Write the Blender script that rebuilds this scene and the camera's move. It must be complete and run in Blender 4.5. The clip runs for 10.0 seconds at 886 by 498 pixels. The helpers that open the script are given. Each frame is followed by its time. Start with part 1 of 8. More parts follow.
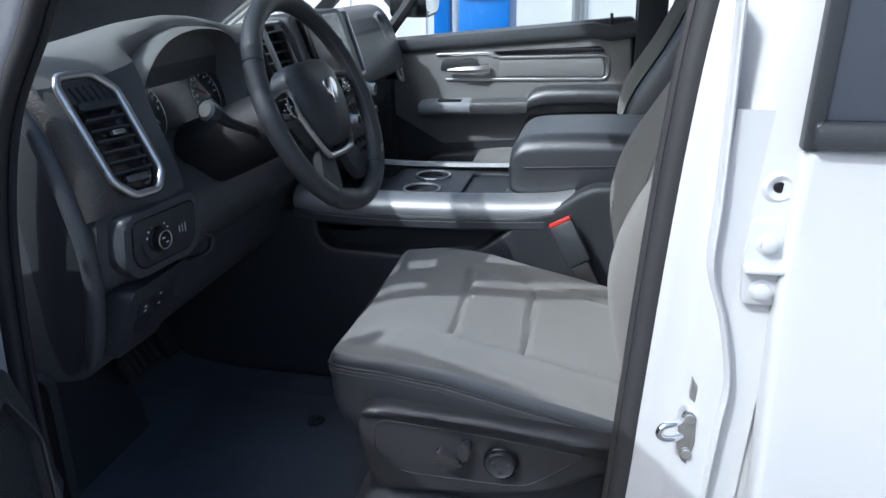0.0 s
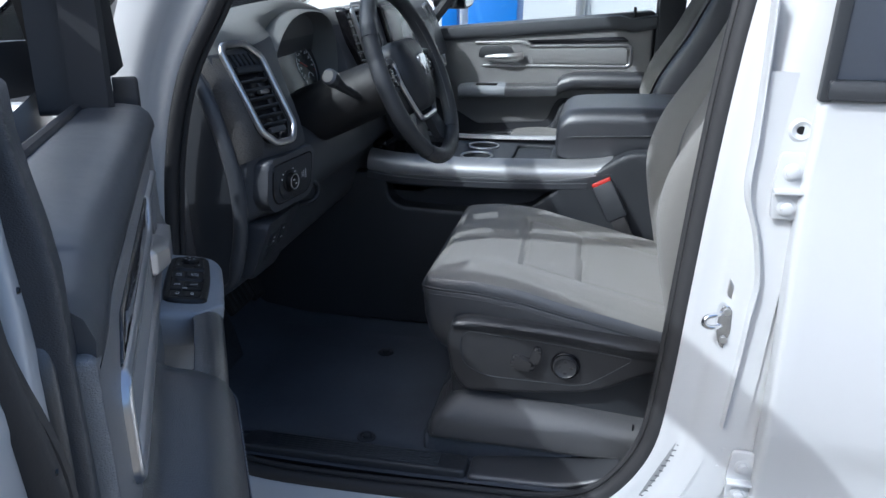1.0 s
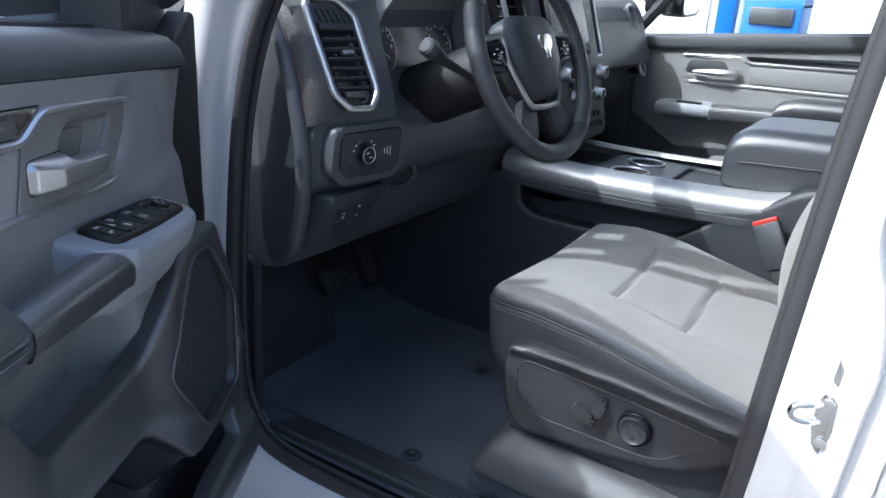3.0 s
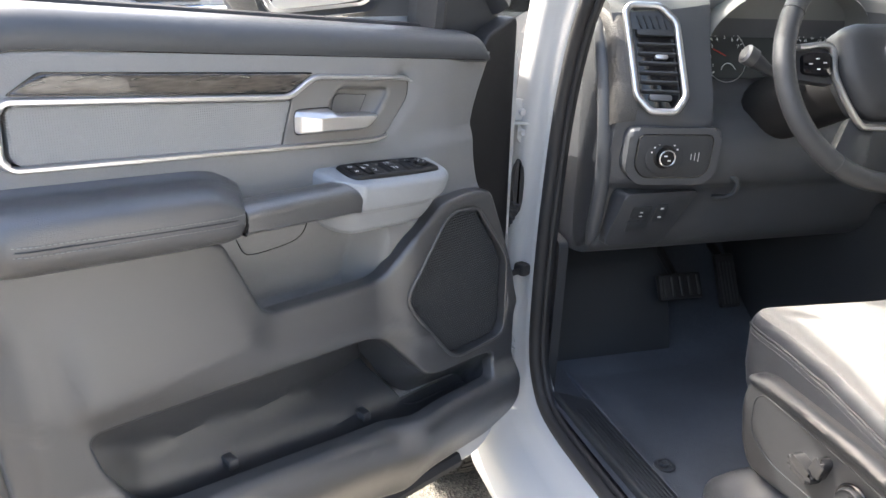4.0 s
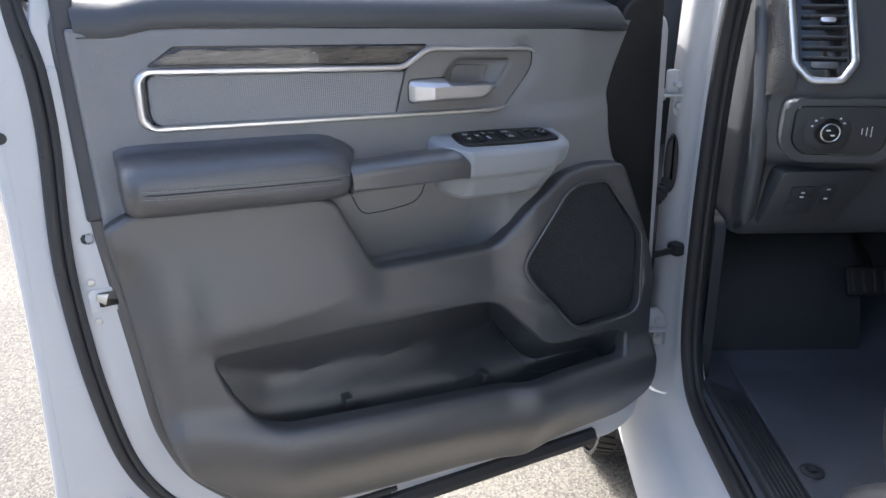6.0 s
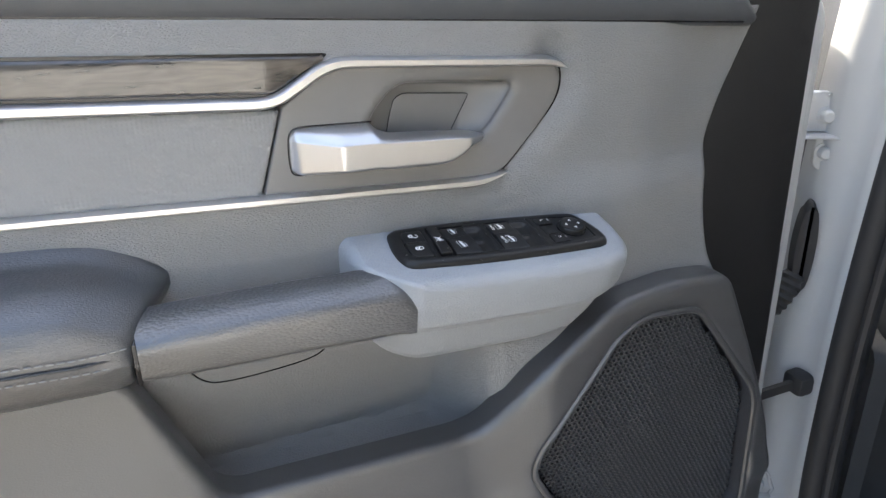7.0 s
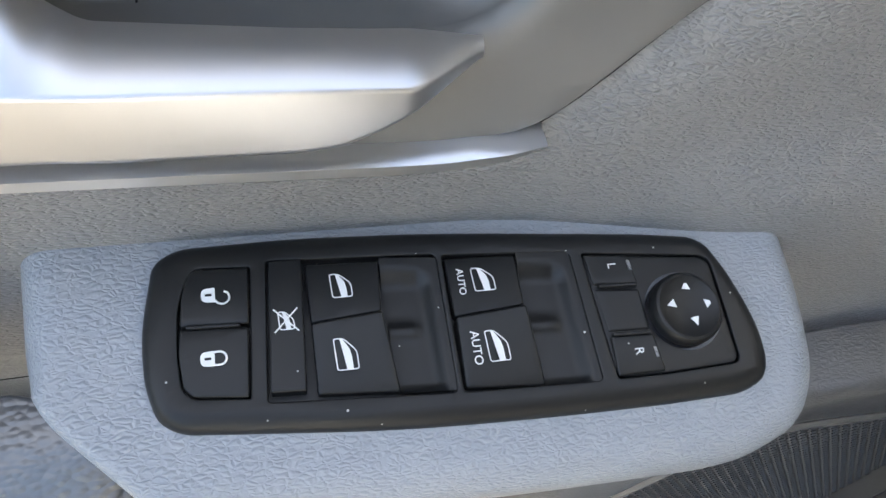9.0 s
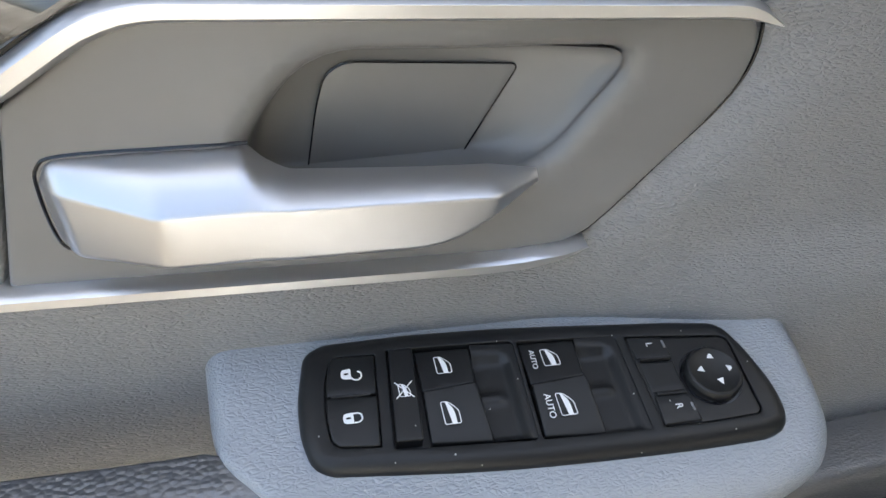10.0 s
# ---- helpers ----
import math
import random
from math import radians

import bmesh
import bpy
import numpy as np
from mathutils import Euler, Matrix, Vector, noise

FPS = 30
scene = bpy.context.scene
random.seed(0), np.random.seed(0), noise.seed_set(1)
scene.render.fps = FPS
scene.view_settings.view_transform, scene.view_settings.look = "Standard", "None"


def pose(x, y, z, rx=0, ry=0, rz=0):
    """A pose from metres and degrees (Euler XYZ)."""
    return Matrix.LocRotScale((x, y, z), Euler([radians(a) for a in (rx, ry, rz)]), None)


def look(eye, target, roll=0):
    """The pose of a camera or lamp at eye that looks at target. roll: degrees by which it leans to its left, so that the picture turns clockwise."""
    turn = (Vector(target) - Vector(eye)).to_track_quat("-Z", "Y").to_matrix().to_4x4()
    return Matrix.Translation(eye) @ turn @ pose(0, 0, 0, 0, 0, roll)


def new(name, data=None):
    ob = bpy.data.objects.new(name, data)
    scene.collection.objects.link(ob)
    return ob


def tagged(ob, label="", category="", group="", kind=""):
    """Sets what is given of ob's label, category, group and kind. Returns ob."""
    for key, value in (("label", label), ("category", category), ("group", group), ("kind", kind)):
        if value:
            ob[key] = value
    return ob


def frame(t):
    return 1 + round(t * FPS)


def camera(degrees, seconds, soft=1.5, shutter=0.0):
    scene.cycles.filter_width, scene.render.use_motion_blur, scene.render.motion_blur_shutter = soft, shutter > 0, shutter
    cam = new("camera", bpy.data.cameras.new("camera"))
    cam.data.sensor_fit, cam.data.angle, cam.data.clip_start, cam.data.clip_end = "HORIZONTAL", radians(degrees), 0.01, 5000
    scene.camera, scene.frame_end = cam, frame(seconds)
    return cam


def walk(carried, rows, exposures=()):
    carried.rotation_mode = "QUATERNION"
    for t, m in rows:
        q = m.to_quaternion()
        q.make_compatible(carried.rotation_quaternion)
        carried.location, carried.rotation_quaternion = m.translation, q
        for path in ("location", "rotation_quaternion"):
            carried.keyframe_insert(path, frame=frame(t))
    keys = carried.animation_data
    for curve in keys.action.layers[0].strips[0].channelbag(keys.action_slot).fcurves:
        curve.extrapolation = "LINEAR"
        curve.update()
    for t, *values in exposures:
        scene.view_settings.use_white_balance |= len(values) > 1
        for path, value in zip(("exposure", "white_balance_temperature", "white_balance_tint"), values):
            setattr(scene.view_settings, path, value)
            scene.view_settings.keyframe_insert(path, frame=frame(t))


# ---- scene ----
cam = camera(60.5, 10.0)
# seconds, eye, target, roll
PATH = [
    (0, (0.857, -0.806, 1.477), (0.456, 1.026, 0.781), -0.8),
    (0.5, (0.766, -1.015, 1.471), (0.361, 0.813, 0.769), -0.5),
    (1, (0.76, -1.122, 1.476), (0.381, 0.712, 0.772), 0.2),
    (1.5, (0.816, -1.208, 1.471), (0.434, 0.626, 0.769), 0.9),
    (2, (0.828, -1.225, 1.473), (0.389, 0.598, 0.778), 1.7),
    (2.2, (0.852, -1.215, 1.463), (0.371, 0.599, 0.771), 2.1),
    (3.3, (1.061, -0.698, 1.367), (-0.225, 0.688, 0.714), 4.1),
    (3.5, (1.133, -0.637, 1.366), (-0.364, 0.516, 0.709), 3.7),
    (3.7, (1.231, -0.594, 1.383), (-0.431, 0.297, 0.718), 3.0),
    (4, (1.333, -0.587, 1.38), (-0.458, -0.016, 0.699), 2.2),
    (4.5, (1.534, -0.568, 1.4), (-0.326, -0.365, 0.694), 0.3),
    (5, (1.655, -0.469, 1.4), (-0.21, -0.435, 0.678), -0.7),
    (5.2, (1.671, -0.436, 1.397), (-0.196, -0.438, 0.682), -1.1),
    (6.3, (1.225, -0.379, 1.348), (-0.636, -0.466, 0.621), -1.5),
    (6.5, (1.101, -0.357, 1.335), (-0.759, -0.466, 0.608), -1.5),
    (6.8, (0.908, -0.325, 1.335), (-0.935, -0.496, 0.576), -1.2),
    (7, (0.802, -0.32, 1.331), (-1.02, -0.527, 0.533), -0.9),
    (7.5, (0.562, -0.333, 1.32), (-1.065, -0.553, 0.179), 2.1),
    (8, (0.429, -0.332, 1.298), (-0.937, -0.516, -0.151), 6.9),
    (8.5, (0.376, -0.327, 1.292), (-0.761, -0.523, -0.341), 10.1),
    (9, (0.374, -0.327, 1.291), (-0.712, -0.558, -0.372), 9.2),
    (9.5, (0.405, -0.311, 1.306), (-0.824, -0.654, -0.234), 4.6),
    (10, (0.448, -0.314, 1.318), (-0.997, -0.819, 0.031), 0.1),
]
# seconds, stops, kelvin, tint
EXPOSURES = [(0.0, 0.68, 5220, 6), (1.2, 0.66, 5230, 6), (2.2, 0.48, 5250, 6), (3.3, 1.89, 5420, 8), (3.6, 2.22, 5720, 8), (4.0, 2.68, 6420, 8), (4.5, 1.94, 5520, 8), (5.0, 1.49, 5270, 8), (5.2, 1.49, 5270, 8), (5.7, 1.59, 5420, 8), (6.0, 1.96, 5880, 9), (6.3, 2.81, 6780, 8), (7.0, 2.71, 6580, 6), (7.5, 2.66, 6680, 4), (8.0, 2.71, 6730, 4), (9.0, 2.80, 6780, 4), (9.5, 2.92, 6830, 4), (10.0, 2.66, 6730, 4)]
walk(cam, [(t, look(eye, target, roll)) for t, eye, target, roll in PATH], EXPOSURES)

# ---- world and sun: clear day, sun ahead of the truck on the driver's side ----
SUN_WAY = Vector((0.93, 1.0, -1.42)).normalized()
world = bpy.data.worlds.new("sky")
scene.world = world
world.use_nodes = True
wt = world.node_tree
sky = wt.nodes.new("ShaderNodeTexSky")
sky.sky_type, sky.sun_disc = "NISHITA", False
sky.dust_density, sky.air_density = 7.0, 1.0
sky.sun_elevation = math.asin(-SUN_WAY.z)
sky.sun_rotation = math.atan2(-SUN_WAY.x, -SUN_WAY.y)
wt.links.new(sky.outputs["Color"], wt.nodes["Background"].inputs["Color"])
wt.nodes["Background"].inputs["Strength"].default_value = 0.15
sun = new("sun", bpy.data.lights.new("sun", "SUN"))
sun.data.energy, sun.data.angle, sun.data.color = 2.0, radians(0.55), (1.0, 0.935, 0.84)
sun.matrix_world = look((-8, -9, 12), Vector((-8, -9, 12)) + SUN_WAY)

# ---- materials ----
def material(name, base, rough=0.5, metal=0.0, grain=0.0, grain_size=300.0, kind="leather", vary=0.12, vary_size=6.0, coat=0.0, sheen=0.0, rough_vary=0.08, spec=0.5, dust=0.0, coat_rough=0.05):
    """A principled surface with colour variation at two scales and fine relief, in metres of object space."""
    m = bpy.data.materials.new(name)
    m.use_nodes = True
    t = m.node_tree
    n, l = t.nodes, t.links
    b = n["Principled BSDF"]
    co = n.new("ShaderNodeTexCoord").outputs["Object"]
    big = n.new("ShaderNodeTexNoise")
    big.inputs["Scale"].default_value, big.inputs["Detail"].default_value = vary_size, 5.0
    small = n.new("ShaderNodeTexNoise")
    small.inputs["Scale"].default_value, small.inputs["Detail"].default_value = vary_size * 22, 3.0
    for tex in (big, small):
        l.new(co, tex.inputs["Vector"])
    both = n.new("ShaderNodeMath")
    both.operation = "MULTIPLY_ADD"
    both.inputs[1].default_value = 0.45
    l.new(small.outputs["Fac"], both.inputs[0])
    l.new(big.outputs["Fac"], both.inputs[2])
    ramp = n.new("ShaderNodeMapRange")
    ramp.inputs["From Min"].default_value, ramp.inputs["From Max"].default_value = 0.4, 1.05
    ramp.inputs["To Min"].default_value, ramp.inputs["To Max"].default_value = 1 - vary, 1 + vary
    l.new(both.outputs[0], ramp.inputs["Value"])
    mul = n.new("ShaderNodeVectorMath")
    mul.operation = "SCALE"
    mul.inputs[0].default_value = base
    l.new(ramp.outputs[0], mul.inputs["Scale"])
    l.new(mul.outputs[0], b.inputs["Base Color"])
    if dust:
        # sparse pale dust specks
        speck = n.new("ShaderNodeTexVoronoi")
        speck.inputs["Scale"].default_value = 260
        l.new(co, speck.inputs["Vector"])
        near = n.new("ShaderNodeMath")
        near.operation, near.inputs[1].default_value = "LESS_THAN", 0.085
        l.new(speck.outputs["Distance"], near.inputs[0])
        split = n.new("ShaderNodeSeparateColor")
        l.new(speck.outputs["Color"], split.inputs[0])
        few = n.new("ShaderNodeMath")
        few.operation, few.inputs[1].default_value = "GREATER_THAN", 1.0 - dust
        l.new(split.outputs[0], few.inputs[0])
        on = n.new("ShaderNodeMath")
        on.operation = "MULTIPLY"
        l.new(near.outputs[0], on.inputs[0])
        l.new(few.outputs[0], on.inputs[1])
        dusty = n.new("ShaderNodeMix")
        dusty.data_type = "RGBA"
        l.new(on.outputs[0], dusty.inputs[0])
        l.new(mul.outputs[0], dusty.inputs[6])
        dusty.inputs[7].default_value = (0.45, 0.44, 0.42, 1)
        l.new(dusty.outputs[2], b.inputs["Base Color"])
    rr = n.new("ShaderNodeMapRange")
    rr.inputs["From Min"].default_value, rr.inputs["From Max"].default_value = 0.4, 1.05
    rr.inputs["To Min"].default_value, rr.inputs["To Max"].default_value = rough - rough_vary, rough + rough_vary
    l.new(both.outputs[0], rr.inputs["Value"])
    l.new(rr.outputs[0], b.inputs["Roughness"])
    b.inputs["Metallic"].default_value = metal
    b.inputs["Specular IOR Level"].default_value = spec
    b.inputs["Coat Weight"].default_value, b.inputs["Coat Roughness"].default_value = coat, coat_rough
    b.inputs["Sheen Weight"].default_value = sheen
    if grain:
        bump = n.new("ShaderNodeBump")
        bump.inputs["Strength"].default_value, bump.inputs["Distance"].default_value = grain, 0.6 / grain_size
        if kind == "leather":
            warp = n.new("ShaderNodeTexNoise")
            warp.inputs["Scale"].default_value = grain_size * 0.35
            l.new(co, warp.inputs["Vector"])
            mix = n.new("ShaderNodeVectorMath")
            mix.operation = "MULTIPLY_ADD"
            mix.inputs[1].default_value = (1.6 / grain_size,) * 3
            l.new(warp.outputs["Color"], mix.inputs[0])
            squash = n.new("ShaderNodeMapping")
            squash.inputs["Scale"].default_value = (0.5, 1.0, 1.5)
            l.new(co, squash.inputs["Vector"])
            l.new(squash.outputs[0], mix.inputs[2])
            tex = n.new("ShaderNodeTexVoronoi")
            tex.feature = "DISTANCE_TO_EDGE"
            tex.inputs["Scale"].default_value = grain_size
            l.new(mix.outputs[0], tex.inputs["Vector"])
            crease = n.new("ShaderNodeMapRange")
            crease.interpolation_type = "SMOOTHSTEP"
            crease.inputs["From Min"].default_value, crease.inputs["From Max"].default_value = 0.0, 0.38
            l.new(tex.outputs["Distance"], crease.inputs["Value"])
            height = crease.outputs[0]
        elif kind == "pebble":
            tex = n.new("ShaderNodeTexVoronoi")
            tex.feature = "F1"
            tex.inputs["Scale"].default_value = grain_size
            warp = n.new("ShaderNodeTexNoise")
            warp.inputs["Scale"].default_value = grain_size * 0.5
            l.new(co, warp.inputs["Vector"])
            mix = n.new("ShaderNodeVectorMath")
            mix.operation = "MULTIPLY_ADD"
            mix.inputs[1].default_value = (1.3 / grain_size,) * 3
            squash = n.new("ShaderNodeMapping")
            squash.inputs["Scale"].default_value = (0.75, 0.9, 1.4)
            l.new(co, squash.inputs["Vector"])
            l.new(warp.outputs["Color"], mix.inputs[0])
            l.new(squash.outputs[0], mix.inputs[2])
            l.new(mix.outputs[0], tex.inputs["Vector"])
            turn = n.new("ShaderNodeMath")
            turn.operation = "MULTIPLY_ADD"
            minus = n.new("ShaderNodeMath")
            minus.operation = "MULTIPLY"
            minus.inputs[1].default_value = -1.0
            l.new(tex.outputs["Distance"], minus.inputs[0])
            l.new(tex.outputs["Distance"], turn.inputs[0])
            l.new(minus.outputs[0], turn.inputs[1])
            turn.inputs[2].default_value = 1.0
            height = turn.outputs[0]
        elif kind == "hide":
            squash = n.new("ShaderNodeMapping")
            squash.inputs["Scale"].default_value = (0.7, 1.0, 1.3)
            l.new(co, squash.inputs["Vector"])
            tex = n.new("ShaderNodeTexVoronoi")
            tex.feature = "SMOOTH_F1"
            tex.inputs["Scale"].default_value, tex.inputs["Smoothness"].default_value = grain_size, 0.35
            l.new(squash.outputs[0], tex.inputs["Vector"])
            minus = n.new("ShaderNodeMath")
            minus.operation = "MULTIPLY"
            minus.inputs[1].default_value = -1.0
            l.new(tex.outputs["Distance"], minus.inputs[0])
            height = minus.outputs[0]
        elif kind == "weave":
            heights = []
            for axis in ("X", "Z", "Y"):
                wave = n.new("ShaderNodeTexWave")
                wave.bands_direction = axis
                wave.inputs["Scale"].default_value = grain_size
                wave.inputs["Distortion"].default_value = 0.6
                l.new(co, wave.inputs["Vector"])
                heights.append(wave.outputs["Fac"])
            a = n.new("ShaderNodeMath")
            l.new(heights[0], a.inputs[0])
            l.new(heights[1], a.inputs[1])
            c = n.new("ShaderNodeMath")
            l.new(a.outputs[0], c.inputs[0])
            l.new(heights[2], c.inputs[1])
            height = c.outputs[0]
        else:
            tex = n.new("ShaderNodeTexNoise")
            tex.inputs["Scale"].default_value, tex.inputs["Detail"].default_value = grain_size, 6.0
            l.new(co, tex.inputs["Vector"])
            height = tex.outputs["Fac"]
        l.new(height, bump.inputs["Height"])
        l.new(bump.outputs["Normal"], b.inputs["Normal"])
    return m


PAINT = material("white_paint", (0.53, 0.54, 0.548), 0.36, vary=0.015, vary_size=2.0, coat=0.5, rough_vary=0.03)
GREY = material("grey_soft_plastic", (0.220, 0.221, 0.224), 0.33, grain=0.55, grain_size=640, kind="leather", vary=0.04, rough_vary=0.015, spec=0.7)
POD = material("grey_pod_plastic", (0.288, 0.308, 0.334), 0.33, grain=0.38, grain_size=700, kind="leather", vary=0.04, rough_vary=0.015)
PLATE = material("smooth_grey_plastic", (0.168, 0.164, 0.16), 0.34, grain=0.04, grain_size=2500, kind="noise", vary=0.04, rough_vary=0.02)
JET = material("jet_black_plastic", (0.012, 0.012, 0.013), 0.55, grain=0.2, grain_size=700, vary=0.1)
# dash vinyl in a lighter grey, with the sun on it put into the colour
SUNLITPAD = material("sunlit_pad_vinyl", (0.165, 0.168, 0.165), 0.5, grain=0.2, grain_size=600, kind="pebble", vary=0.06)
LENS = material("hazy_cluster_lens", (0.045, 0.05, 0.05), 0.16, vary=0.1, rough_vary=0.03)
TRIMSILVER = material("satin_grey_trim", (0.36, 0.365, 0.375), 0.42, metal=0.65, vary=0.03, rough_vary=0.02)
CHARCOAL = material("charcoal_plastic", (0.034, 0.036, 0.041), 0.4, grain=0.2, grain_size=700, vary=0.08, spec=1.0, rough_vary=0.03, coat=0.7, coat_rough=0.5)
DARK = material("dark_plastic", (0.05, 0.053, 0.06), 0.4, grain=0.25, grain_size=650, vary=0.08)
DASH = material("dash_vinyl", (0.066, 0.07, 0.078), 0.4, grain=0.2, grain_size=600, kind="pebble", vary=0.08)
RISER = material("satin_riser_plastic", (0.078, 0.079, 0.083), 0.35, grain=0.25, grain_size=800, vary=0.08, rough_vary=0.02)
LEVER = material("satin_black_lever", (0.030, 0.030, 0.032), 0.24, grain=0.05, grain_size=900, vary=0.06, rough_vary=0.01)
DARKTHREAD = material("black_thread", (0.10, 0.10, 0.105), 0.6, vary=0.05)
SATIN = material("satin_dark_plastic", (0.033, 0.034, 0.037), 0.30, grain=0.2, grain_size=900, vary=0.08, rough_vary=0.02)
BLACK = material("black_plastic", (0.033, 0.036, 0.041), 0.42, grain=0.25, grain_size=700, vary=0.1)
SWITCH = material("black_switch_plastic", (0.010, 0.0102, 0.0108), 0.4, grain=0.06, grain_size=2200, kind="noise", vary=0.15, rough_vary=0.04, dust=0.2, spec=0.34)
GLOSS = material("gloss_black", (0.010, 0.010, 0.012), 0.12, vary=0.1, rough_vary=0.04)
LEATHER = material("black_leather", (0.036, 0.039, 0.046), 0.34, grain=0.25, grain_size=620, kind="leather", vary=0.08, spec=1.0, rough_vary=0.015, coat=0.7, coat_rough=0.42)
GRIPLEATHER = material("coarse_black_leather", (0.042, 0.045, 0.05), 0.3, grain=0.55, grain_size=560, kind="hide", vary=0.05, spec=1.0, rough_vary=0.0, coat=1.0, coat_rough=0.3)
BELT = material("belt_pad_vinyl", (0.066, 0.071, 0.08), 0.38, grain=0.22, grain_size=1100, vary=0.08)
RIMLEATHER = material("wheel_leather", (0.042, 0.045, 0.05), 0.36, grain=0.3, grain_size=700, vary=0.1)
FABRIC = material("grey_seat_fabric", (0.192, 0.188, 0.178), 0.9, grain=0.35, grain_size=420, kind="weave", vary=0.07, vary_size=9, sheen=0.2)
INSERT = material("grey_woven_insert", (0.25, 0.252, 0.255), 0.75, grain=0.22, grain_size=110, kind="weave", vary=0.06)
SILVER = material("satin_silver", (0.6, 0.6, 0.61), 0.3, metal=0.92, grain=0.03, grain_size=1500, kind="noise", vary=0.03, rough_vary=0.01)
HANDLE = material("satin_silver_handle", (0.53, 0.53, 0.54), 0.33, metal=0.9, grain=0.03, grain_size=1500, kind="noise", vary=0.03, rough_vary=0.01)
CHROME = material("chrome", (0.75, 0.76, 0.78), 0.10, metal=1.0, vary=0.02, rough_vary=0.03)
STEEL = material("zinc_steel", (0.55, 0.55, 0.54), 0.40, metal=0.9, grain=0.1, grain_size=300, kind="noise", vary=0.1)
RUBBER = material("seal_rubber", (0.032, 0.032, 0.034), 0.6, grain=0.15, grain_size=500, kind="noise", vary=0.12)
TYRE = material("tyre_rubber", (0.022, 0.021, 0.020), 0.75, grain=0.5, grain_size=160, kind="noise", vary=0.25)
CARPET = material("dark_floor_mat", (0.078, 0.088, 0.106), 0.6, grain=0.8, grain_size=380, kind="noise", vary=0.35)
TEXDASH = material("pebbled_dash_wrap", (0.048, 0.047, 0.046), 0.5, grain=0.4, grain_size=330, kind="pebble", vary=0.1)
THREAD = material("grey_thread", (0.22, 0.22, 0.225), 0.8, vary=0.05)
LABEL = material("grey_label", (0.26, 0.265, 0.27), 0.5, vary=0.05)
DARKPRINT = material("dark_print", (0.09, 0.09, 0.10), 0.5, vary=0.05)
ICON = material("white_print", (0.80, 0.80, 0.80), 0.5, vary=0.02)
RED = material("red_button", (0.55, 0.03, 0.02), 0.4, vary=0.05)
SCREEN = material("screen_glass", (0.14, 0.13, 0.125), 0.25, vary=0.02, spec=0.8)
MIRROR = material("mirror_glass", (0.85, 0.87, 0.88), 0.03, metal=1.0, vary=0.01, rough_vary=0.01)
DARKGLASS = material("privacy_glass", (0.055, 0.065, 0.085), 0.05, vary=0.05, coat=1.0, rough_vary=0.02)
HEADLINER = material("grey_headliner", (0.35, 0.35, 0.34), 0.9, grain=0.3, grain_size=300, kind="noise")
WALLWHITE = material("white_cladding", (0.78, 0.79, 0.80), 0.6, vary=0.04, vary_size=1.0)
BLUEPAINT = material("bright_blue_paint", (0.02, 0.16, 0.55), 0.4, vary=0.06)
LINEPAINT = material("road_line_paint", (0.72, 0.72, 0.70), 0.7, grain=0.4, grain_size=60, kind="noise", vary=0.2)
NAVY = material("navy_car_paint", (0.03, 0.06, 0.15), 0.25, coat=1.0, vary=0.05)
DARKCAR = material("dark_grey_car_paint", (0.045, 0.048, 0.055), 0.25, coat=1.0, vary=0.05)
BROWNCAR = material("taupe_car_paint", (0.27, 0.26, 0.24), 0.25, coat=1.0, vary=0.05)
SLATECAR = material("slate_blue_car_paint", (0.08, 0.10, 0.13), 0.25, coat=1.0, vary=0.05)
REDCAR = material("red_car_paint", (0.40, 0.02, 0.02), 0.25, coat=1.0, vary=0.05)
AMBER = material("amber_lamp", (0.65, 0.25, 0.05), 0.2, vary=0.05)
LAMP = material("clear_lamp", (0.75, 0.75, 0.72), 0.12, vary=0.05)


def wood_strip():
    m = material("dark_streaked_trim", (0.06, 0.052, 0.046), 0.2, vary=0.05, coat=1.0, rough_vary=0.03)
    t = m.node_tree
    b = t.nodes["Principled BSDF"]
    co = t.nodes.new("ShaderNodeTexCoord")
    mp = t.nodes.new("ShaderNodeMapping")
    mp.inputs["Scale"].default_value = (14, 14, 90)
    t.links.new(co.outputs["Object"], mp.inputs["Vector"])
    tex = t.nodes.new("ShaderNodeTexNoise")
    tex.inputs["Scale"].default_value, tex.inputs["Detail"].default_value, tex.inputs["Distortion"].default_value = 2.2, 8, 0.8
    t.links.new(mp.outputs[0], tex.inputs["Vector"])
    ramp = t.nodes.new("ShaderNodeValToRGB")
    ramp.color_ramp.elements[0].position, ramp.color_ramp.elements[0].color = 0.35, (0.026, 0.023, 0.021, 1)
    ramp.color_ramp.elements[1].position, ramp.color_ramp.elements[1].color = 0.75, (0.088, 0.074, 0.064, 1)
    t.links.new(tex.outputs["Fac"], ramp.inputs["Fac"])
    t.links.new(ramp.outputs["Color"], b.inputs["Base Color"])
    return m


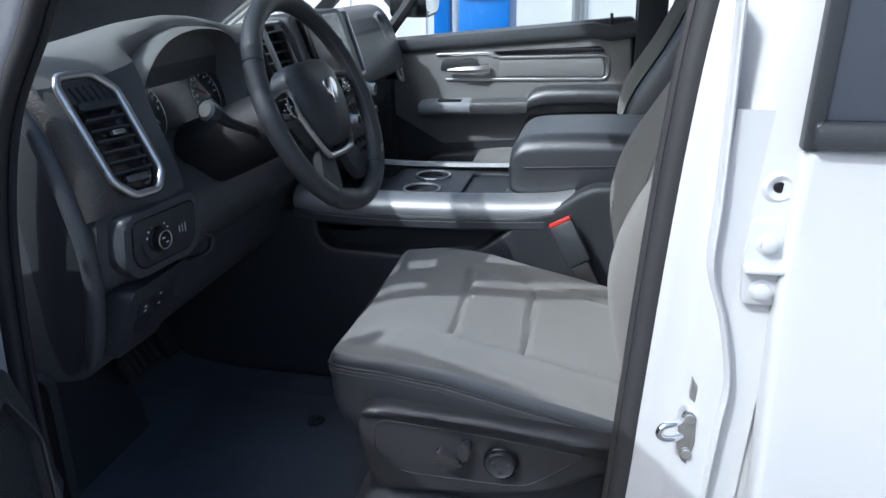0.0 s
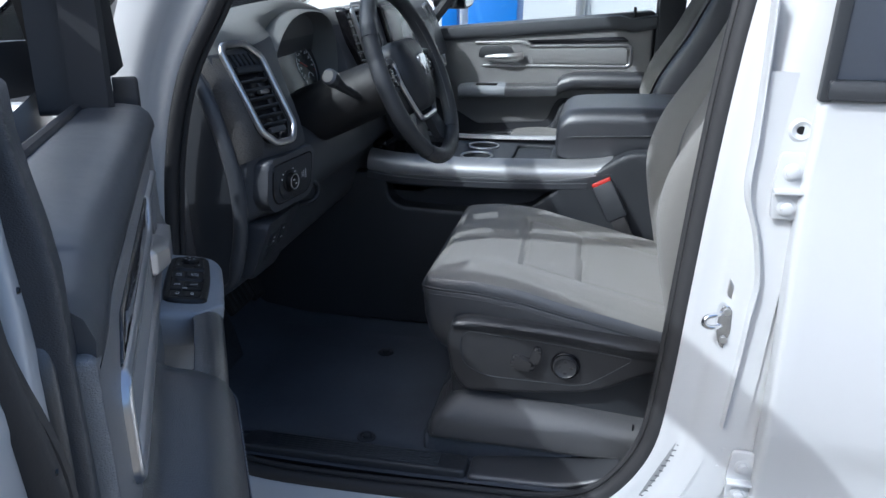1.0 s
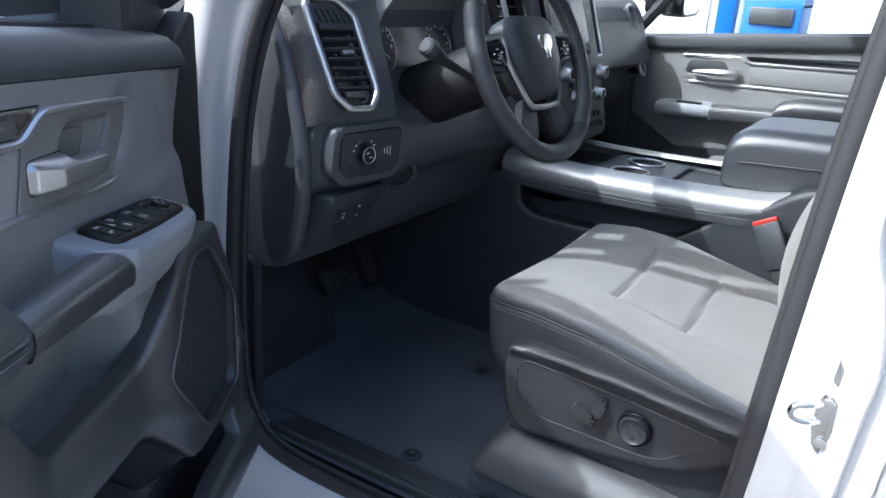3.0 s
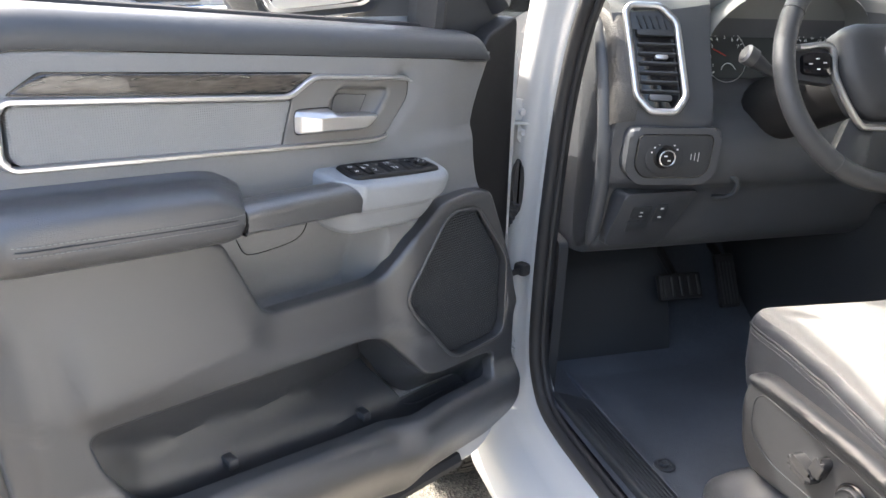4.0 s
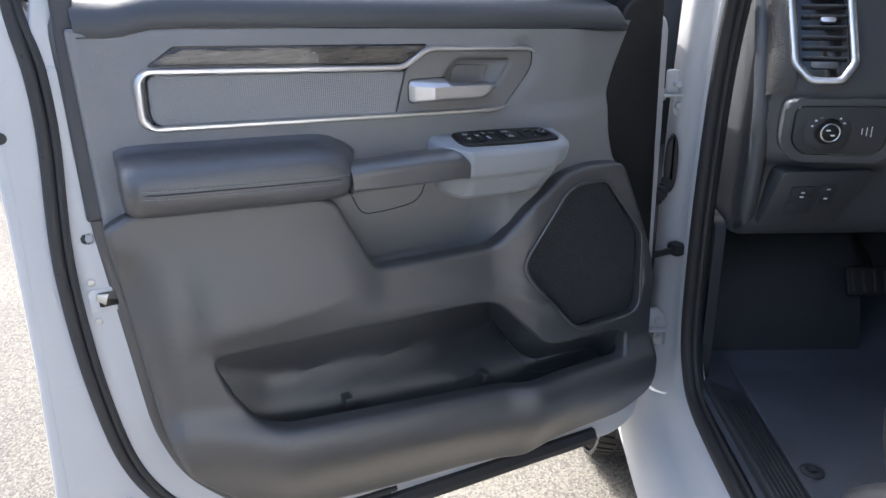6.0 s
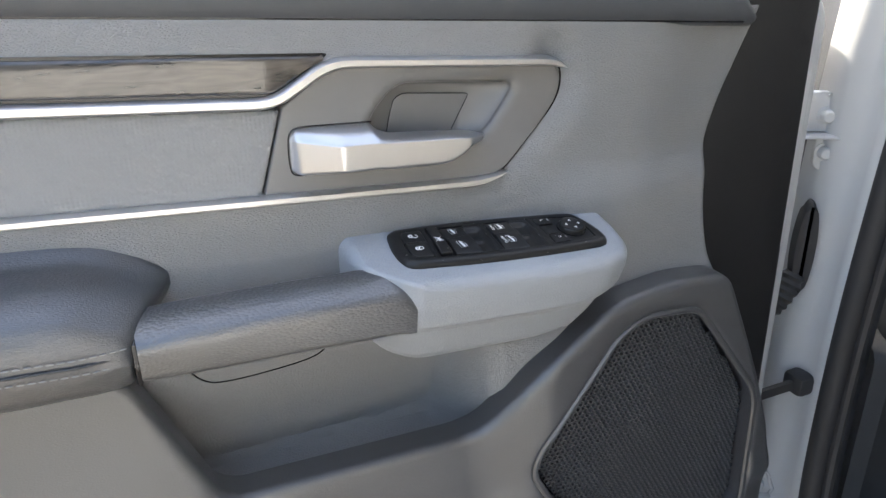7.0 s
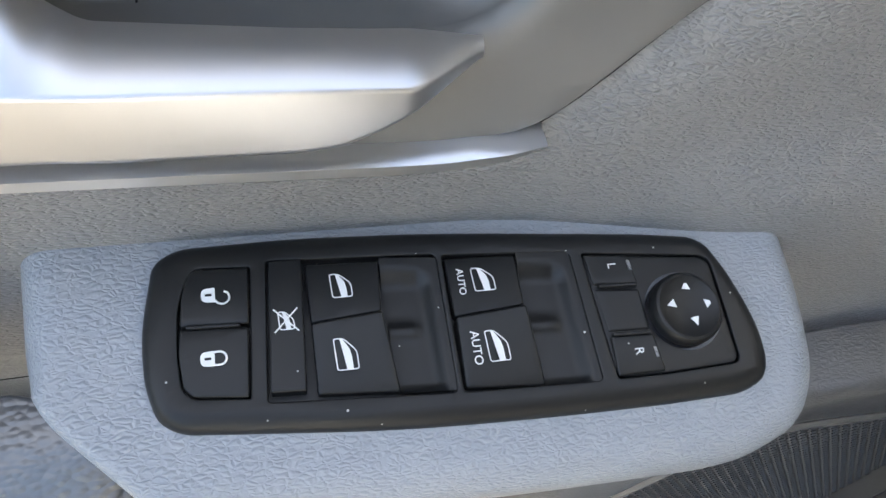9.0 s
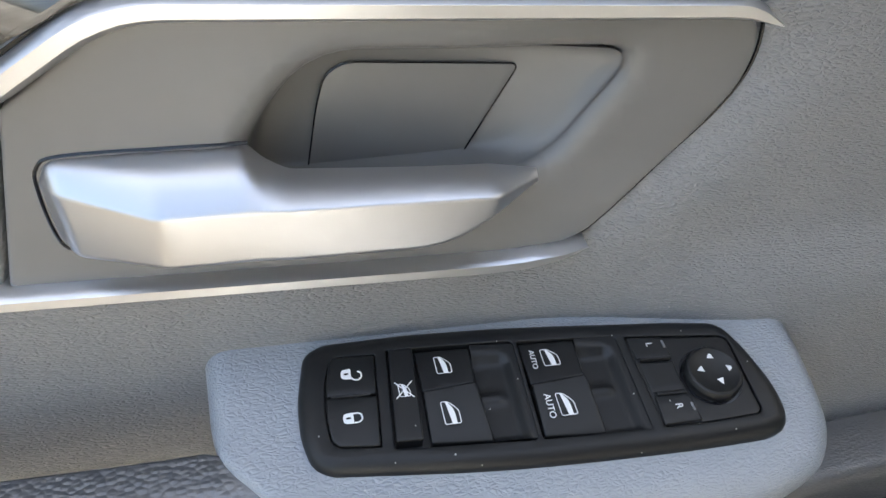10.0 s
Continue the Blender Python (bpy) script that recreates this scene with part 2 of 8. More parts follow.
def asphalt():
    m = bpy.data.materials.new("worn_asphalt")
    m.use_nodes = True
    t = m.node_tree
    b = t.nodes["Principled BSDF"]
    b.inputs["Roughness"].default_value = 0.85
    co = t.nodes.new("ShaderNodeTexCoord").outputs["Object"]
    stones = t.nodes.new("ShaderNodeTexVoronoi")
    stones.inputs["Scale"].default_value = 165
    big = t.nodes.new("ShaderNodeTexNoise")
    big.inputs["Scale"].default_value, big.inputs["Detail"].default_value = 0.8, 7
    fine = t.nodes.new("ShaderNodeTexNoise")
    fine.inputs["Scale"].default_value, fine.inputs["Detail"].default_value = 420, 4
    for tex in (stones, big, fine):
        t.links.new(co, tex.inputs["Vector"])
    ramp = t.nodes.new("ShaderNodeValToRGB")
    ramp.color_ramp.elements[0].position, ramp.color_ramp.elements[0].color = 0.10, (0.040, 0.037, 0.032, 1)
    ramp.color_ramp.elements[1].position, ramp.color_ramp.elements[1].color = 0.80, (0.200, 0.184, 0.156, 1)
    hue = t.nodes.new("ShaderNodeSeparateColor")
    t.links.new(stones.outputs["Color"], hue.inputs[0])
    add = t.nodes.new("ShaderNodeMath")
    add.operation = "MULTIPLY"
    t.links.new(hue.outputs[0], add.inputs[0])
    t.links.new(fine.outputs["Fac"], add.inputs[1])
    add2 = t.nodes.new("ShaderNodeMath")
    add2.operation = "MULTIPLY_ADD"
    add2.inputs[1].default_value = 0.55
    t.links.new(big.outputs["Fac"], add2.inputs[0])
    t.links.new(add.outputs[0], add2.inputs[2])
    t.links.new(add2.outputs[0], ramp.inputs["Fac"])
    t.links.new(ramp.outputs["Color"], b.inputs["Base Color"])
    bump = t.nodes.new("ShaderNodeBump")
    bump.inputs["Strength"].default_value, bump.inputs["Distance"].default_value = 0.8, 0.004
    t.links.new(stones.outputs["Distance"], bump.inputs["Height"])
    t.links.new(bump.outputs["Normal"], b.inputs["Normal"])
    return m


def clear_glass():
    m = bpy.data.materials.new("clear_glass")
    m.use_nodes = True
    t = m.node_tree
    t.nodes.remove(t.nodes["Principled BSDF"])
    tr, gl, mx, fr = (t.nodes.new(k) for k in ("ShaderNodeBsdfTransparent", "ShaderNodeBsdfGlossy", "ShaderNodeMixShader", "ShaderNodeFresnel"))
    tr.inputs["Color"].default_value = (0.90, 0.93, 0.92, 1)
    gl.inputs["Roughness"].default_value = 0.02
    fr.inputs["IOR"].default_value = 1.45
    t.links.new(fr.outputs[0], mx.inputs[0])
    t.links.new(tr.outputs[0], mx.inputs[1])
    t.links.new(gl.outputs[0], mx.inputs[2])
    t.links.new(mx.outputs[0], t.nodes["Material Output"].inputs["Surface"])
    return m


WOOD, ASPHALT, GLASS = wood_strip(), asphalt(), clear_glass()

# ---- mesh tools ----
def thing(name, label, category, m=None, group="", kind=""):
    ob = new(name)
    ob.empty_display_size = 0.05
    if m is not None:
        ob.matrix_world = m
    return tagged(ob, label, category, group, kind)


def finish(bm, name, mat, sharp=38):
    for f in bm.faces:
        f.smooth = True
    limit = radians(sharp)
    for e in bm.edges:
        if len(e.link_faces) == 2 and e.calc_face_angle(0) > limit:
            e.smooth = False
    me = bpy.data.meshes.new(name)
    bm.to_mesh(me)
    bm.free()
    me.materials.append(mat)
    return me


def part(name, bm, mat, parent, label="", sharp=38):
    """One mesh object under a thing or a part, in the parent's own space."""
    ob = new(name, finish(bm, name, mat, sharp))
    ob.parent = parent
    return tagged(ob, label)


def whole(name, bm, mat, label, category, group="", kind="", sharp=38):
    return tagged(new(name, finish(bm, name, mat, sharp)), label, category, group, kind)


def smooth(x, a, b):
    t = min(1.0, max(0.0, (x - a) / (b - a))) if b != a else float(x > a)
    return t * t * (3 - 2 * t)


def bell(x, c, r):
    return math.exp(-((x - c) / r) ** 2)


def lerp(x, xs, ys):
    return float(np.interp(x, xs, ys))


def rounded(pts, r, n=5):
    """A closed outline with its corners rounded by r (one number or one a corner)."""
    out, count = [], len(pts)
    rs = r if isinstance(r, (list, tuple)) else [r] * count
    for i in range(count):
        p, a, b = (Vector(pts[k % count]) for k in (i, i - 1, i + 1))
        u, v = a - p, b - p
        cut = min(rs[i], 0.45 * u.length, 0.45 * v.length)
        if cut < 1e-5:
            out.append(tuple(p))
            continue
        s, e = p + u.normalized() * cut, p + v.normalized() * cut
        for k in range(n + 1):
            t = k / n
            out.append(tuple((1 - t) ** 2 * s + 2 * t * (1 - t) * p + t * t * e))
    return out


def curve(pts, n=8, closed=False):
    """Catmull-Rom through points of any dimension."""
    P = [Vector(p) for p in pts]
    out, c = [], len(P)
    for i in range(c if closed else c - 1):
        p0 = P[i - 1] if (closed or i) else P[0] * 2 - P[1]
        p1, p2 = P[i], P[(i + 1) % c]
        p3 = P[(i + 2) % c] if (closed or i + 2 < c) else P[-1] * 2 - P[-2]
        for k in range(n):
            t = k / n
            out.append(0.5 * (2 * p1 + (p2 - p0) * t + (2 * p0 - 5 * p1 + 4 * p2 - p3) * t * t + (3 * p1 - p0 - 3 * p2 + p3) * t ** 3))
    if not closed:
        out.append(P[-1])
    return out


def edge_distance(p, loops):
    best = 9.0
    for a, d, ll in loops:
        q = p[None] - a
        t = np.clip((q * d).sum(1) / ll, 0, 1)
        best = min(best, float(np.sqrt(((q - d * t[:, None]) ** 2).sum(1).min())))
    return best


def offset_loop(loop, d, inward):
    """The loop moved by d into the material, corner by corner."""
    a = np.array([p[:2] for p in loop])
    area = 0.5 * float((a[:, 0] * np.roll(a[:, 1], -1) - np.roll(a[:, 0], -1) * a[:, 1]).sum())
    side = (1 if area > 0 else -1) * (1 if inward else -1)
    e = np.roll(a, -1, 0) - a
    e /= np.maximum(np.linalg.norm(e, axis=1, keepdims=True), 1e-9)
    n = np.stack([-e[:, 1], e[:, 0]], 1) * side
    m = n + np.roll(n, 1, 0)
    m /= np.maximum(np.linalg.norm(m, axis=1, keepdims=True), 1e-9)
    c = np.clip((m * n).sum(1, keepdims=True), 0.5, 1)
    return a + m * d / c


def sheet(outline, height, place, depth=0.02, step=0.012, roll=0.006, holes=(), hole_roll=None):
    """A moulded panel: an outline in two coordinates, filled with a fine grid, lifted by height(p, q), with rolled
    edges and a wall of that depth behind. place(p, q, h) gives the point in space."""
    bm = bmesh.new()
    loops = [list(outline), *[list(h) for h in holes]]
    rolls = [roll] + [roll if hole_roll is None else hole_roll] * len(holes)
    inner_edges = []
    for k, (loop, r) in enumerate(zip(loops, rolls)):
        before = [bm.verts.new((p[0], p[1], 0)) for p in loop]
        for f in ((0.06, 0.22, 0.5, 1.0) if r > 0 else ()):
            ring = [bm.verts.new((p[0], p[1], 0)) for p in offset_loop(loop, r * f, k == 0)]
            for i in range(len(ring)):
                j = (i + 1) % len(ring)
                bm.faces.new((before[i], before[j], ring[j], ring[i]))
            before = ring
        for a, b in zip(before, before[1:] + before[:1]):
            e = bm.edges.get((a, b)) or bm.edges.new((a, b))
            inner_edges.append(e)
    bmesh.ops.triangle_fill(bm, use_beauty=True, edges=inner_edges, normal=(0, 0, 1))
    xs, ys = [p[0] for p in outline], [p[1] for p in outline]
    for lo, hi, axis in ((min(xs), max(xs), 0), (min(ys), max(ys), 1)):
        count = max(2, int((hi - lo) / step))
        for k in range(1, count):
            co, no = [0, 0, 0], [0, 0, 0]
            co[axis], no[axis] = lo + (hi - lo) * k / count, 1
            bmesh.ops.bisect_plane(bm, geom=bm.verts[:] + bm.edges[:] + bm.faces[:], dist=1e-6, plane_co=co, plane_no=no)
    prepared = []
    for k, loop in enumerate(loops):
        a = np.array([p[:2] for p in loop])
        d = np.roll(a, -1, 0) - a
        prepared.append((a, d, np.maximum((d * d).sum(1), 1e-12)))
    for v in bm.verts:
        p = np.array(v.co[:2])
        h = height(p[0], p[1])
        for pre, r in zip(prepared, rolls):
            if r > 0:
                d = edge_distance(p, [pre])
                if d < r:
                    h -= r - math.sqrt(max(0.0, r * r - (r - d) ** 2))
        v.co.z = h
    rim = [e for e in bm.edges if len(e.link_faces) == 1]
    made = bmesh.ops.extrude_edge_only(bm, edges=rim)["geom"]
    for q in made:
        if isinstance(q, bmesh.types.BMVert):
            q.co.z -= depth
    for v in bm.verts:
        v.co = place(*v.co)
    bmesh.ops.recalc_face_normals(bm, faces=bm.faces[:])
    return bm


def prism(outline, h0, h1, place, bevel=0.0015, seg=2):
    """A solid of an outline between two heights, with bevelled edges."""
    bm = bmesh.new()
    low = [bm.verts.new((p[0], p[1], h0)) for p in outline]
    high = [bm.verts.new((p[0], p[1], h1)) for p in outline]
    n = len(outline)
    bm.faces.new(high)
    bm.faces.new(low[::-1])
    for i in range(n):
        bm.faces.new((low[i], low[(i + 1) % n], high[(i + 1) % n], high[i]))
    if bevel:
        es = [e for e in bm.edges if abs(e.verts[0].co.z - e.verts[1].co.z) < 1e-7]
        bmesh.ops.bevel(bm, geom=es, offset=bevel, segments=seg, affect="EDGES", profile=0.5)
    for v in bm.verts:
        v.co = place(*v.co)
    bmesh.ops.recalc_face_normals(bm, faces=bm.faces[:])
    return bm


def loft(rings, closed=True, caps=True):
    """Skins a row of rings, each a list of as many points."""
    bm = bmesh.new()
    vs = [[bm.verts.new(p) for p in ring] for ring in rings]
    n = len(rings[0])
    for a, b in zip(vs, vs[1:]):
        for i in range(n if closed else n - 1):
            bm.faces.new((a[i], a[(i + 1) % n], b[(i + 1) % n], b[i]))
    if caps and closed:
        for ring in (vs[0], vs[-1]):
            try:
                bm.faces.new(ring)
            except ValueError:
                pass
    bmesh.ops.recalc_face_normals(bm, faces=bm.faces[:])
    return bm


def tube(path, radius, n=10, closed=False, flat=1.0, up=(0, 0, 1)):
    """A round or flattened bar along a path, its section carried without twist; radius: one number or one a point."""
    P = [Vector(p) for p in path]
    rad = radius if isinstance(radius, (list, tuple)) else [radius] * len(P)
    rings, s = [], None
    for i, p in enumerate(P):
        a = P[i - 1] if (i or closed) else p
        b = P[(i + 1) % len(P)] if (i + 1 < len(P) or closed) else p
        t = (b - a).normalized()
        if s is None:
            ref = Vector(up)
            if abs(t.dot(ref)) > 0.95:
                ref = Vector((1, 0, 0)) if abs(t.x) < 0.9 else Vector((0, 1, 0))
            s = t.cross(ref).normalized()
        s = (s - t * s.dot(t)).normalized()
        w = s.cross(t)
        rings.append([p + rad[i] * (math.cos(k * math.tau / n) * s + flat * math.sin(k * math.tau / n) * w) for k in range(n)])
    if closed:
        bm = bmesh.new()
        vs = [[bm.verts.new(q) for q in r] for r in rings]
        # join the last ring to the first at the turn that twists least
        best = min(range(n), key=lambda k: sum((rings[-1][j] - rings[0][(j + k) % n]).length for j in range(n)))
        for i in range(len(vs)):
            a, b = vs[i], vs[(i + 1) % len(vs)]
            off = best if i + 1 == len(vs) else 0
            for k in range(n):
                bm.faces.new((a[k], a[(k + 1) % n], b[(k + 1 + off) % n], b[(k + off) % n]))
        bmesh.ops.recalc_face_normals(bm, faces=bm.faces[:])
        return bm
    return loft(rings)


def ribbon(path, half, crown, place, base=0.0):
    """A flat strip with a crowned face along a path in two coordinates; half: widths on the path."""
    P = [Vector(p).to_2d() for p in path]
    hs = half if isinstance(half, (list, tuple)) else [half] * len(P)
    rings = []
    for i, p in enumerate(P):
        t = (P[min(i + 1, len(P) - 1)] - P[max(i - 1, 0)]).normalized()
        s = Vector((-t.y, t.x))
        row = []
        for k, h in ((-1, base), (-0.9, base + crown * 0.75), (-0.45, base + crown), (0.45, base + crown), (0.9, base + crown * 0.75), (1, base)):
            q = p + s * hs[i] * k
            row.append(place(q.x, q.y, h))
        rings.append(row)
    return loft(rings, closed=True)


def box(x0, x1, y0, y1, z0, z1, bevel=0.004, seg=2):
    bm = bmesh.new()
    bmesh.ops.create_cube(bm, size=1.0)
    for v in bm.verts:
        v.co = (x0 + (v.co.x + 0.5) * (x1 - x0), y0 + (v.co.y + 0.5) * (y1 - y0), z0 + (v.co.z + 0.5) * (z1 - z0))
    if bevel:
        bmesh.ops.bevel(bm, geom=bm.edges[:], offset=bevel, segments=seg, affect="EDGES", profile=0.5)
    return bm


def lathe(profile, n=32, m=None):
    """A turned body: profile of (radius, height) about z, laid by m."""
    rings = [[Vector((r * math.cos(k * math.tau / n), r * math.sin(k * math.tau / n), h)) for k in range(n)] for r, h in profile]
    bm = loft(rings)
    if m is not None:
        bmesh.ops.transform(bm, matrix=m, verts=bm.verts[:])
    return bm


def join(*bms):
    out = bmesh.new()
    for b in bms:
        me = bpy.data.meshes.new("t")
        b.to_mesh(me)
        b.free()
        out.from_mesh(me)
        bpy.data.meshes.remove(me)
    return out


def divide(bm, test):
    """Splits a bmesh in two: the faces whose middle fails the test, and those whose middle passes it."""
    other = bm.copy()
    for b, keep in ((bm, False), (other, True)):
        bmesh.ops.delete(b, geom=[f for f in b.faces if test(f.calc_center_median()) != keep], context="FACES")
    return bm, other


def rrect(a0, a1, b0, b1, r, n=4):
    return rounded([(a0, b0), (a1, b0), (a1, b1), (a0, b1)], r, n)


def dashes(path, length, gap, r):
    """Stitches along a path of points in space, as one mesh."""
    P = [Vector(p) for p in path]
    total = [0.0]
    for a, b in zip(P, P[1:]):
        total.append(total[-1] + (b - a).length)

    def at(s):
        k = min(max(1, int(np.searchsorted(total, s))), len(P) - 1)
        t = (s - total[k - 1]) / max(1e-9, total[k] - total[k - 1])
        return P[k - 1].lerp(P[k], t)

    verts, faces, s = [], [], 0.0
    while s + length < total[-1]:
        a, b = at(s), at(s + length)
        t = (b - a).normalized()
        u = t.orthogonal().normalized()
        w = t.cross(u)
        base = len(verts)
        for p, k in ((a, 0.6), (a.lerp(b, 0.25), 1), (a.lerp(b, 0.75), 1), (b, 0.6)):
            for j in range(5):
                ang = j * math.tau / 5
                verts.append(p + r * k * (math.cos(ang) * u + math.sin(ang) * w))
        for i in range(3):
            for j in range(5):
                faces.append((base + i * 5 + j, base + i * 5 + (j + 1) % 5, base + (i + 1) * 5 + (j + 1) % 5, base + (i + 1) * 5 + j))
        s += length + gap
    me = bpy.data.meshes.new("t")
    me.from_pydata([tuple(v) for v in verts], [], faces)
    bm = bmesh.new()
    bm.from_mesh(me)
    bpy.data.meshes.remove(me)
    return bm


def lettering(text, size, m, depth=0.0002):
    """Raised letters of the built-in font as a bmesh, laid by m."""
    cu = bpy.data.curves.new("t", "FONT")
    cu.body, cu.size, cu.extrude, cu.align_x, cu.align_y = text, size, depth, "CENTER", "CENTER"
    ob = bpy.data.objects.new("t", cu)
    me = bpy.data.meshes.new_from_object(ob)
    bm = bmesh.new()
    bm.from_mesh(me)
    bmesh.ops.transform(bm, matrix=m, verts=bm.verts[:])
    bpy.data.objects.remove(ob)
    bpy.data.curves.remove(cu)
    bpy.data.meshes.remove(me)
    return bm

# ---- outside: ground, building, parked vehicles ----
GROUND_Z = 0.05


def ground():
    bm = bmesh.new()
    vs = [bm.verts.new(p) for p in ((-600, -600, GROUND_Z), (600, -600, GROUND_Z), (600, 600, GROUND_Z), (-600, 600, GROUND_Z))]
    bm.faces.new(vs)
    whole("ground", bm, ASPHALT, "pale worn asphalt of a sunlit parking lot", "ground", kind="structure")
    for x, y, length, ang in ((-10.0, -6.3, 5.4, 33.5), (-13.0, -3.0, 5.4, 33.5), (-16, 0.4, 5.4, 33.5)):
        bm = box(-length / 2, length / 2, -0.055, 0.055, 0.0, 0.004, 0.001, 1)
        ob = whole("parking_line", bm, LINEPAINT, "faded white painted parking line on asphalt", "line", "parking lines", "structure")
        ob.matrix_world = pose(x, y, GROUND_Z, 0, 0, ang)


def building():
    root = thing("building", "long white clad building with blue columns beyond the truck", "building", kind="structure")
    part("wall", box(-14, 12, 9.0, 9.3, 0.05, 5.5, 0.02), WALLWHITE, root)
    for k in range(26):
        part("cladding_rib", box(-13.5 + k, -13.46 + k, 8.98, 9.0, 0.05, 5.5, 0.004, 1), WALLWHITE, root)
    part("roof_edge", box(-14.2, 12.2, 8.6, 9.4, 5.5, 5.8, 0.03), BLUEPAINT, root)
    part("downpipe", tube([(0.42, 8.93, 0.05), (0.42, 8.93, 5.4)], 0.06, 12), SILVER, root)
    for x in (-1.18, -5.6, -6.6):
        part("column", box(x - 0.10, x + 0.10, 8.6, 8.8, 0.05, 5.5, 0.02), BLUEPAINT, root, "blue painted column")
    bin_ = thing("collection_bin", "bright blue collection bin standing by the white wall", "bin", pose(-0.45, 7.6, 0.05))
    part("bin_body", box(-0.27, 0.27, -0.3, 0.3, 0.0, 1.35, 0.03), BLUEPAINT, bin_)
    rings = [[Vector((x, 0.3 * math.cos(a), 1.3 + 0.22 * math.sin(a))) for a in np.linspace(0, math.pi, 12)] for x in (-0.27, 0.27)]
    part("bin_hood", loft(rings), BLUEPAINT, bin_)
    part("bin_flap", box(-0.2, 0.2, -0.33, -0.29, 1.12, 1.28, 0.01), CHARCOAL, bin_)
    part("notice", box(1.15, 1.45, 8.965, 8.99, 1.72, 1.86, 0.004), SILVER, root, "small pale notice on the wall")


def parked_truck(name, label, paint, m, suv=False, group="parked vehicles"):
    """A parked vehicle; its nose points to +x, the origin lies between its wheels on the ground."""
    root = thing(name, label, "suv" if suv else "pickup truck", m, group)
    side = rounded([(-2.75, 0.62), (-2.75, 1.15), (-2.6, 1.22), (1.2, 1.22), (2.5, 1.12), (2.72, 1.0), (2.75, 0.62), (2.6, 0.48), (-2.6, 0.48)], 0.09, 4)
    body = part("body", prism(side, -0.98, 0.98, lambda p, q, h: Vector((p, h, q)), 0.07, 3), paint, root)
    roof = rounded([(-2.6 if suv else -0.95, 1.20), (-2.35 if suv else -0.85, 1.86), (0.45, 1.90), (1.25, 1.21)], 0.15, 4)
    part("cab", prism(roof, -0.86, 0.86, lambda p, q, h: Vector((p, h * (1 - 0.14 * smooth(q, 1.2, 1.9)), q)), 0.06, 3), paint, root)
    for s in (-1, 1):
        glass = rounded([(-0.75, 1.25), (-0.68, 1.74), (0.35, 1.78), (0.95, 1.25)], 0.06, 3)
        part("side_window", prism(glass, s * 0.80 - 0.055, s * 0.80 + 0.055, lambda p, q, h: Vector((p, h * (1.02 - 0.13 * smooth(q, 1.2, 1.9)), q)), 0.01), DARKGLASS, root)
        for x in (-1.85, 1.78):
            wm = Matrix.Translation((x, s * 0.84, 0.38)) @ pose(0, 0, 0, 90 * s)
            wheel = part("wheel", lathe([(0.22, -0.12), (0.35, -0.13), (0.38, -0.08), (0.38, 0.08), (0.35, 0.13), (0.24, 0.14), (0.23, 0.10), (0.22, 0.05)], 36, wm), TYRE, root, "black tyre")
            part("wheel_rim", lathe([(0.23, 0.0), (0.235, -0.13), (0.20, -0.125), (0.18, -0.08), (0.06, -0.09), (0.05, -0.12), (0.0, -0.12)], 30, wm), SILVER, wheel)
            for k in range(6):
                a = k * math.tau / 6
                sp = box(0.05, 0.215, -0.028, 0.028, -0.125, -0.09, 0.008)
                bmesh.ops.transform(sp, matrix=wm @ pose(0, 0, 0, 0, 0, math.degrees(a)), verts=sp.verts[:])
                part("spoke", sp, SILVER, wheel)
            arch = rounded([(x + 0.47 * math.cos(t), 0.40 + 0.47 * math.sin(t)) for t in np.linspace(-0.2, math.pi + 0.2, 14)], 0, 1)
            part("wheel_arch", prism(arch, s * 0.96, s * 0.988, lambda p, q, h: Vector((p, h, q)), 0.004), BLACK, root)
        part("headlight", box(2.60, 2.765, s * 0.74 - 0.17, s * 0.74 + 0.17, 0.92, 1.10, 0.03), LAMP, root, "clear headlight")
        if suv:
            pocket = part("lamp_pocket", box(2.66, 2.872, s * 0.68 - 0.20, s * 0.68 + 0.20, 0.64, 0.86, 0.03), BLACK, root)
            part("bumper_lamp", box(2.84, 2.885, s * 0.68 - 0.17, s * 0.68 + 0.10, 0.75, 0.80, 0.012), LAMP, pocket, "slim clear bumper lamp")
        else:
            part("fog_lamp", box(2.70, 2.80, s * 0.72 - 0.09, s * 0.72 + 0.09, 0.60, 0.68, 0.02), AMBER, root)
        part("door_mirror", box(0.75, 0.95, s * 1.03 - 0.12, s * 1.03 + 0.12, 1.28, 1.45, 0.04), BLACK, root)
    grille = part("grille", box(2.70, 2.78, -0.55, 0.55, 0.78, 1.10, 0.03), BLACK, root, "black grille with chrome bars")
    for k in range(4):
        part("grille_bar", box(2.76, 2.80, -0.53, 0.53, 0.815 + k * 0.08, 0.845 + k * 0.08, 0.008), CHROME, grille)
    if suv:
        part("front_bumper", box(2.50, 2.86, -0.97, 0.97, 0.44, 0.92, 0.09, 3), paint, root)
        part("valance", box(2.45, 2.84, -0.92, 0.92, 0.30, 0.46, 0.05), BLACK, root, "black lower valance")
    else:
        part("front_bumper", box(2.55, 2.86, -0.98, 0.98, 0.52, 0.74, 0.05), CHROME, root, "chrome front bumper")
    part("rear_bumper", box(-2.86, -2.6, -0.95, 0.95, 0.52, 0.72, 0.04), BLACK, root)
    ws = [[Vector((0.50, y, 1.85)) for y in (-0.66, 0.66)], [Vector((1.24, y, 1.24)) for y in (-0.80, 0.80)]]
    part("windscreen", loft([[a + Vector((0.02, 0, 0.015)) for a in ws[0]], [a + Vector((0.02, 0, 0.015)) for a in ws[1]]], closed=False), DARKGLASS, root)
    return root


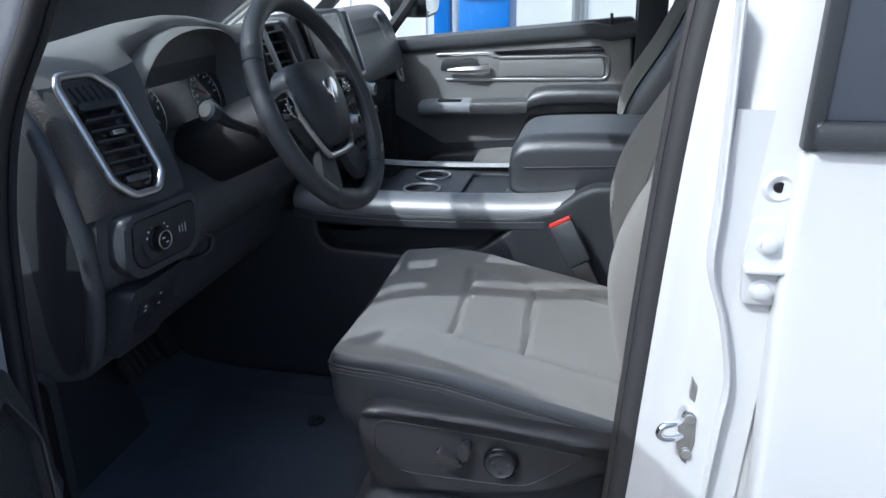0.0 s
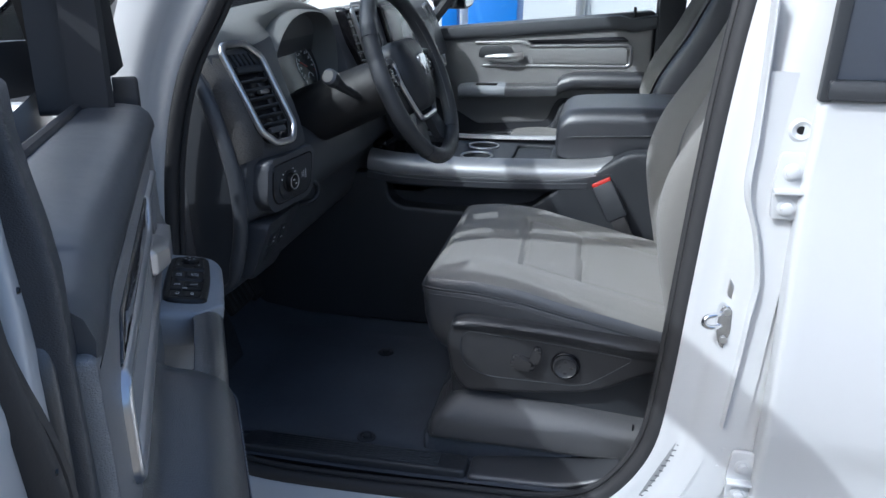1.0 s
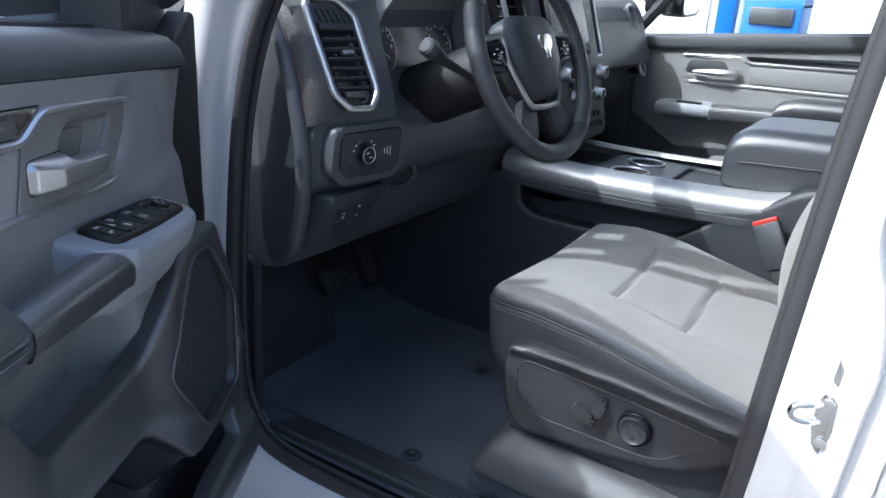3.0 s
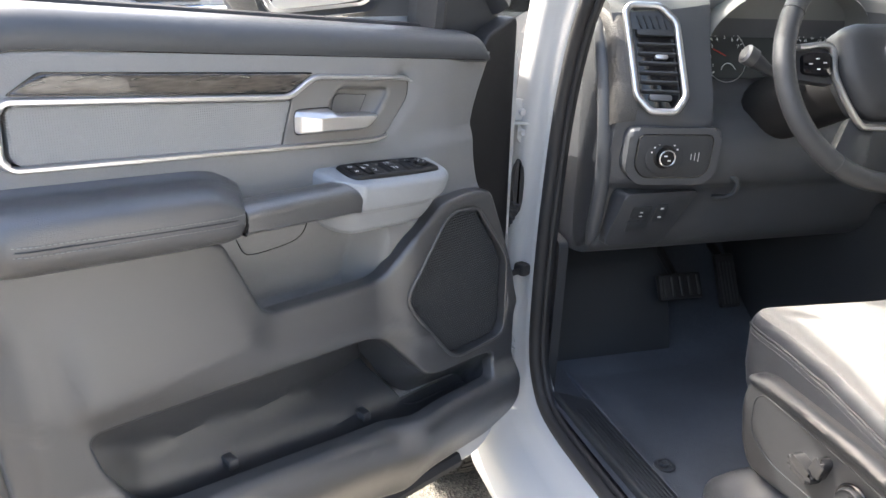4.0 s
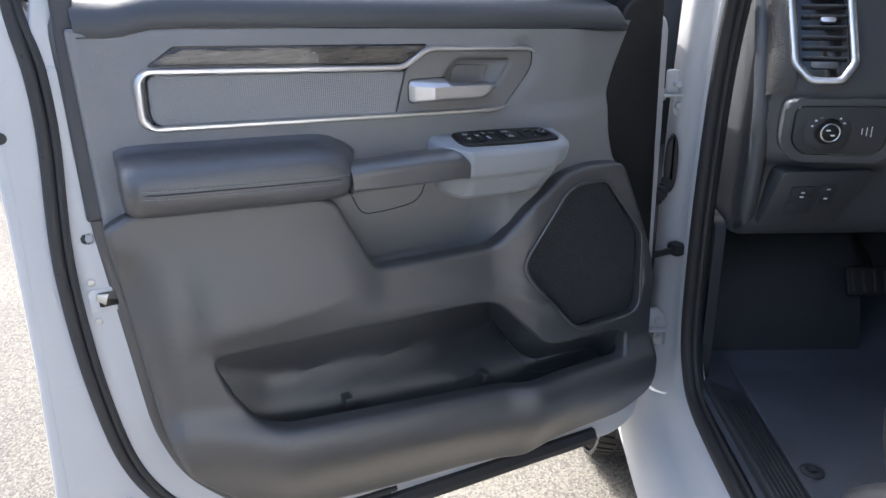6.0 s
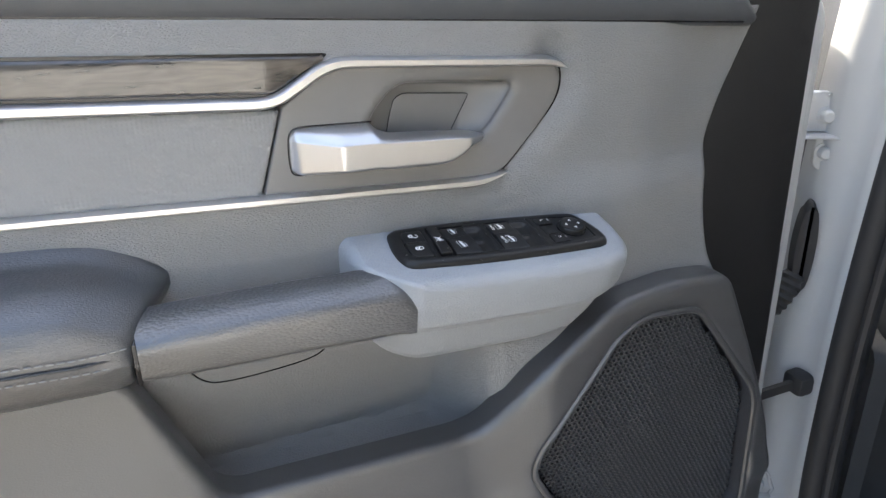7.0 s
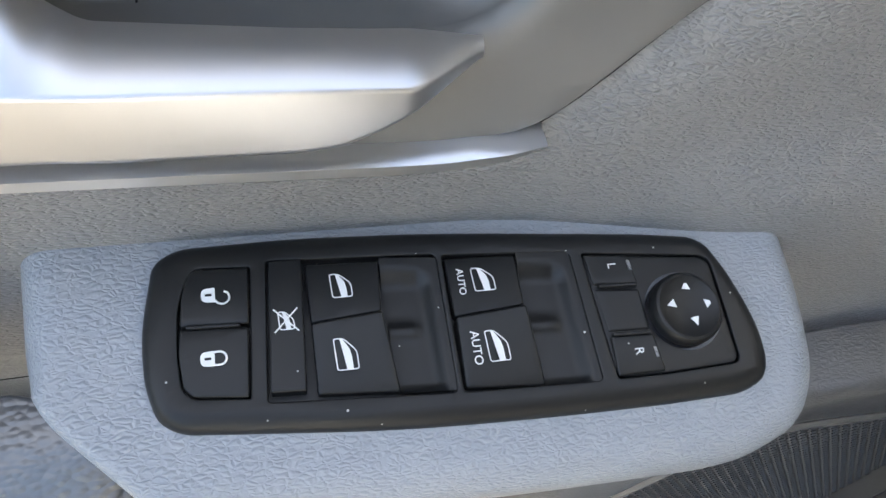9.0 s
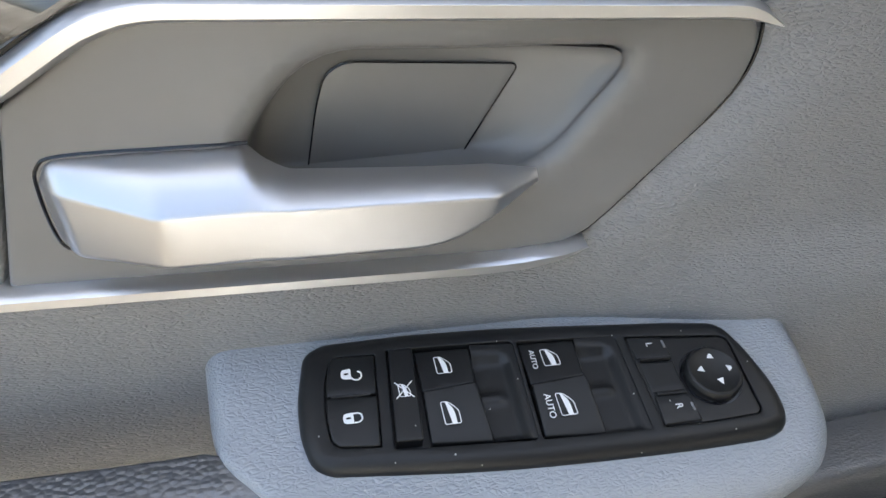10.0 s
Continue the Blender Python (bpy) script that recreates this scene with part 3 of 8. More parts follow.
def vehicles():
    parked_truck("parked_suv", "blue parked suv with a slim bumper lamp, nose to the lane", NAVY, pose(-8.45, -7.05, GROUND_Z, 0, 0, 34), suv=True)
    parked_truck("parked_pickup", "dark grey parked pickup seen from its front corner", DARKCAR, pose(-13.6, -7.2, GROUND_Z, 0, 0, 34))
    parked_truck("parked_pickup", "slate blue parked pickup with a broad chrome grille", SLATECAR, pose(-13.7, -2.55, GROUND_Z, 0, 0, 34))
    parked_truck("parked_suv", "taupe silver parked suv seen from its side", BROWNCAR, pose(-14.8, 2.5, GROUND_Z, 0, 0, 80), suv=True)
    parked_truck("parked_suv", "red parked suv farther along the row", REDCAR, pose(-22.0, 7.6, GROUND_Z, 0, 0, 70), suv=True)


# ---- the white truck: body round the cabin ----
OPENING = [(0.21, 1.50), (0.14, 1.40), (0.08, 1.30), (0.042, 1.18), (0.022, 1.05), (0.008, 0.86), (0.012, 0.66), (0.05, 0.565), (0.13, 0.525), (0.33, 0.520), (0.55, 0.527), (0.70, 0.533), (0.79, 0.560), (0.845, 0.615), (0.885, 0.70), (0.90, 0.82), (0.91, 0.97), (0.922, 1.15), (0.935, 1.307), (0.95, 1.434), (0.985, 1.65), (0.975, 1.79), (0.90, 1.845), (0.72, 1.845), (0.46, 1.735)]


def body_side(truck):
    path = curve(OPENING, 5, closed=True)

    def out(i, t):
        return Vector((t.z, 0, -t.x)), Vector((0, 1, 0))

    P = [Vector((p[0], 0, p[1])) for p in path]
    prof = [(-0.004, 0.075), (0.004, 0.052), (0.010, 0.036), (0.024, 0.031), (0.044, 0.029), (0.054, 0.018), (0.062, 0.004), (0.082, -0.002), (0.108, -0.006), (0.128, -0.006)]
    rings = []
    for i, p in enumerate(P):
        t = (P[(i + 1) % len(P)] - P[i - 1]).normalized()
        s = Vector((-t.z, 0, t.x))
        c = Vector((0.47, 0, 1.1))
        if (p - c).dot(s) < 0:
            s = -s
        low = smooth(p.z, 0.62, 0.54)
        rear = smooth(p.x, 0.80, 0.90)
        ring = []
        for a, y in prof:
            k = (1.0 + 0.05 * low) * (1 - 0.28 * smooth(p.x, 0.15, 0.02) * smooth(p.z, 0.6, 0.75))
            yy = y - low * 0.55 * a
            ring.append(p + s * a * k + Vector((0, yy, 0)))
        rings.append(ring)
    rings.append(rings[0])
    part("body_side", loft(rings, closed=False), PAINT, truck, "white painted door aperture", sharp=50)
    seal, lip, garnish = [], [], []
    for i, p in enumerate(P):
        t = (P[(i + 1) % len(P)] - P[i - 1]).normalized()
        s = Vector((-t.z, 0, t.x))
        if (p - Vector((0.47, 0, 1.1))).dot(s) < 0:
            s = -s
        seal.append(p + s * 0.002 + Vector((0, 0.048, 0)))
        lip.append(p - s * 0.012 + Vector((0, 0.060, 0)))
        garnish.append([p - s * a + Vector((0, y, 0)) for a, y in ((0.003, 0.058), (0.008, 0.061), (0.009, 0.068), (0.004, 0.076))])
    part("aperture_seal", tube(seal, 0.0135, 12, closed=True), RUBBER, truck, "black rubber door seal")
    part("seal_lip", tube(lip, 0.006, 8, closed=True), RUBBER, truck)
    garnish.append(garnish[0])
    part("aperture_garnish", loft(garnish, closed=False), BLACK, truck)
    # sill under the door
    rings = []
    for x in np.linspace(-0.06, 2.05, 30):
        rings.append([(x, y, z) for y, z in ((0.06, 0.515), (0.02, 0.475), (-0.012, 0.455), (-0.030, 0.428), (-0.052, 0.40), (-0.062, 0.36), (-0.050, 0.315), (-0.01, 0.29), (0.12, 0.28))])
    part("sill", loft(rings, closed=False), PAINT, truck, "white painted rocker panel", sharp=60)
    # B pillar outer up to the roof and the roof itself
    arch = [(x, z) for x, z in ((-0.085, 0.42), (-0.10, 0.60), (-0.20, 0.80), (-0.38, 0.915), (-0.62, 0.92), (-0.83, 0.81), (-0.94, 0.60), (-0.96, 0.42))]
    fender = [(-0.048, 0.40), (-0.040, 1.22), (-0.02, 1.27), (-1.6, 1.20), (-1.75, 0.45)] + arch[::-1]
    part("front_fender", sheet(fender, lambda p, q: 0.085 + 0.02 * bell(q, 0.95, 0.25), lambda p, q, h: Vector((p, -h, q)), depth=0.03, step=0.08, roll=0.008), PAINT, truck, "white front fender")
    hood = [[(x, y, 1.25 - 0.10 * ((y - 0.87) / 0.95) ** 2 - 0.05 * smooth(x, -1.0, -1.8)) for y in np.linspace(-0.085, 1.83, 14)] for x in np.linspace(-0.46, -1.75, 8)]
    part("hood", loft(hood, closed=False), PAINT, truck, "white hood")
    liner = [[(-0.52 + 0.45 * math.cos(a), y, 0.45 + 0.48 * math.sin(a)) for a in np.linspace(-0.3, math.pi + 0.3, 18)] for y in (-0.06, 0.45)]
    part("wheel_liner", loft(liner, closed=False), BLACK, truck)


def wheels(truck):
    for x in (-0.52, 2.93):
        wm = Matrix.Translation((x, 0.035, GROUND_Z + 0.405)) @ pose(0, 0, 0, 90)
        wheel = part("wheel", lathe([(0.23, -0.11), (0.33, -0.135), (0.385, -0.125), (0.402, -0.10), (0.405, 0.0), (0.402, 0.10), (0.385, 0.125), (0.33, 0.135), (0.24, 0.12)], 64, wm), TYRE, truck, "black road tyre")
        verts, faces = [], []
        for k in range(72):
            for row, (y0, y1, off) in enumerate(((-0.118, -0.072, 0.0), (-0.062, -0.006, 0.4), (0.006, 0.062, 0.0), (0.072, 0.118, 0.4))):
                a0, a1, skew = (k + off) * math.tau / 72, (k + off + 0.72) * math.tau / 72, 0.045 * (1 if row % 2 else -1)
                base = len(verts)
                for r in (0.398, 0.411):
                    for a, y in ((a0, y0), (a1, y0), (a1 + skew, y1), (a0 + skew, y1)):
                        verts.append((x + r * math.cos(a), 0.035 + y, GROUND_Z + 0.405 + r * math.sin(a)))
                faces += [(base + 4, base + 5, base + 6, base + 7)] + [(base + i, base + (i + 1) % 4, base + 4 + (i + 1) % 4, base + 4 + i) for i in range(4)]
        me = bpy.data.meshes.new("tread")
        me.from_pydata(verts, [], faces)
        me.materials.append(TYRE)
        tread = new("tread", me)
        tread.parent = wheel
        tagged(tread, "tyre tread blocks", kind="stuff")
        part("wheel_rim", lathe([(0.24, -0.10), (0.235, 0.05), (0.21, 0.09), (0.10, 0.06), (0.05, 0.085), (0.0, 0.085)], 40, wm), SILVER, wheel)


def rear_door(truck):
    outline = rounded([(1.046, 0.46), (1.043, 0.85), (1.040, 1.15), (1.047, 1.308), (1.98, 1.318), (2.00, 0.47)], [0.02, 0.05, 0.05, 0.012, 0.02, 0.02], 4)

    def skin(p, q):
        return 0.022 + 0.030 * math.sin(math.pi * smooth(q, 0.40, 1.36)) - 0.010 * smooth(q, 0.62, 0.66) * smooth(q, 0.80, 0.72)

    door = part("rear_door", sheet(outline, skin, lambda p, q, h: Vector((p, -h, q)), depth=0.03, step=0.03, roll=0.010), PAINT, truck, "closed white rear door")
    part("belt_moulding", prism(rrect(1.052, 1.985, 1.309, 1.334, 0.004), 0.020, 0.034, lambda p, q, h: Vector((p, -h, q)), 0.003), BLACK, door, "black belt moulding")
    part("pillar_applique", prism(rounded([(1.056, 1.334), (1.150, 1.334), (1.165, 1.80), (1.10, 1.80), (1.062, 1.55)], 0.006, 3), 0.008, 0.022, lambda p, q, h: Vector((p, -h, q)), 0.002), DARKGLASS, door, "glossy dark pillar panel")
    part("window_post", prism(rounded([(1.150, 1.334), (1.163, 1.334), (1.178, 1.80), (1.165, 1.80)], 0.002, 2), 0.008, 0.025, lambda p, q, h: Vector((p, -h, q)), 0.002), RUBBER, door)
    part("window_glass", prism(rounded([(1.163, 1.334), (1.95, 1.338), (1.85, 1.78), (1.178, 1.80)], 0.02, 3), 0.006, 0.011, lambda p, q, h: Vector((p, -h, q)), 0.001), DARKGLASS, door, "dark tinted window glass")
    part("edge_moulding", prism(rounded([(1.044, 1.305), (1.060, 1.305), (1.068, 1.55), (1.105, 1.80), (1.09, 1.80), (1.052, 1.55)], 0.003, 2), 0.008, 0.026, lambda p, q, h: Vector((p, -h, q)), 0.002), BLACK, door)
    part("rear_quarter", box(2.01, 4.0, -0.03, 0.05, 0.42, 1.32, 0.03), PAINT, truck)


def pillar_details(truck):
    for z in (1.205, 0.713):
        hinge = part("hinge", prism(rounded([(1.008, z - 0.070), (1.045, z - 0.070), (1.045, z + 0.028), (1.010, z + 0.028), (1.006, z - 0.02)], 0.008, 3), 0.008, 0.017, lambda p, q, h: Vector((p, -h, q)), 0.003), PAINT, truck, "white painted rear door hinge")
        for dz in (0.0, -0.052):
            bm = Matrix.Translation((1.028, -0.016, z + dz)) @ pose(0, 0, 0, 90)
            part("hinge_bolt", lathe([(0.013, 0.0), (0.013, 0.002), (0.010, 0.0035), (0.0085, 0.0035), (0.008, 0.009), (0.006, 0.010), (0.0, 0.010)], 24, bm), PAINT, hinge)
        part("hinge_step", box(1.006, 1.045, -0.030, -0.010, z - 0.030, z - 0.024, 0.002), PAINT, hinge)
    part("hole_ring", lathe([(0.0065, 0.0), (0.009, 0.002), (0.013, 0.003), (0.018, 0.0)], 28, Matrix.Translation((1.034, -0.004, 1.262)) @ pose(0, 0, 0, 90)), PAINT, truck)
    part("hole_plug", lathe([(0.0, 0.0016), (0.0055, 0.0016), (0.007, 0.0)], 24, Matrix.Translation((1.034, -0.004, 1.262)) @ pose(0, 0, 0, 90)), GLOSS, truck, "dark round hole")
    striker = part("striker", prism(rounded([(0.968, 0.990), (0.980, 0.985), (0.982, 0.945), (0.975, 0.912), (0.966, 0.922), (0.960, 0.950), (0.962, 0.978)], 0.005, 3), -0.020, 0.000, lambda p, q, h: Vector((p, -h, q)), 0.002), CHROME, truck, "bright zinc door striker")
    loop = curve([(0.972, 0.010, 0.974), (0.958, -0.006, 0.974), (0.944, -0.012, 0.972), (0.939, -0.014, 0.964), (0.944, -0.012, 0.956), (0.958, -0.006, 0.953), (0.972, 0.010, 0.953)], 6)
    part("striker_loop", tube(loop, 0.0042, 10), CHROME, striker)
    part("striker_tab", prism(rounded([(0.972, 1.030), (0.984, 1.012), (0.980, 0.994), (0.970, 1.004)], 0.002, 2), -0.014, -0.003, lambda p, q, h: Vector((p, -h, q)), 0.001), STEEL, striker, "grey printed tag")
    for z in (0.978, 0.930):
        part("striker_screw", lathe([(0.0060, 0.0), (0.0055, 0.002), (0.0, 0.0025)], 14, Matrix.Translation((0.973, -0.001, z)) @ pose(0, 0, 0, 90)), STEEL, striker)
    ridge = curve([(0.978, 0.010, 1.444), (0.979, 0.010, 1.359), (0.979, 0.009, 1.244), (0.978, 0.008, 1.169), (0.996, 0.006, 1.107), (1.008, 0.004, 1.036), (1.004, 0.004, 0.977), (0.998, 0.006, 0.882), (0.99, 0.008, 0.78)], 6)
    part("pillar_ridge", tube(ridge, 0.022, 20, flat=0.2), PAINT, truck)
    # labels as plain bars
    label = part("pillar_label", prism(rounded([(0.872, 0.588), (0.884, 0.582), (0.958, 0.752), (0.946, 0.758)], 0.002, 2), -0.0345, -0.0295, lambda p, q, h: Vector((p, -h, q)), 0.0004), LABEL, truck, "grey printed label on the door pillar")
    for k in range(14):
        f = (k + 1) / 15
        part("print_bar", box(-0.0042 + 0.0012 * (k % 3), 0.0042, -0.0002, 0.0002, -0.0012, 0.0012, 0), DARKPRINT, label).matrix_local = Matrix.Translation((0.878 + 0.074 * f, 0.0292, 0.587 + 0.168 * f))
    part("pillar_sticker", prism(rrect(0.953, 0.960, 0.78, 0.875, 0.002), -0.034, -0.0265, lambda p, q, h: Vector((p + 0.010 + 0.16 * (q - 0.82), -h, q)), 0.0004), AMBER_PAPER, truck, "thin yellowed sticker")
    for x, z in ((0.998, 0.735), (0.992, 0.700)):
        part("dimple", lathe([(0.0, 0.002), (0.003, 0.002), (0.005, 0.0)], 14, Matrix.Translation((x, -0.004, z)) @ pose(0, 0, 0, 90)), PAINT, truck)
    part("pillar_plug", lathe([(0.0, 0.001), (0.010, 0.0015), (0.017, 0.004), (0.022, 0.0035), (0.025, 0.0)], 28, Matrix.Translation((0.957, -0.006, 0.604)) @ pose(0, 0, 0, 90)), PAINT, truck, "white round plug")
    base = [(0.90, 0.40), (1.075, 0.40), (1.075, 1.34), (0.984, 1.34), (0.980, 1.17), (1.004, 1.04), (1.000, 0.93), (0.985, 0.75), (0.93, 0.60)]
    part("pillar_base", prism(base, 0.002, 0.006, lambda p, q, h: Vector((p, -h + 0.004, q)), 0), PAINT, truck)
    # front door hinges on the A pillar
    for z in (1.112, 0.625):
        def on_post(p, q, h):
            return Vector((h, p, z + q))
        leaf = rounded([(-0.024, 0.004), (0.015, 0.004), (0.018, 0.012), (0.008, 0.038), (-0.004, 0.047), (-0.024, 0.047)], 0.005, 3)
        h = part("hinge", prism(leaf, -0.040, -0.030, on_post, 0.002), PAINT, truck, "white painted front door hinge")
        part("hinge_rim", tube([on_post(p[0], p[1], -0.029) for p in ((0.0135, 0.005), (0.0165, 0.012), (0.0065, 0.037), (-0.005, 0.0455))], 0.0022, 8), PAINT, h)
        part("hinge_flange", box(-0.044, -0.014, -0.036, 0.0145, z - 0.0005, z + 0.0035, 0.0015), PAINT, h)
        tail = rounded([(-0.010, -0.001), (0.0145, -0.001), (0.012, -0.034), (0.004, -0.042), (-0.008, -0.034)], 0.004, 3)
        part("hinge_tail", prism(tail, -0.040, -0.031, on_post, 0.002), PAINT, h)
        part("hinge_rim", box(-0.040, -0.018, 0.0115, 0.0145, z - 0.034, z + 0.001, 0.001), PAINT, h)
        part("hinge_knuckle", box(-0.060, -0.030, -0.044, -0.022, z - 0.010, z + 0.012, 0.005), PAINT, h)
        for y, dz in ((-0.004, 0.022), (0.000, -0.018)):
            part("hinge_bolt", lathe([(0.0100, 0.0), (0.0100, 0.002), (0.0075, 0.003), (0.0068, 0.009), (0.005, 0.011), (0.0, 0.011)], 20, Matrix.Translation((-0.031, y, z + dz)) @ pose(0, 0, 0, 0, 90, 0)), PAINT, h)
    oval = [(0.0 + 0.011 * math.cos(a), 0.985 + 0.058 * math.sin(a)) for a in np.linspace(0, math.tau, 28, endpoint=False)]
    boot = part("cable_boot", prism([(p[0] - 0.006, p[1]) for p in oval], -0.030, -0.012, lambda p, q, h: Vector((h, p, q)), 0.006, 3), RUBBER, truck, "black rubber cable boot")
    path = curve([(-0.018, -0.010, 0.955), (-0.012, -0.024, 0.925), (-0.012, -0.045, 0.905), (-0.016, -0.075, 0.900)], 8)
    part("boot_hose", tube(path, [0.011 + 0.0025 * (k % 2) for k in range(len(path))], 12), RUBBER, boot)


def shell(truck):
    """Roof, far side, floor pan and the glass round the cabin."""
    roof = [[(x, y, 1.90 - 0.05 * ((y - 0.87) / 0.8) ** 4 - 0.03 * smooth(x, 0.9, 0.45)) for y in np.linspace(0.06, 1.70, 12)] for x in np.linspace(0.42, 2.05, 10)]
    low = [[(x, y, z - 0.05) for x, y, z in row] for row in roof]
    part("roof", join(loft(roof, closed=False)), PAINT, truck, "white roof")
    part("headliner", loft(low, closed=False), HEADLINER, truck, "grey headliner")
    for y in (0.055, 1.71):
        rings = [[(x + a, y + b, z) for a, b in ((0, 0), (0.05, 0), (0.05, 0.04 * (1 if y < 1 else -1)), (0, 0.05 * (1 if y < 1 else -1)))] for x, z in ((-0.20, 1.27), (0.0, 1.45), (0.20, 1.65), (0.44, 1.84))]
        part("windscreen_pillar", loft(rings), BLACK if y > 1 else CHARCOAL, truck)
    ws = prism([(-0.46, 1.27), (0.42, 1.86), (0.425, 1.853), (-0.455, 1.263)], 0.06, 1.70, lambda p, q, h: Vector((p, h, q)), 0)
    glass = part("windscreen", ws, GLASS, truck, "clear windscreen")
    glass.visible_shadow = False
    part("far_kick_panel", box(-0.46, 0.14, 1.69, 1.75, 0.45, 1.27, 0.01), BLACK, truck)
    part("firewall", box(-0.50, -0.44, 0.05, 1.72, 0.45, 1.27, 0.01), BLACK, truck)
    for x0, x1 in ((0.93, 1.02), (1.95, 2.05)):
        part("far_pillar", box(x0, x1, 1.69, 1.78, 0.5, 1.88, 0.01), BLACK, truck)
    part("far_rear_door", box(1.02, 1.95, 1.70, 1.80, 0.45, 1.30, 0.02), CHARCOAL, truck)
    part("back_wall", box(2.05, 2.10, 0.05, 1.75, 0.45, 1.35, 0.01), CHARCOAL, truck)
    part("back_upper", box(2.05, 2.10, 0.05, 1.75, 1.70, 1.88, 0.01), CHARCOAL, truck)
    part("near_rear_panel", box(1.06, 2.0, 0.055, 0.10, 0.5, 1.33, 0.02), CHARCOAL, truck)
    part("near_pillar_trim", loft([[(x + a, b, z) for a, b in ((0, 0.07), (0.08, 0.06), (0.09, 0.12), (0.02, 0.13))] for x, z in ((0.93, 0.60), (0.955, 0.95), (0.975, 1.3), (1.02, 1.85))]), CHARCOAL, truck)


AMBER_PAPER = material("yellowed_paper", (0.55, 0.45, 0.18), 0.6, vary=0.1)


def white_truck():
    truck = thing("pickup_truck", "white crew-cab pickup truck with its driver's door open", "pickup truck")
    body_side(truck)
    wheels(truck)
    rear_door(truck)
    pillar_details(truck)
    shell(truck)


ground()
building()
vehicles()
white_truck()

# ---- the open driver's door; in its own space x runs from the hinge to the rear edge, y into the cabin ----
def on_door(p, q, h):
    return Vector((p, h, q))


def inside(p, poly):
    hit, j = False, len(poly) - 1
    for i in range(len(poly)):
        (xi, yi), (xj, yj) = poly[i][:2], poly[j][:2]
        if (yi > p[1]) != (yj > p[1]) and p[0] < (xj - xi) * (p[1] - yi) / (yj - yi) + xi:
            hit = not hit
        j = i
    return hit


BELT_U, BELT_Z = [0.10, 0.187, 0.87, 0.905, 0.945, 1.02], [1.246, 1.251, 1.296, 1.297, 1.289, 1.293]
INSERT_OUT = [(0.936, 1.186), (0.935, 1.238), (0.922, 1.250), (0.583, 1.226), (0.543, 1.249), (0.366, 1.235), (0.357, 1.222), (0.361, 1.203), (0.376, 1.183), (0.414, 1.150), (0.428, 1.145), (0.925, 1.174)]
CUP = [(0.5205, 1.180), (0.5165, 1.202), (0.4960, 1.2265), (0.430, 1.2215), (0.400, 1.2175), (0.428, 1.180)]
POCKET = [(0.898, 0.867), (0.470, 0.846), (0.440, 0.835), (0.365, 0.752), (0.330, 0.741), (0.215, 0.738), (0.184, 0.728), (0.196, 0.685), (0.438, 0.689), (0.815, 0.737), (0.852, 0.756), (0.884, 0.812)]
SPEAKER = [(0.405, 0.896), (0.396, 0.922), (0.324, 1.007), (0.297, 1.020), (0.240, 1.016), (0.163, 0.912), (0.158, 0.760), (0.280, 0.757), (0.305, 0.769), (0.388, 0.864)]


CUP_HOLE = [(0.385, 1.160), (0.535, 1.160), (0.535, 1.236), (0.385, 1.236)]
BIN_HOLE = [(0.425, 0.880), (0.665, 0.880), (0.720, 1.060), (0.425, 1.060)]


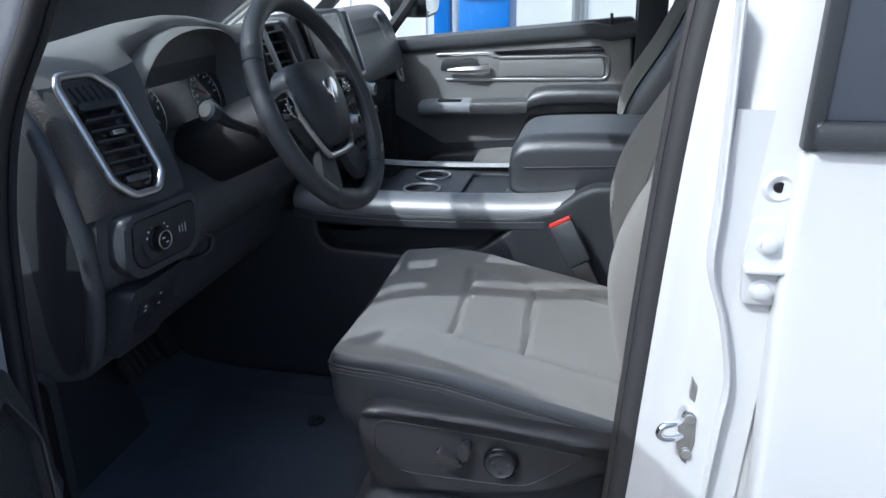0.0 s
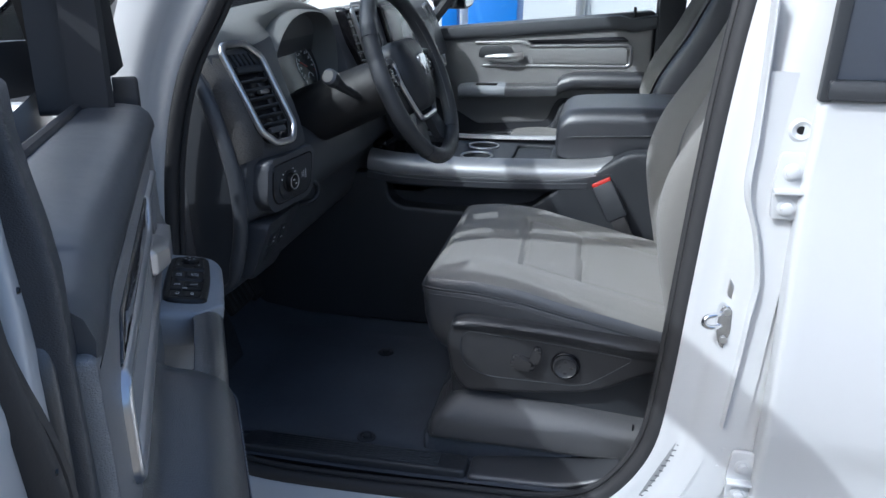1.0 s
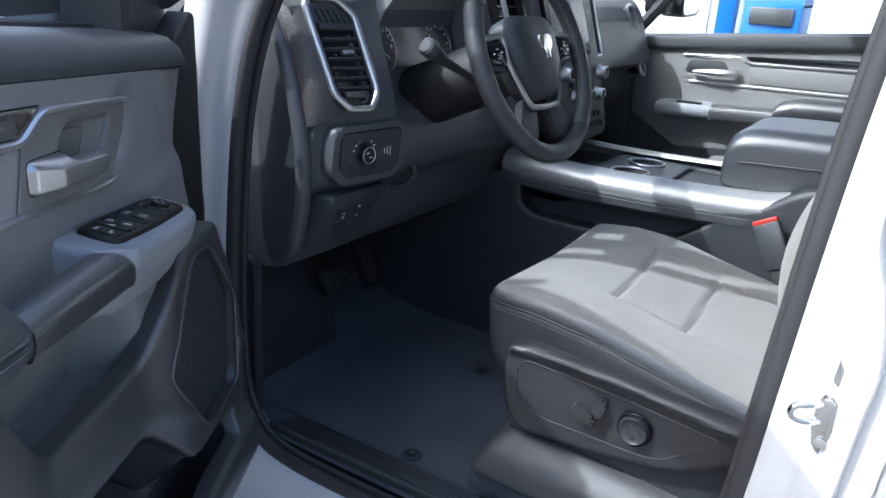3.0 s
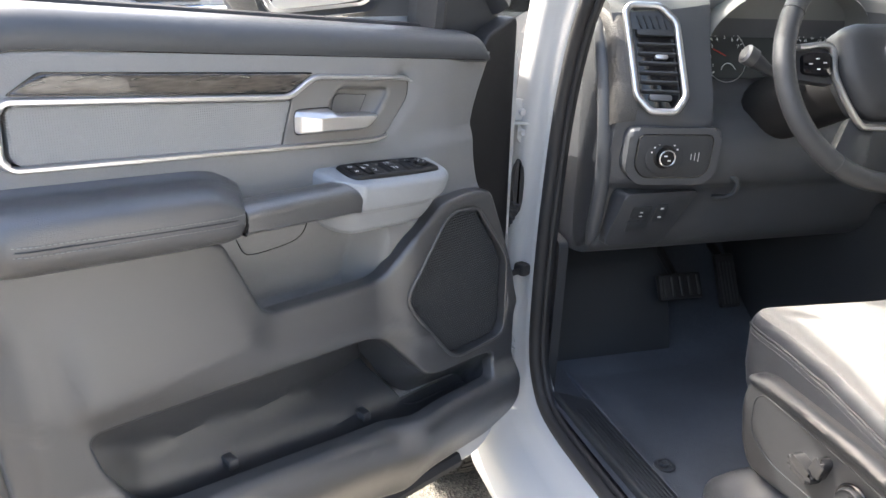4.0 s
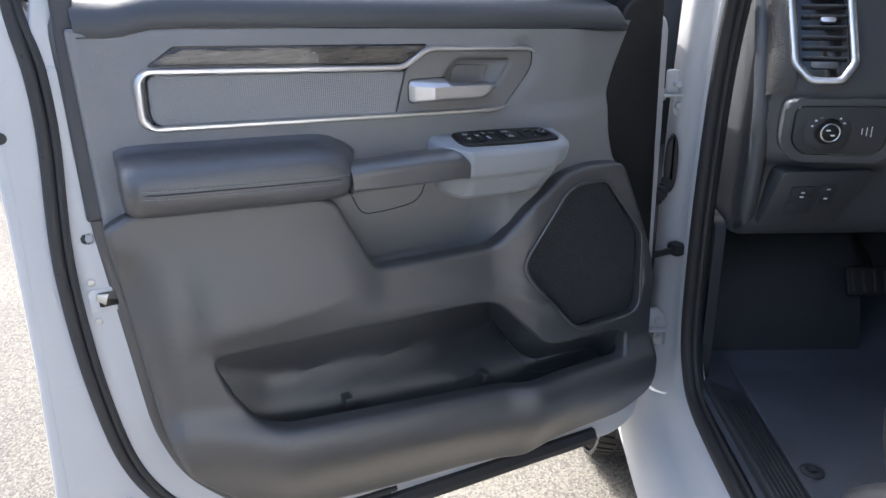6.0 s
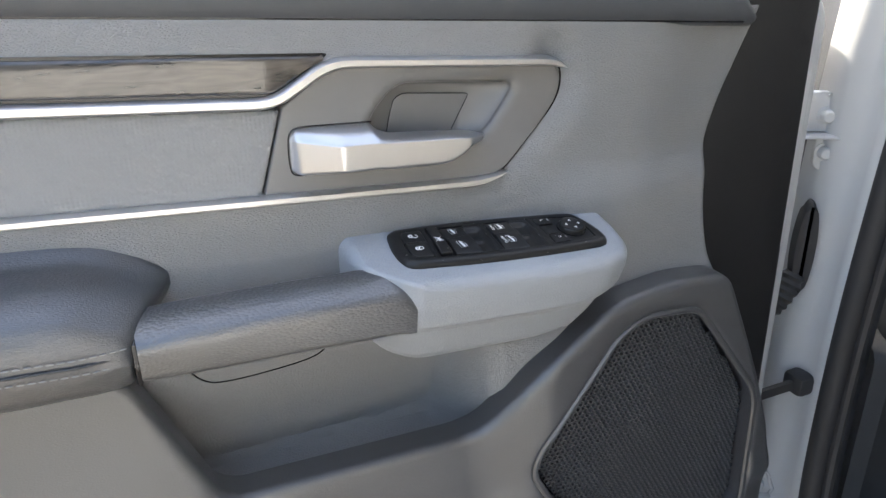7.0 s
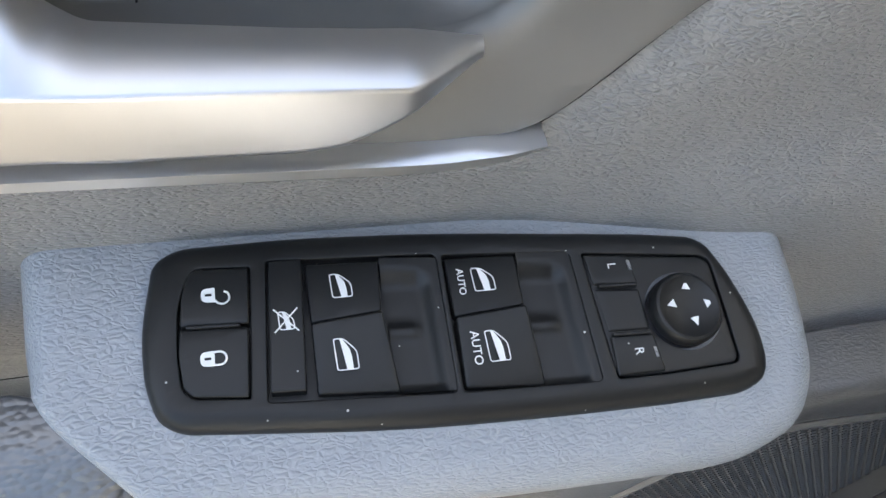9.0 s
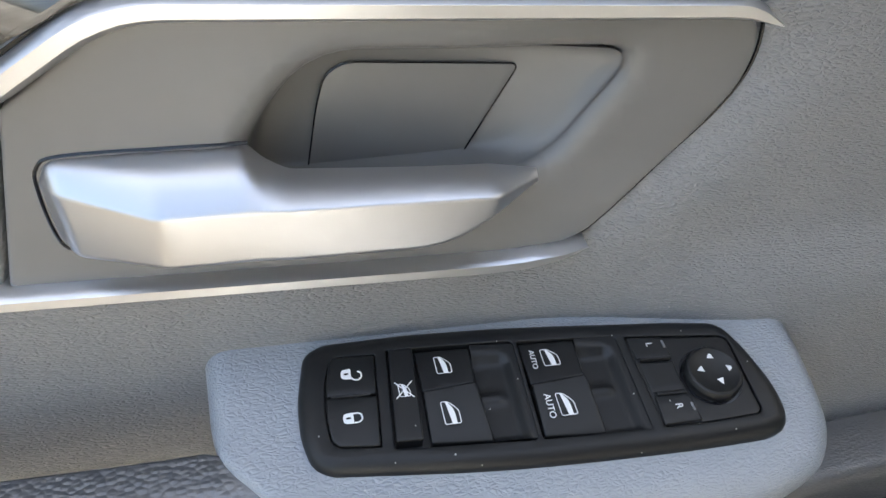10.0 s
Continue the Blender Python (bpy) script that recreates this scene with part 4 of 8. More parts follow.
def door_shell(door):
    pocket_hole = rounded([(p[0] + 0.016 * (1 if p[0] > 0.5 else -1), p[1] + (0.016 if p[1] > 0.78 else -0.016)) for p in POCKET], 0.02, 4)
    outer = rounded([(1.046, 1.352), (1.088, 1.352), (1.098, 1.25), (1.100, 1.08), (1.108, 0.87), (1.120, 0.70), (1.138, 0.50), (1.118, 0.478), (0.12, 0.438), (0.062, 0.47), (0.055, 0.80), (0.060, 1.25), (0.09, 1.278), (1.015, 1.282)], [0.012, 0.03, 0.02, 0.02, 0.02, 0.02, 0.03, 0.03, 0.06, 0.05, 0.03, 0.03, 0.03, 0.01], 4)

    def skin(p, q):
        return 0.016 - 0.005 * smooth(p, 1.05, 1.09)

    shell = part("door_shell", sheet(outer, skin, on_door, depth=0.085, step=0.05, roll=0.010, holes=[pocket_hole, CUP_HOLE, BIN_HOLE], hole_roll=0.002), PAINT, door, "white painted pressed steel")
    # outer skin of the door, with its belly
    rings = []
    for z in np.linspace(0.45, 1.31, 12):
        y = -0.085 - 0.03 * math.sin(math.pi * (z - 0.45) / 1.1)
        rings.append([(u, y + 0.02 * smooth(u, 1.06, 1.13) * (u > 1.06), z) for u in (0.058, 0.3, 0.6, 0.9, 1.06, lerp(z, [0.45, 0.7, 1.1, 1.36], [1.135, 1.118, 1.099, 1.09]))])
    part("outer_skin", loft(rings, closed=False), PAINT, door)
    # raised inner pressing that carries the trim and the seal
    inner = rounded([(1.010, 1.262), (1.030, 1.266), (1.048, 1.19), (1.062, 1.01), (1.052, 0.82), (1.022, 0.675), (0.942, 0.56), (0.842, 0.518), (0.632, 0.505), (0.13, 0.478), (0.072, 0.54), (0.072, 1.27)], 0.05, 5)
    part("inner_pressing", sheet(inner, lambda p, q: 0.023 - 0.008 * smooth(p, 1.03, 1.06), on_door, depth=0.03, step=0.04, roll=0.010, holes=[pocket_hole, CUP_HOLE, BIN_HOLE], hole_roll=0.002), PAINT, door)
    line = curve([(1.020, 1.66), (1.032, 1.52), (1.041, 1.41), (1.043, 1.32), (1.0405, 1.19), (1.054, 1.01), (1.044, 0.818), (1.013, 0.676), (0.932, 0.564), (0.842, 0.522), (0.70, 0.512), (0.632, 0.508)], 10)
    part("door_seal", tube([on_door(p[0] + 0.006 * smooth(p[1], 1.25, 1.34), p[1], 0.018 - 0.010 * smooth(p[1], 1.25, 1.36)) for p in line], 0.0105, 12, flat=0.8), RUBBER, door, "black rubber weatherstrip")
    part("seal_lip", tube([on_door(p[0] - 0.012 + 0.009 * smooth(p[1], 1.25, 1.34), p[1] + 0.001, 0.024 - 0.014 * smooth(p[1], 1.25, 1.36)) for p in line], 0.005, 8), RUBBER, door)
    hem = [(lerp(z, [0.45, 0.7, 1.1, 1.36], [1.122, 1.105, 1.087, 1.078]), z) for z in np.linspace(1.26, 0.56, 14)]
    part("hem", tube([on_door(p[0], p[1], 0.0085) for p in hem], 0.0030, 8), PAINT, door)
    low = [(1.042, 0.508), (0.853, 0.500), (0.633, 0.481), (0.185, 0.463)]
    part("bottom_seal", sweep_bar(low, 0.014, 0.0, 0.030), RUBBER, door, "black rubber strip along the bottom edge")
    for k, (u, z) in enumerate([(1.016, 1.048), (1.036, 0.645)]):
        m = Matrix.Translation((u, 0.019, z)) @ pose(0, 0, 0, -90)
        plug = part("grommet", lathe([(0.0, 0.0025), (0.004, 0.003), (0.0045, 0.004), (0.0075, 0.004), (0.0095, 0.003), (0.010, 0.0)], 24, m), RUBBER, door, "round rubber plug")
    part("grommet", lathe([(0.0, 0.0015), (0.004, 0.002), (0.0065, 0.0015), (0.007, 0.0)], 20, Matrix.Translation((1.086, 0.0125, 1.182)) @ pose(0, 0, 0, -90)), RUBBER, door)
    for z in (0.99, 0.935):
        part("dimple", lathe([(0.0, 0.001), (0.003, 0.0015), (0.0045, 0.001), (0.005, 0.0)], 16, Matrix.Translation((1.024, 0.0235, z)) @ pose(0, 0, 0, -90)), STEEL, door)
    for k in range(9):
        p = line[min(len(line) - 1, 26 + 8 * k)]
        part("seal_clip", lathe([(0.0, 0.001), (0.0012, 0.001), (0.0016, 0.0)], 8, Matrix.Translation((p[0] + 0.004, 0.026, p[1])) @ pose(0, 0, 0, -90)), GLOSS, door)
    gusset = rounded([(1.006, 1.400), (1.024, 1.34), (1.042, 1.270), (1.046, 1.19), (0.996, 1.19), (0.992, 1.400)], 0.008, 3)
    part("frame_gusset", sheet(gusset, lambda p, q: 0.0205 - 0.006 * smooth(q, 1.30, 1.40), on_door, depth=0.03, step=0.03, roll=0.005), PAINT, door)
    # latch in the rear face
    latch = part("latch", prism(rrect(0.992, 1.030, 0.948, 0.980, 0.004), 0.012, 0.0255, on_door, 0.001), PAINT, door, "door latch with a dark open claw")
    part("latch_mouth", prism(rrect(0.996, 1.019, 0.955, 0.975, 0.002), 0.016, 0.0264, on_door, 0.0006), GLOSS, latch)
    part("latch_claw", prism([(1.012, 0.957), (1.022, 0.966), (1.020, 0.974), (1.006, 0.972), (1.010, 0.965)], 0.018, 0.0278, on_door, 0.0006), STEEL, latch)
    return shell


def sweep_bar(path, half_w, h0, h1):
    rings = []
    for u, z in path:
        rings.append([Vector((u, h0, z - half_w)), Vector((u, h1, z - half_w)), Vector((u, h1 + 0.003, z)), Vector((u, h1 - 0.004, z + half_w)), Vector((u, h0, z + half_w))])
    return loft(rings)


def door_trim(door):
    carrier = rounded([(1.015, 1.33), (1.014, 1.19), (1.012, 1.067), (0.998, 0.913), (0.985, 0.753), (0.955, 0.662), (0.872, 0.566), (0.652, 0.535), (0.404, 0.515), (0.20, 0.528), (0.17, 0.60), (0.17, 1.25)], 0.04, 5)
    hole = rounded([(p[0] + 0.016 * (1 if p[0] > 0.5 else -1), p[1] + (0.016 if p[1] > 0.78 else -0.016)) for p in POCKET], 0.02, 4)
    part("trim_carrier", sheet(carrier, lambda p, q: 0.0265, on_door, depth=0.010, step=0.05, roll=0.006, holes=[hole, CUP_HOLE, BIN_HOLE], hole_roll=0.002), CHARCOAL, door)
    strip = rounded([(1.014, 1.070), (1.0135, 1.20), (1.008, 1.33), (1.000, 1.430), (0.972, 1.430), (0.984, 1.33), (0.988, 1.20), (0.990, 1.070)], 0.004, 2)
    part("carrier_strip", sheet(strip, lambda p, q: 0.0325 - 0.010 * smooth(q, 1.34, 1.42), on_door, depth=0.03, step=0.02, roll=0.005), DARK, door, "dark grey trim strip beside the seal")
    # upper soft panel with the hollow under the switch pod
    upper = rounded([(0.999, 1.300), (0.158, 1.262), (0.196, 1.178), (0.208, 1.125), (0.208, 1.075), (0.192, 1.01), (0.33, 1.00), (0.40, 0.955), (0.435, 0.884), (0.655, 0.884), (0.73, 1.03), (0.997, 1.05)], [0.005, 0.005, 0.03, 0.03, 0.03, 0.01, 0.02, 0.02, 0.03, 0.03, 0.02, 0.005], 5)

    def upper_h(p, q):
        h = 0.041 - 0.012 * smooth(p, 0.29, 0.20) * smooth(q, 1.02, 1.16)
        h += smooth(q, 1.150, 1.118) * (0.011 * smooth(p, 0.43, 0.325) - 0.0015)
        # the surface sinks toward the front edge of the handle plate
        front = lerp(q, [1.149, 1.1535, 1.1855, 1.205, 1.222, 1.2305], [0.427, 0.4145, 0.378, 0.3635, 0.3615, 0.368])
        near = min(1.0, max(0.0, 1 - (front - p) / 0.034))
        h -= 0.0085 * near ** 2 * smooth(q, 1.132, 1.152) * smooth(q, 1.255, 1.236) * smooth(front - p, -0.030, -0.012)
        hollow = smooth(q, 1.068, 1.040) * smooth(p, 0.425, 0.462) * smooth(p, 0.735, 0.70)
        h -= hollow * (0.010 + 0.034 * smooth(q, 1.045, 0.945) + 0.006 * smooth(q, 0.95, 0.92))
        h += 0.066 * smooth(q, 0.922, 0.888) * smooth(p, 0.425, 0.45) * smooth(p, 0.735, 0.70)
        h += 0.020 * smooth(p, 0.445, 0.415) * smooth(q, 1.05, 1.0)
        return h

    shrunk = [(0.93, 1.186), (0.929, 1.236), (0.918, 1.244), (0.582, 1.220), (0.543, 1.243), (0.368, 1.229), (0.363, 1.22), (0.366, 1.204), (0.380, 1.186), (0.416, 1.155), (0.43, 1.150), (0.921, 1.180)]
    part("upper_trim_panel", sheet(upper, upper_h, on_door, depth=0.036, step=0.008, roll=0.006, holes=[rounded(shrunk, 0.010, 3)], hole_roll=0.003), GREY, door, "grey soft-touch upper door panel")
    part("lid_line", ribbon(curve([(0.668, 1.048), (0.652, 1.020), (0.630, 1.012), (0.575, 1.016), (0.556, 1.028), (0.548, 1.050)], 6), 0.0007, 0.0004, lambda p, q, h: on_door(p, q, upper_h(p, q) + h)), GLOSS, door)

    # black belt pad
    rings = []
    for u in np.linspace(0.178, 0.9895, 60):
        z = lerp(u, BELT_U, BELT_Z)
        f = math.sqrt(max(0.02, 1 - max(0.0, (0.205 - u) / 0.027) ** 2)) if u < 0.205 else 1.0
        d = 0.0015 * smooth(u, 0.984, 0.9895)
        top = z + 0.040 * f
        rings.append([(u, 0.010, z - 0.009), (u, 0.034 - d, z - 0.006), (u, 0.041 - d, z - 0.002), (u, 0.043 - d, z + 0.014 * f), (u, 0.039 - d, z + 0.026 * f), (u, 0.028 - d, z + 0.036 * f), (u, 0.008, top), (u, -0.030, top + 0.002), (u, -0.040, top), (u, -0.040, z - 0.009)])
    part("belt_pad", loft(rings), BELT, door, "black padded window sill", sharp=60)
    part("belt_seam", ribbon([(u, lerp(u, BELT_U, BELT_Z) - 0.0015) for u in np.linspace(0.19, 0.988, 50)], 0.0011, 0.0006, lambda p, q, h: on_door(p, q, 0.0405 + h)), GLOSS, door)
    part("window_seal", tube([(u, -0.046, lerp(u, BELT_U, BELT_Z) + 0.041) for u in np.linspace(0.12, 1.03, 12)], 0.007, 8), RUBBER, door)
    pin = part("lock_pin", lathe([(0.0038, 0.0), (0.0038, 0.009), (0.0031, 0.010), (0.0038, 0.012), (0.0031, 0.014), (0.0037, 0.016), (0.0028, 0.019), (0.0, 0.0195)], 16, Matrix.Translation((0.926, 0.006, 1.333))), BLACK, door, "black ribbed lock pin")
    part("collar", lathe([(0.0125, -0.003), (0.011, 0.002), (0.007, 0.003), (0.005, 0.002)], 20, Matrix.Translation((0.926, 0.006, 1.3325))), BELT, pin)

    # black front edge by the hinge
    front = rounded([(0.172, 1.285), (0.206, 1.19), (0.216, 1.12), (0.212, 1.03), (0.13, 0.80), (0.12, 0.56), (0.082, 0.52), (0.074, 0.85), (0.082, 1.2), (0.084, 1.32)], 0.02, 4)
    part("front_edge_trim", sheet(front, lambda p, q: 0.0275 - 0.004 * smooth(p, 0.17, 0.08), on_door, depth=0.03, step=0.03, roll=0.006), JET, door)

    # lower panel with map pocket and speaker housing
    lower = rounded([(1.0, 1.066), (0.985, 0.913), (0.971, 0.755), (0.942, 0.668), (0.862, 0.576), (0.652, 0.546), (0.404, 0.526), (0.16, 0.538), (0.130, 0.575), (0.127, 0.70), (0.132, 0.85), (0.185, 0.99), (0.205, 1.040), (0.262, 1.046), (0.325, 1.038), (0.395, 0.992), (0.446, 0.937), (0.640, 0.942), (0.655, 0.951), (0.700, 1.050), (0.720, 1.062), (0.97, 1.080)], [0.01, 0.02, 0.03, 0.05, 0.07, 0.05, 0.05, 0.03, 0.02, 0.02, 0.03, 0.03, 0.015, 0.02, 0.02, 0.02, 0.02, 0.01, 0.02, 0.03, 0.02, 0.01], 5)

    def lower_h(p, q):
        h = 0.062 + 0.012 * smooth(q, 1.07, 0.90)
        # the tilted field under the armrest
        edge = lerp(q, [0.90, 0.943, 0.994, 1.04], [0.655, 0.666, 0.691, 0.715])
        field = smooth(p, edge - 0.025, edge + 0.030) * smooth(p, 0.918, 0.890) * smooth(q, 0.884, 0.912) * smooth(q, 1.058, 1.036)
        h += field * (0.001 + 0.009 * smooth(q, 1.045, 0.90))
        h += 0.022 * smooth(p, 0.46, 0.38)
        lip = lerp(p, [0.15, 0.438, 0.815, 0.93], [0.685, 0.690, 0.738, 0.775])
        below = smooth(q, lip + 0.03, lip - 0.022)
        h += below * (0.040 - 0.014 * smooth(p, 0.42, 0.30) - 0.026 * smooth(p, 0.79, 0.94))
        h -= 0.052 * smooth(q, lip - 0.045, lip - 0.17)
        ridge = lerp(p, [0.35, 0.46, 0.90], [0.82, 0.872, 0.894])
        h += 0.006 * bell(q, ridge, 0.016) * smooth(p, 0.94, 0.88)
        h -= 0.022 * smooth(p, 0.95, 0.99) * smooth(q, 1.05, 0.98)
        h += 0.004 * bell(p, 0.455, 0.03) * smooth(q, lip, lip - 0.05)
        return h

    pocket_rim = rounded(POCKET, [0.02, 0.03, 0.03, 0.02, 0.02, 0.02, 0.015, 0.015, 0.04, 0.03, 0.03, 0.02], 5)
    speaker_rim = rounded(SPEAKER, [0.02, 0.02, 0.02, 0.02, 0.015, 0.02, 0.03, 0.02, 0.02, 0.02], 5)
    part("lower_trim_panel", sheet(lower, lower_h, on_door, depth=0.020, step=0.0125, roll=0.007, holes=[pocket_rim, speaker_rim], hole_roll=0.006), CHARCOAL, door, "charcoal moulded lower door panel")
    # the pocket behind the lip
    grown = rounded([(p[0] + 0.012 * (1 if p[0] > 0.5 else -1), p[1] + (0.012 if p[1] > 0.78 else -0.09)) for p in POCKET], 0.02, 4)

    def pocket_h(p, q):
        h = -0.020 + 0.045 * smooth(q, 0.70, 0.87) - 0.045 * smooth(p, 0.62, 0.28)
        rim = lerp(p, [0.196, 0.438, 0.815, 0.9], [0.685, 0.689, 0.737, 0.79])
        return h + (0.032 - h) * smooth(q, rim + 0.05, rim - 0.010)

    part("pocket_back", sheet(grown, pocket_h, on_door, depth=0.004, step=0.015, roll=0.0), CHARCOAL, door)
    def sunk(p):
        low = smooth(p[1], 0.80, 0.72)
        return on_door(p[0], p[1] - 0.085 * low, -0.070 + 0.100 * low)
    walls = [[sunk(p) for p in pocket_rim], [on_door(p[0], p[1], lower_h(*p) - 0.012) for p in pocket_rim]]
    part("pocket_wall", loft(walls, caps=False), DARK, door)
    for u in (0.70, 0.45):
        z = lerp(u, [0.438, 0.815], [0.690, 0.738])
        part("pocket_divider", box(u - 0.008, u + 0.008, 0.024, 0.048, z - 0.012, z + 0.004, 0.003), CHARCOAL, door)
    # speaker grille
    part("speaker_rim", tube([on_door(p[0], p[1], lower_h(*p) - 0.002) for p in speaker_rim], 0.0032, 8, closed=True), CHARCOAL, door)
    part("speaker_back", sheet(speaker_rim, lambda p, q: 0.066, on_door, depth=0.004, step=0.05, roll=0.0), GLOSS, door)
    verts, faces = [], []
    pitch = 0.0052
    for j in range(70):
        for i in range(60):
            c = (0.155 + (i + 0.5 * (j % 2)) * pitch, 0.755 + j * pitch * 0.866)
            ring = [(c[0] + pitch * 0.577 * math.sin(k * math.pi / 3), c[1] + pitch * 0.577 * math.cos(k * math.pi / 3)) for k in range(6)]
            if not all(inside(q, speaker_rim) for q in ring):
                continue
            base = len(verts)
            h = 0.079
            for q in ring:
                verts.append(on_door(q[0], q[1], h))
            for k in range(6):
                verts.append(on_door(c[0] + pitch * 0.37 * math.sin(k * math.pi / 3), c[1] + pitch * 0.37 * math.cos(k * math.pi / 3), h + 0.0006))
            for k in range(6):
                verts.append(on_door(c[0] + pitch * 0.33 * math.sin(k * math.pi / 3), c[1] + pitch * 0.33 * math.cos(k * math.pi / 3), h - 0.0022))
            for k in range(6):
                n = (k + 1) % 6
                faces.append((base + k, base + n, base + 6 + n, base + 6 + k))
                faces.append((base + 6 + k, base + 6 + n, base + 12 + n, base + 12 + k))
    me = bpy.data.meshes.new("speaker_grille")
    me.from_pydata([tuple(v) for v in verts], [], faces)
    me.materials.append(BLACK)
    grille = new("speaker_grille", me)
    grille.parent = door
    tagged(grille, "black perforated speaker mesh", kind="stuff")


def door_insert(door):
    fabric = rounded([(0.922, 1.190), (0.920, 1.236), (0.912, 1.242), (0.578, 1.217), (0.596, 1.158), (0.914, 1.180)], [0.008, 0.008, 0.008, 0.002, 0.002, 0.008], 4)
    part("woven_insert", sheet(fabric, lambda p, q: 0.0405, on_door, depth=0.015, step=0.03, roll=0.004), INSERT, door, "grey woven fabric insert")
    panel = rounded([(0.5765, 1.219), (0.541, 1.243), (0.369, 1.231), (0.3608, 1.220), (0.3635, 1.204), (0.3775, 1.1845), (0.4130, 1.1525), (0.430, 1.149), (0.5945, 1.1585)], [0.002, 0.004, 0.008, 0.01, 0.015, 0.02, 0.02, 0.01, 0.002], 4)

    def panel_h(p, q):
        return 0.0405 - 0.0045 * smooth(p, 0.455, 0.395) * smooth(q, 1.155, 1.185) * smooth(q, 1.242, 1.222)

    cup_rim = rounded(CUP, [0.015, 0.02, 0.02, 0.012, 0.01, 0.015], 5)
    part("handle_plate", sheet(panel, panel_h, on_door, depth=0.012, step=0.008, roll=0.0015, holes=[cup_rim], hole_roll=0.008), PLATE, door, "smooth grey plate round the door handle")
    rings = []
    cx, cz = 0.466, 1.200
    for k, h in ((-0.06, 0.0332), (0.0, 0.0318), (0.12, 0.0296), (0.35, 0.0260), (0.65, 0.0228), (1.0, 0.0215)):
        rings.append([on_door(cx + (p[0] - cx) * (1 - 0.10 * k) + 0.030 * max(k, 0.0) ** 0.8 * smooth(p[0], 0.455, 0.40), cz + (p[1] - cz) * (1 - 0.14 * k), h) for p in cup_rim])
    bm = loft(rings, caps=False)
    bm.verts.ensure_lookup_table()
    bm.faces.new(bm.verts[-len(cup_rim):])
    bmesh.ops.recalc_face_normals(bm, faces=bm.faces[:])
    cup = part("handle_cup", bm, PLATE, door, sharp=70)
    plate = rounded([(0.5030, 1.170), (0.4960, 1.202), (0.4925, 1.2125), (0.486, 1.2162), (0.4325, 1.2110), (0.4560, 1.170)], [0.002, 0.01, 0.006, 0.006, 0.003, 0.002], 4)
    part("cup_plate", sheet(plate, lambda p, q: 0.0225, on_door, depth=0.004, step=0.02, roll=0.0004), PLATE, cup)
    part("plate_gap", tube([on_door(p[0], p[1], 0.0226) for p in plate], 0.00028, 6, closed=True), GLOSS, cup)
    edge = curve([(0.3665, 1.2325), (0.3604, 1.222), (0.3625, 1.205), (0.3770, 1.1850), (0.4125, 1.1522), (0.4165, 1.1500)], 6)
    part("plate_edge", tube([on_door(p[0], p[1], panel_h(*p) - 0.0022) for p in edge], 0.0007, 6), GLOSS, door)
    # satin frame of the insert
    path = rounded([(0.4108, 1.1532), (0.4190, 1.1500), (0.4320, 1.1482), (0.446, 1.1484), (0.922, 1.1775), (0.9325, 1.188), (0.9310, 1.236), (0.921, 1.2465), (0.582, 1.2225), (0.543, 1.2455), (0.373, 1.2328), (0.3622, 1.2275)], [0, 0.006, 0.006, 0.004, 0.012, 0.012, 0.012, 0.012, 0.012, 0.014, 0.009, 0], 5)
    half = []
    for u, z in path:
        w = 0.0045 if z > lerp(u, [0.42, 0.93], [1.185, 1.21]) else 0.0036
        if u < 0.545 and z > 1.2:
            w = lerp(u, [0.3622, 0.366, 0.374, 0.545], [0.0003, 0.0022, 0.0036, 0.0042])
        if z < 1.16 and u < 0.450:
            w = lerp(u, [0.4108, 0.4145, 0.428, 0.45], [0.0002, 0.0012, 0.0034, 0.0036])
        if u > 0.925:
            w = 0.0055
        half.append(w)
    part("insert_frame", ribbon(path, half, 0.0110, on_door, 0.0355), SILVER, door, "satin silver trim frame", sharp=50)
    strip = rounded([(0.916, 1.2530), (0.884, 1.2715), (0.545, 1.2500), (0.5825, 1.2285)], [0.004, 0.01, 0.002, 0.004], 4)
    part("trim_strip", sheet(strip, lambda p, q: 0.0435, on_door, depth=0.01, step=0.02, roll=0.0025), WOOD, door, "dark streaked glossy trim strip")
    part("strip_gap", prism(rounded([(0.9195, 1.2520), (0.8855, 1.2735), (0.542, 1.2515), (0.583, 1.2265)], 0.005, 3), 0.030, 0.0418, on_door, 0.0005), GLOSS, door)

    # pull handle: a wide base with a slanted end, a flat front face and a free hooked tip
    spec = [(0.4305, 1.1812, 1.1828, 1.1846, 0.0415, 0.0440), (0.4465, 1.1800, 1.1868, 1.1898, 0.0440, 0.0580), (0.4550, 1.1738, 1.1876, 1.1906, 0.0445, 0.0583), (0.4620, 1.1705, 1.1880, 1.1912, 0.0445, 0.0584), (0.4700, 1.1695, 1.1885, 1.1918, 0.0445, 0.0585), (0.5060, 1.1710, 1.1908, 1.1945, 0.0430, 0.0588), (0.5135, 1.1718, 1.1914, 1.1972, 0.0390, 0.0588), (0.5170, 1.1722, 1.1917, 1.2020, 0.0380, 0.0588), (0.5420, 1.1730, 1.1925, 1.2032, 0.0380, 0.0588), (0.5690, 1.1722, 1.1960, 1.2040, 0.0380, 0.0470), (0.5722, 1.1735, 1.1960, 1.2022, 0.0380, 0.0430), (0.5738, 1.1765, 1.1940, 1.1990, 0.0380, 0.0400)]
    us = np.linspace(0.4305, 0.5738, 150)
    cols = [np.interp(us, [q[0] for q in spec], [q[k] for q in spec]) for k in range(1, 6)]
    cols = [np.convolve(np.pad(c, 2, mode="edge"), np.ones(5) / 5, mode="valid") for c in cols]
    rings = []
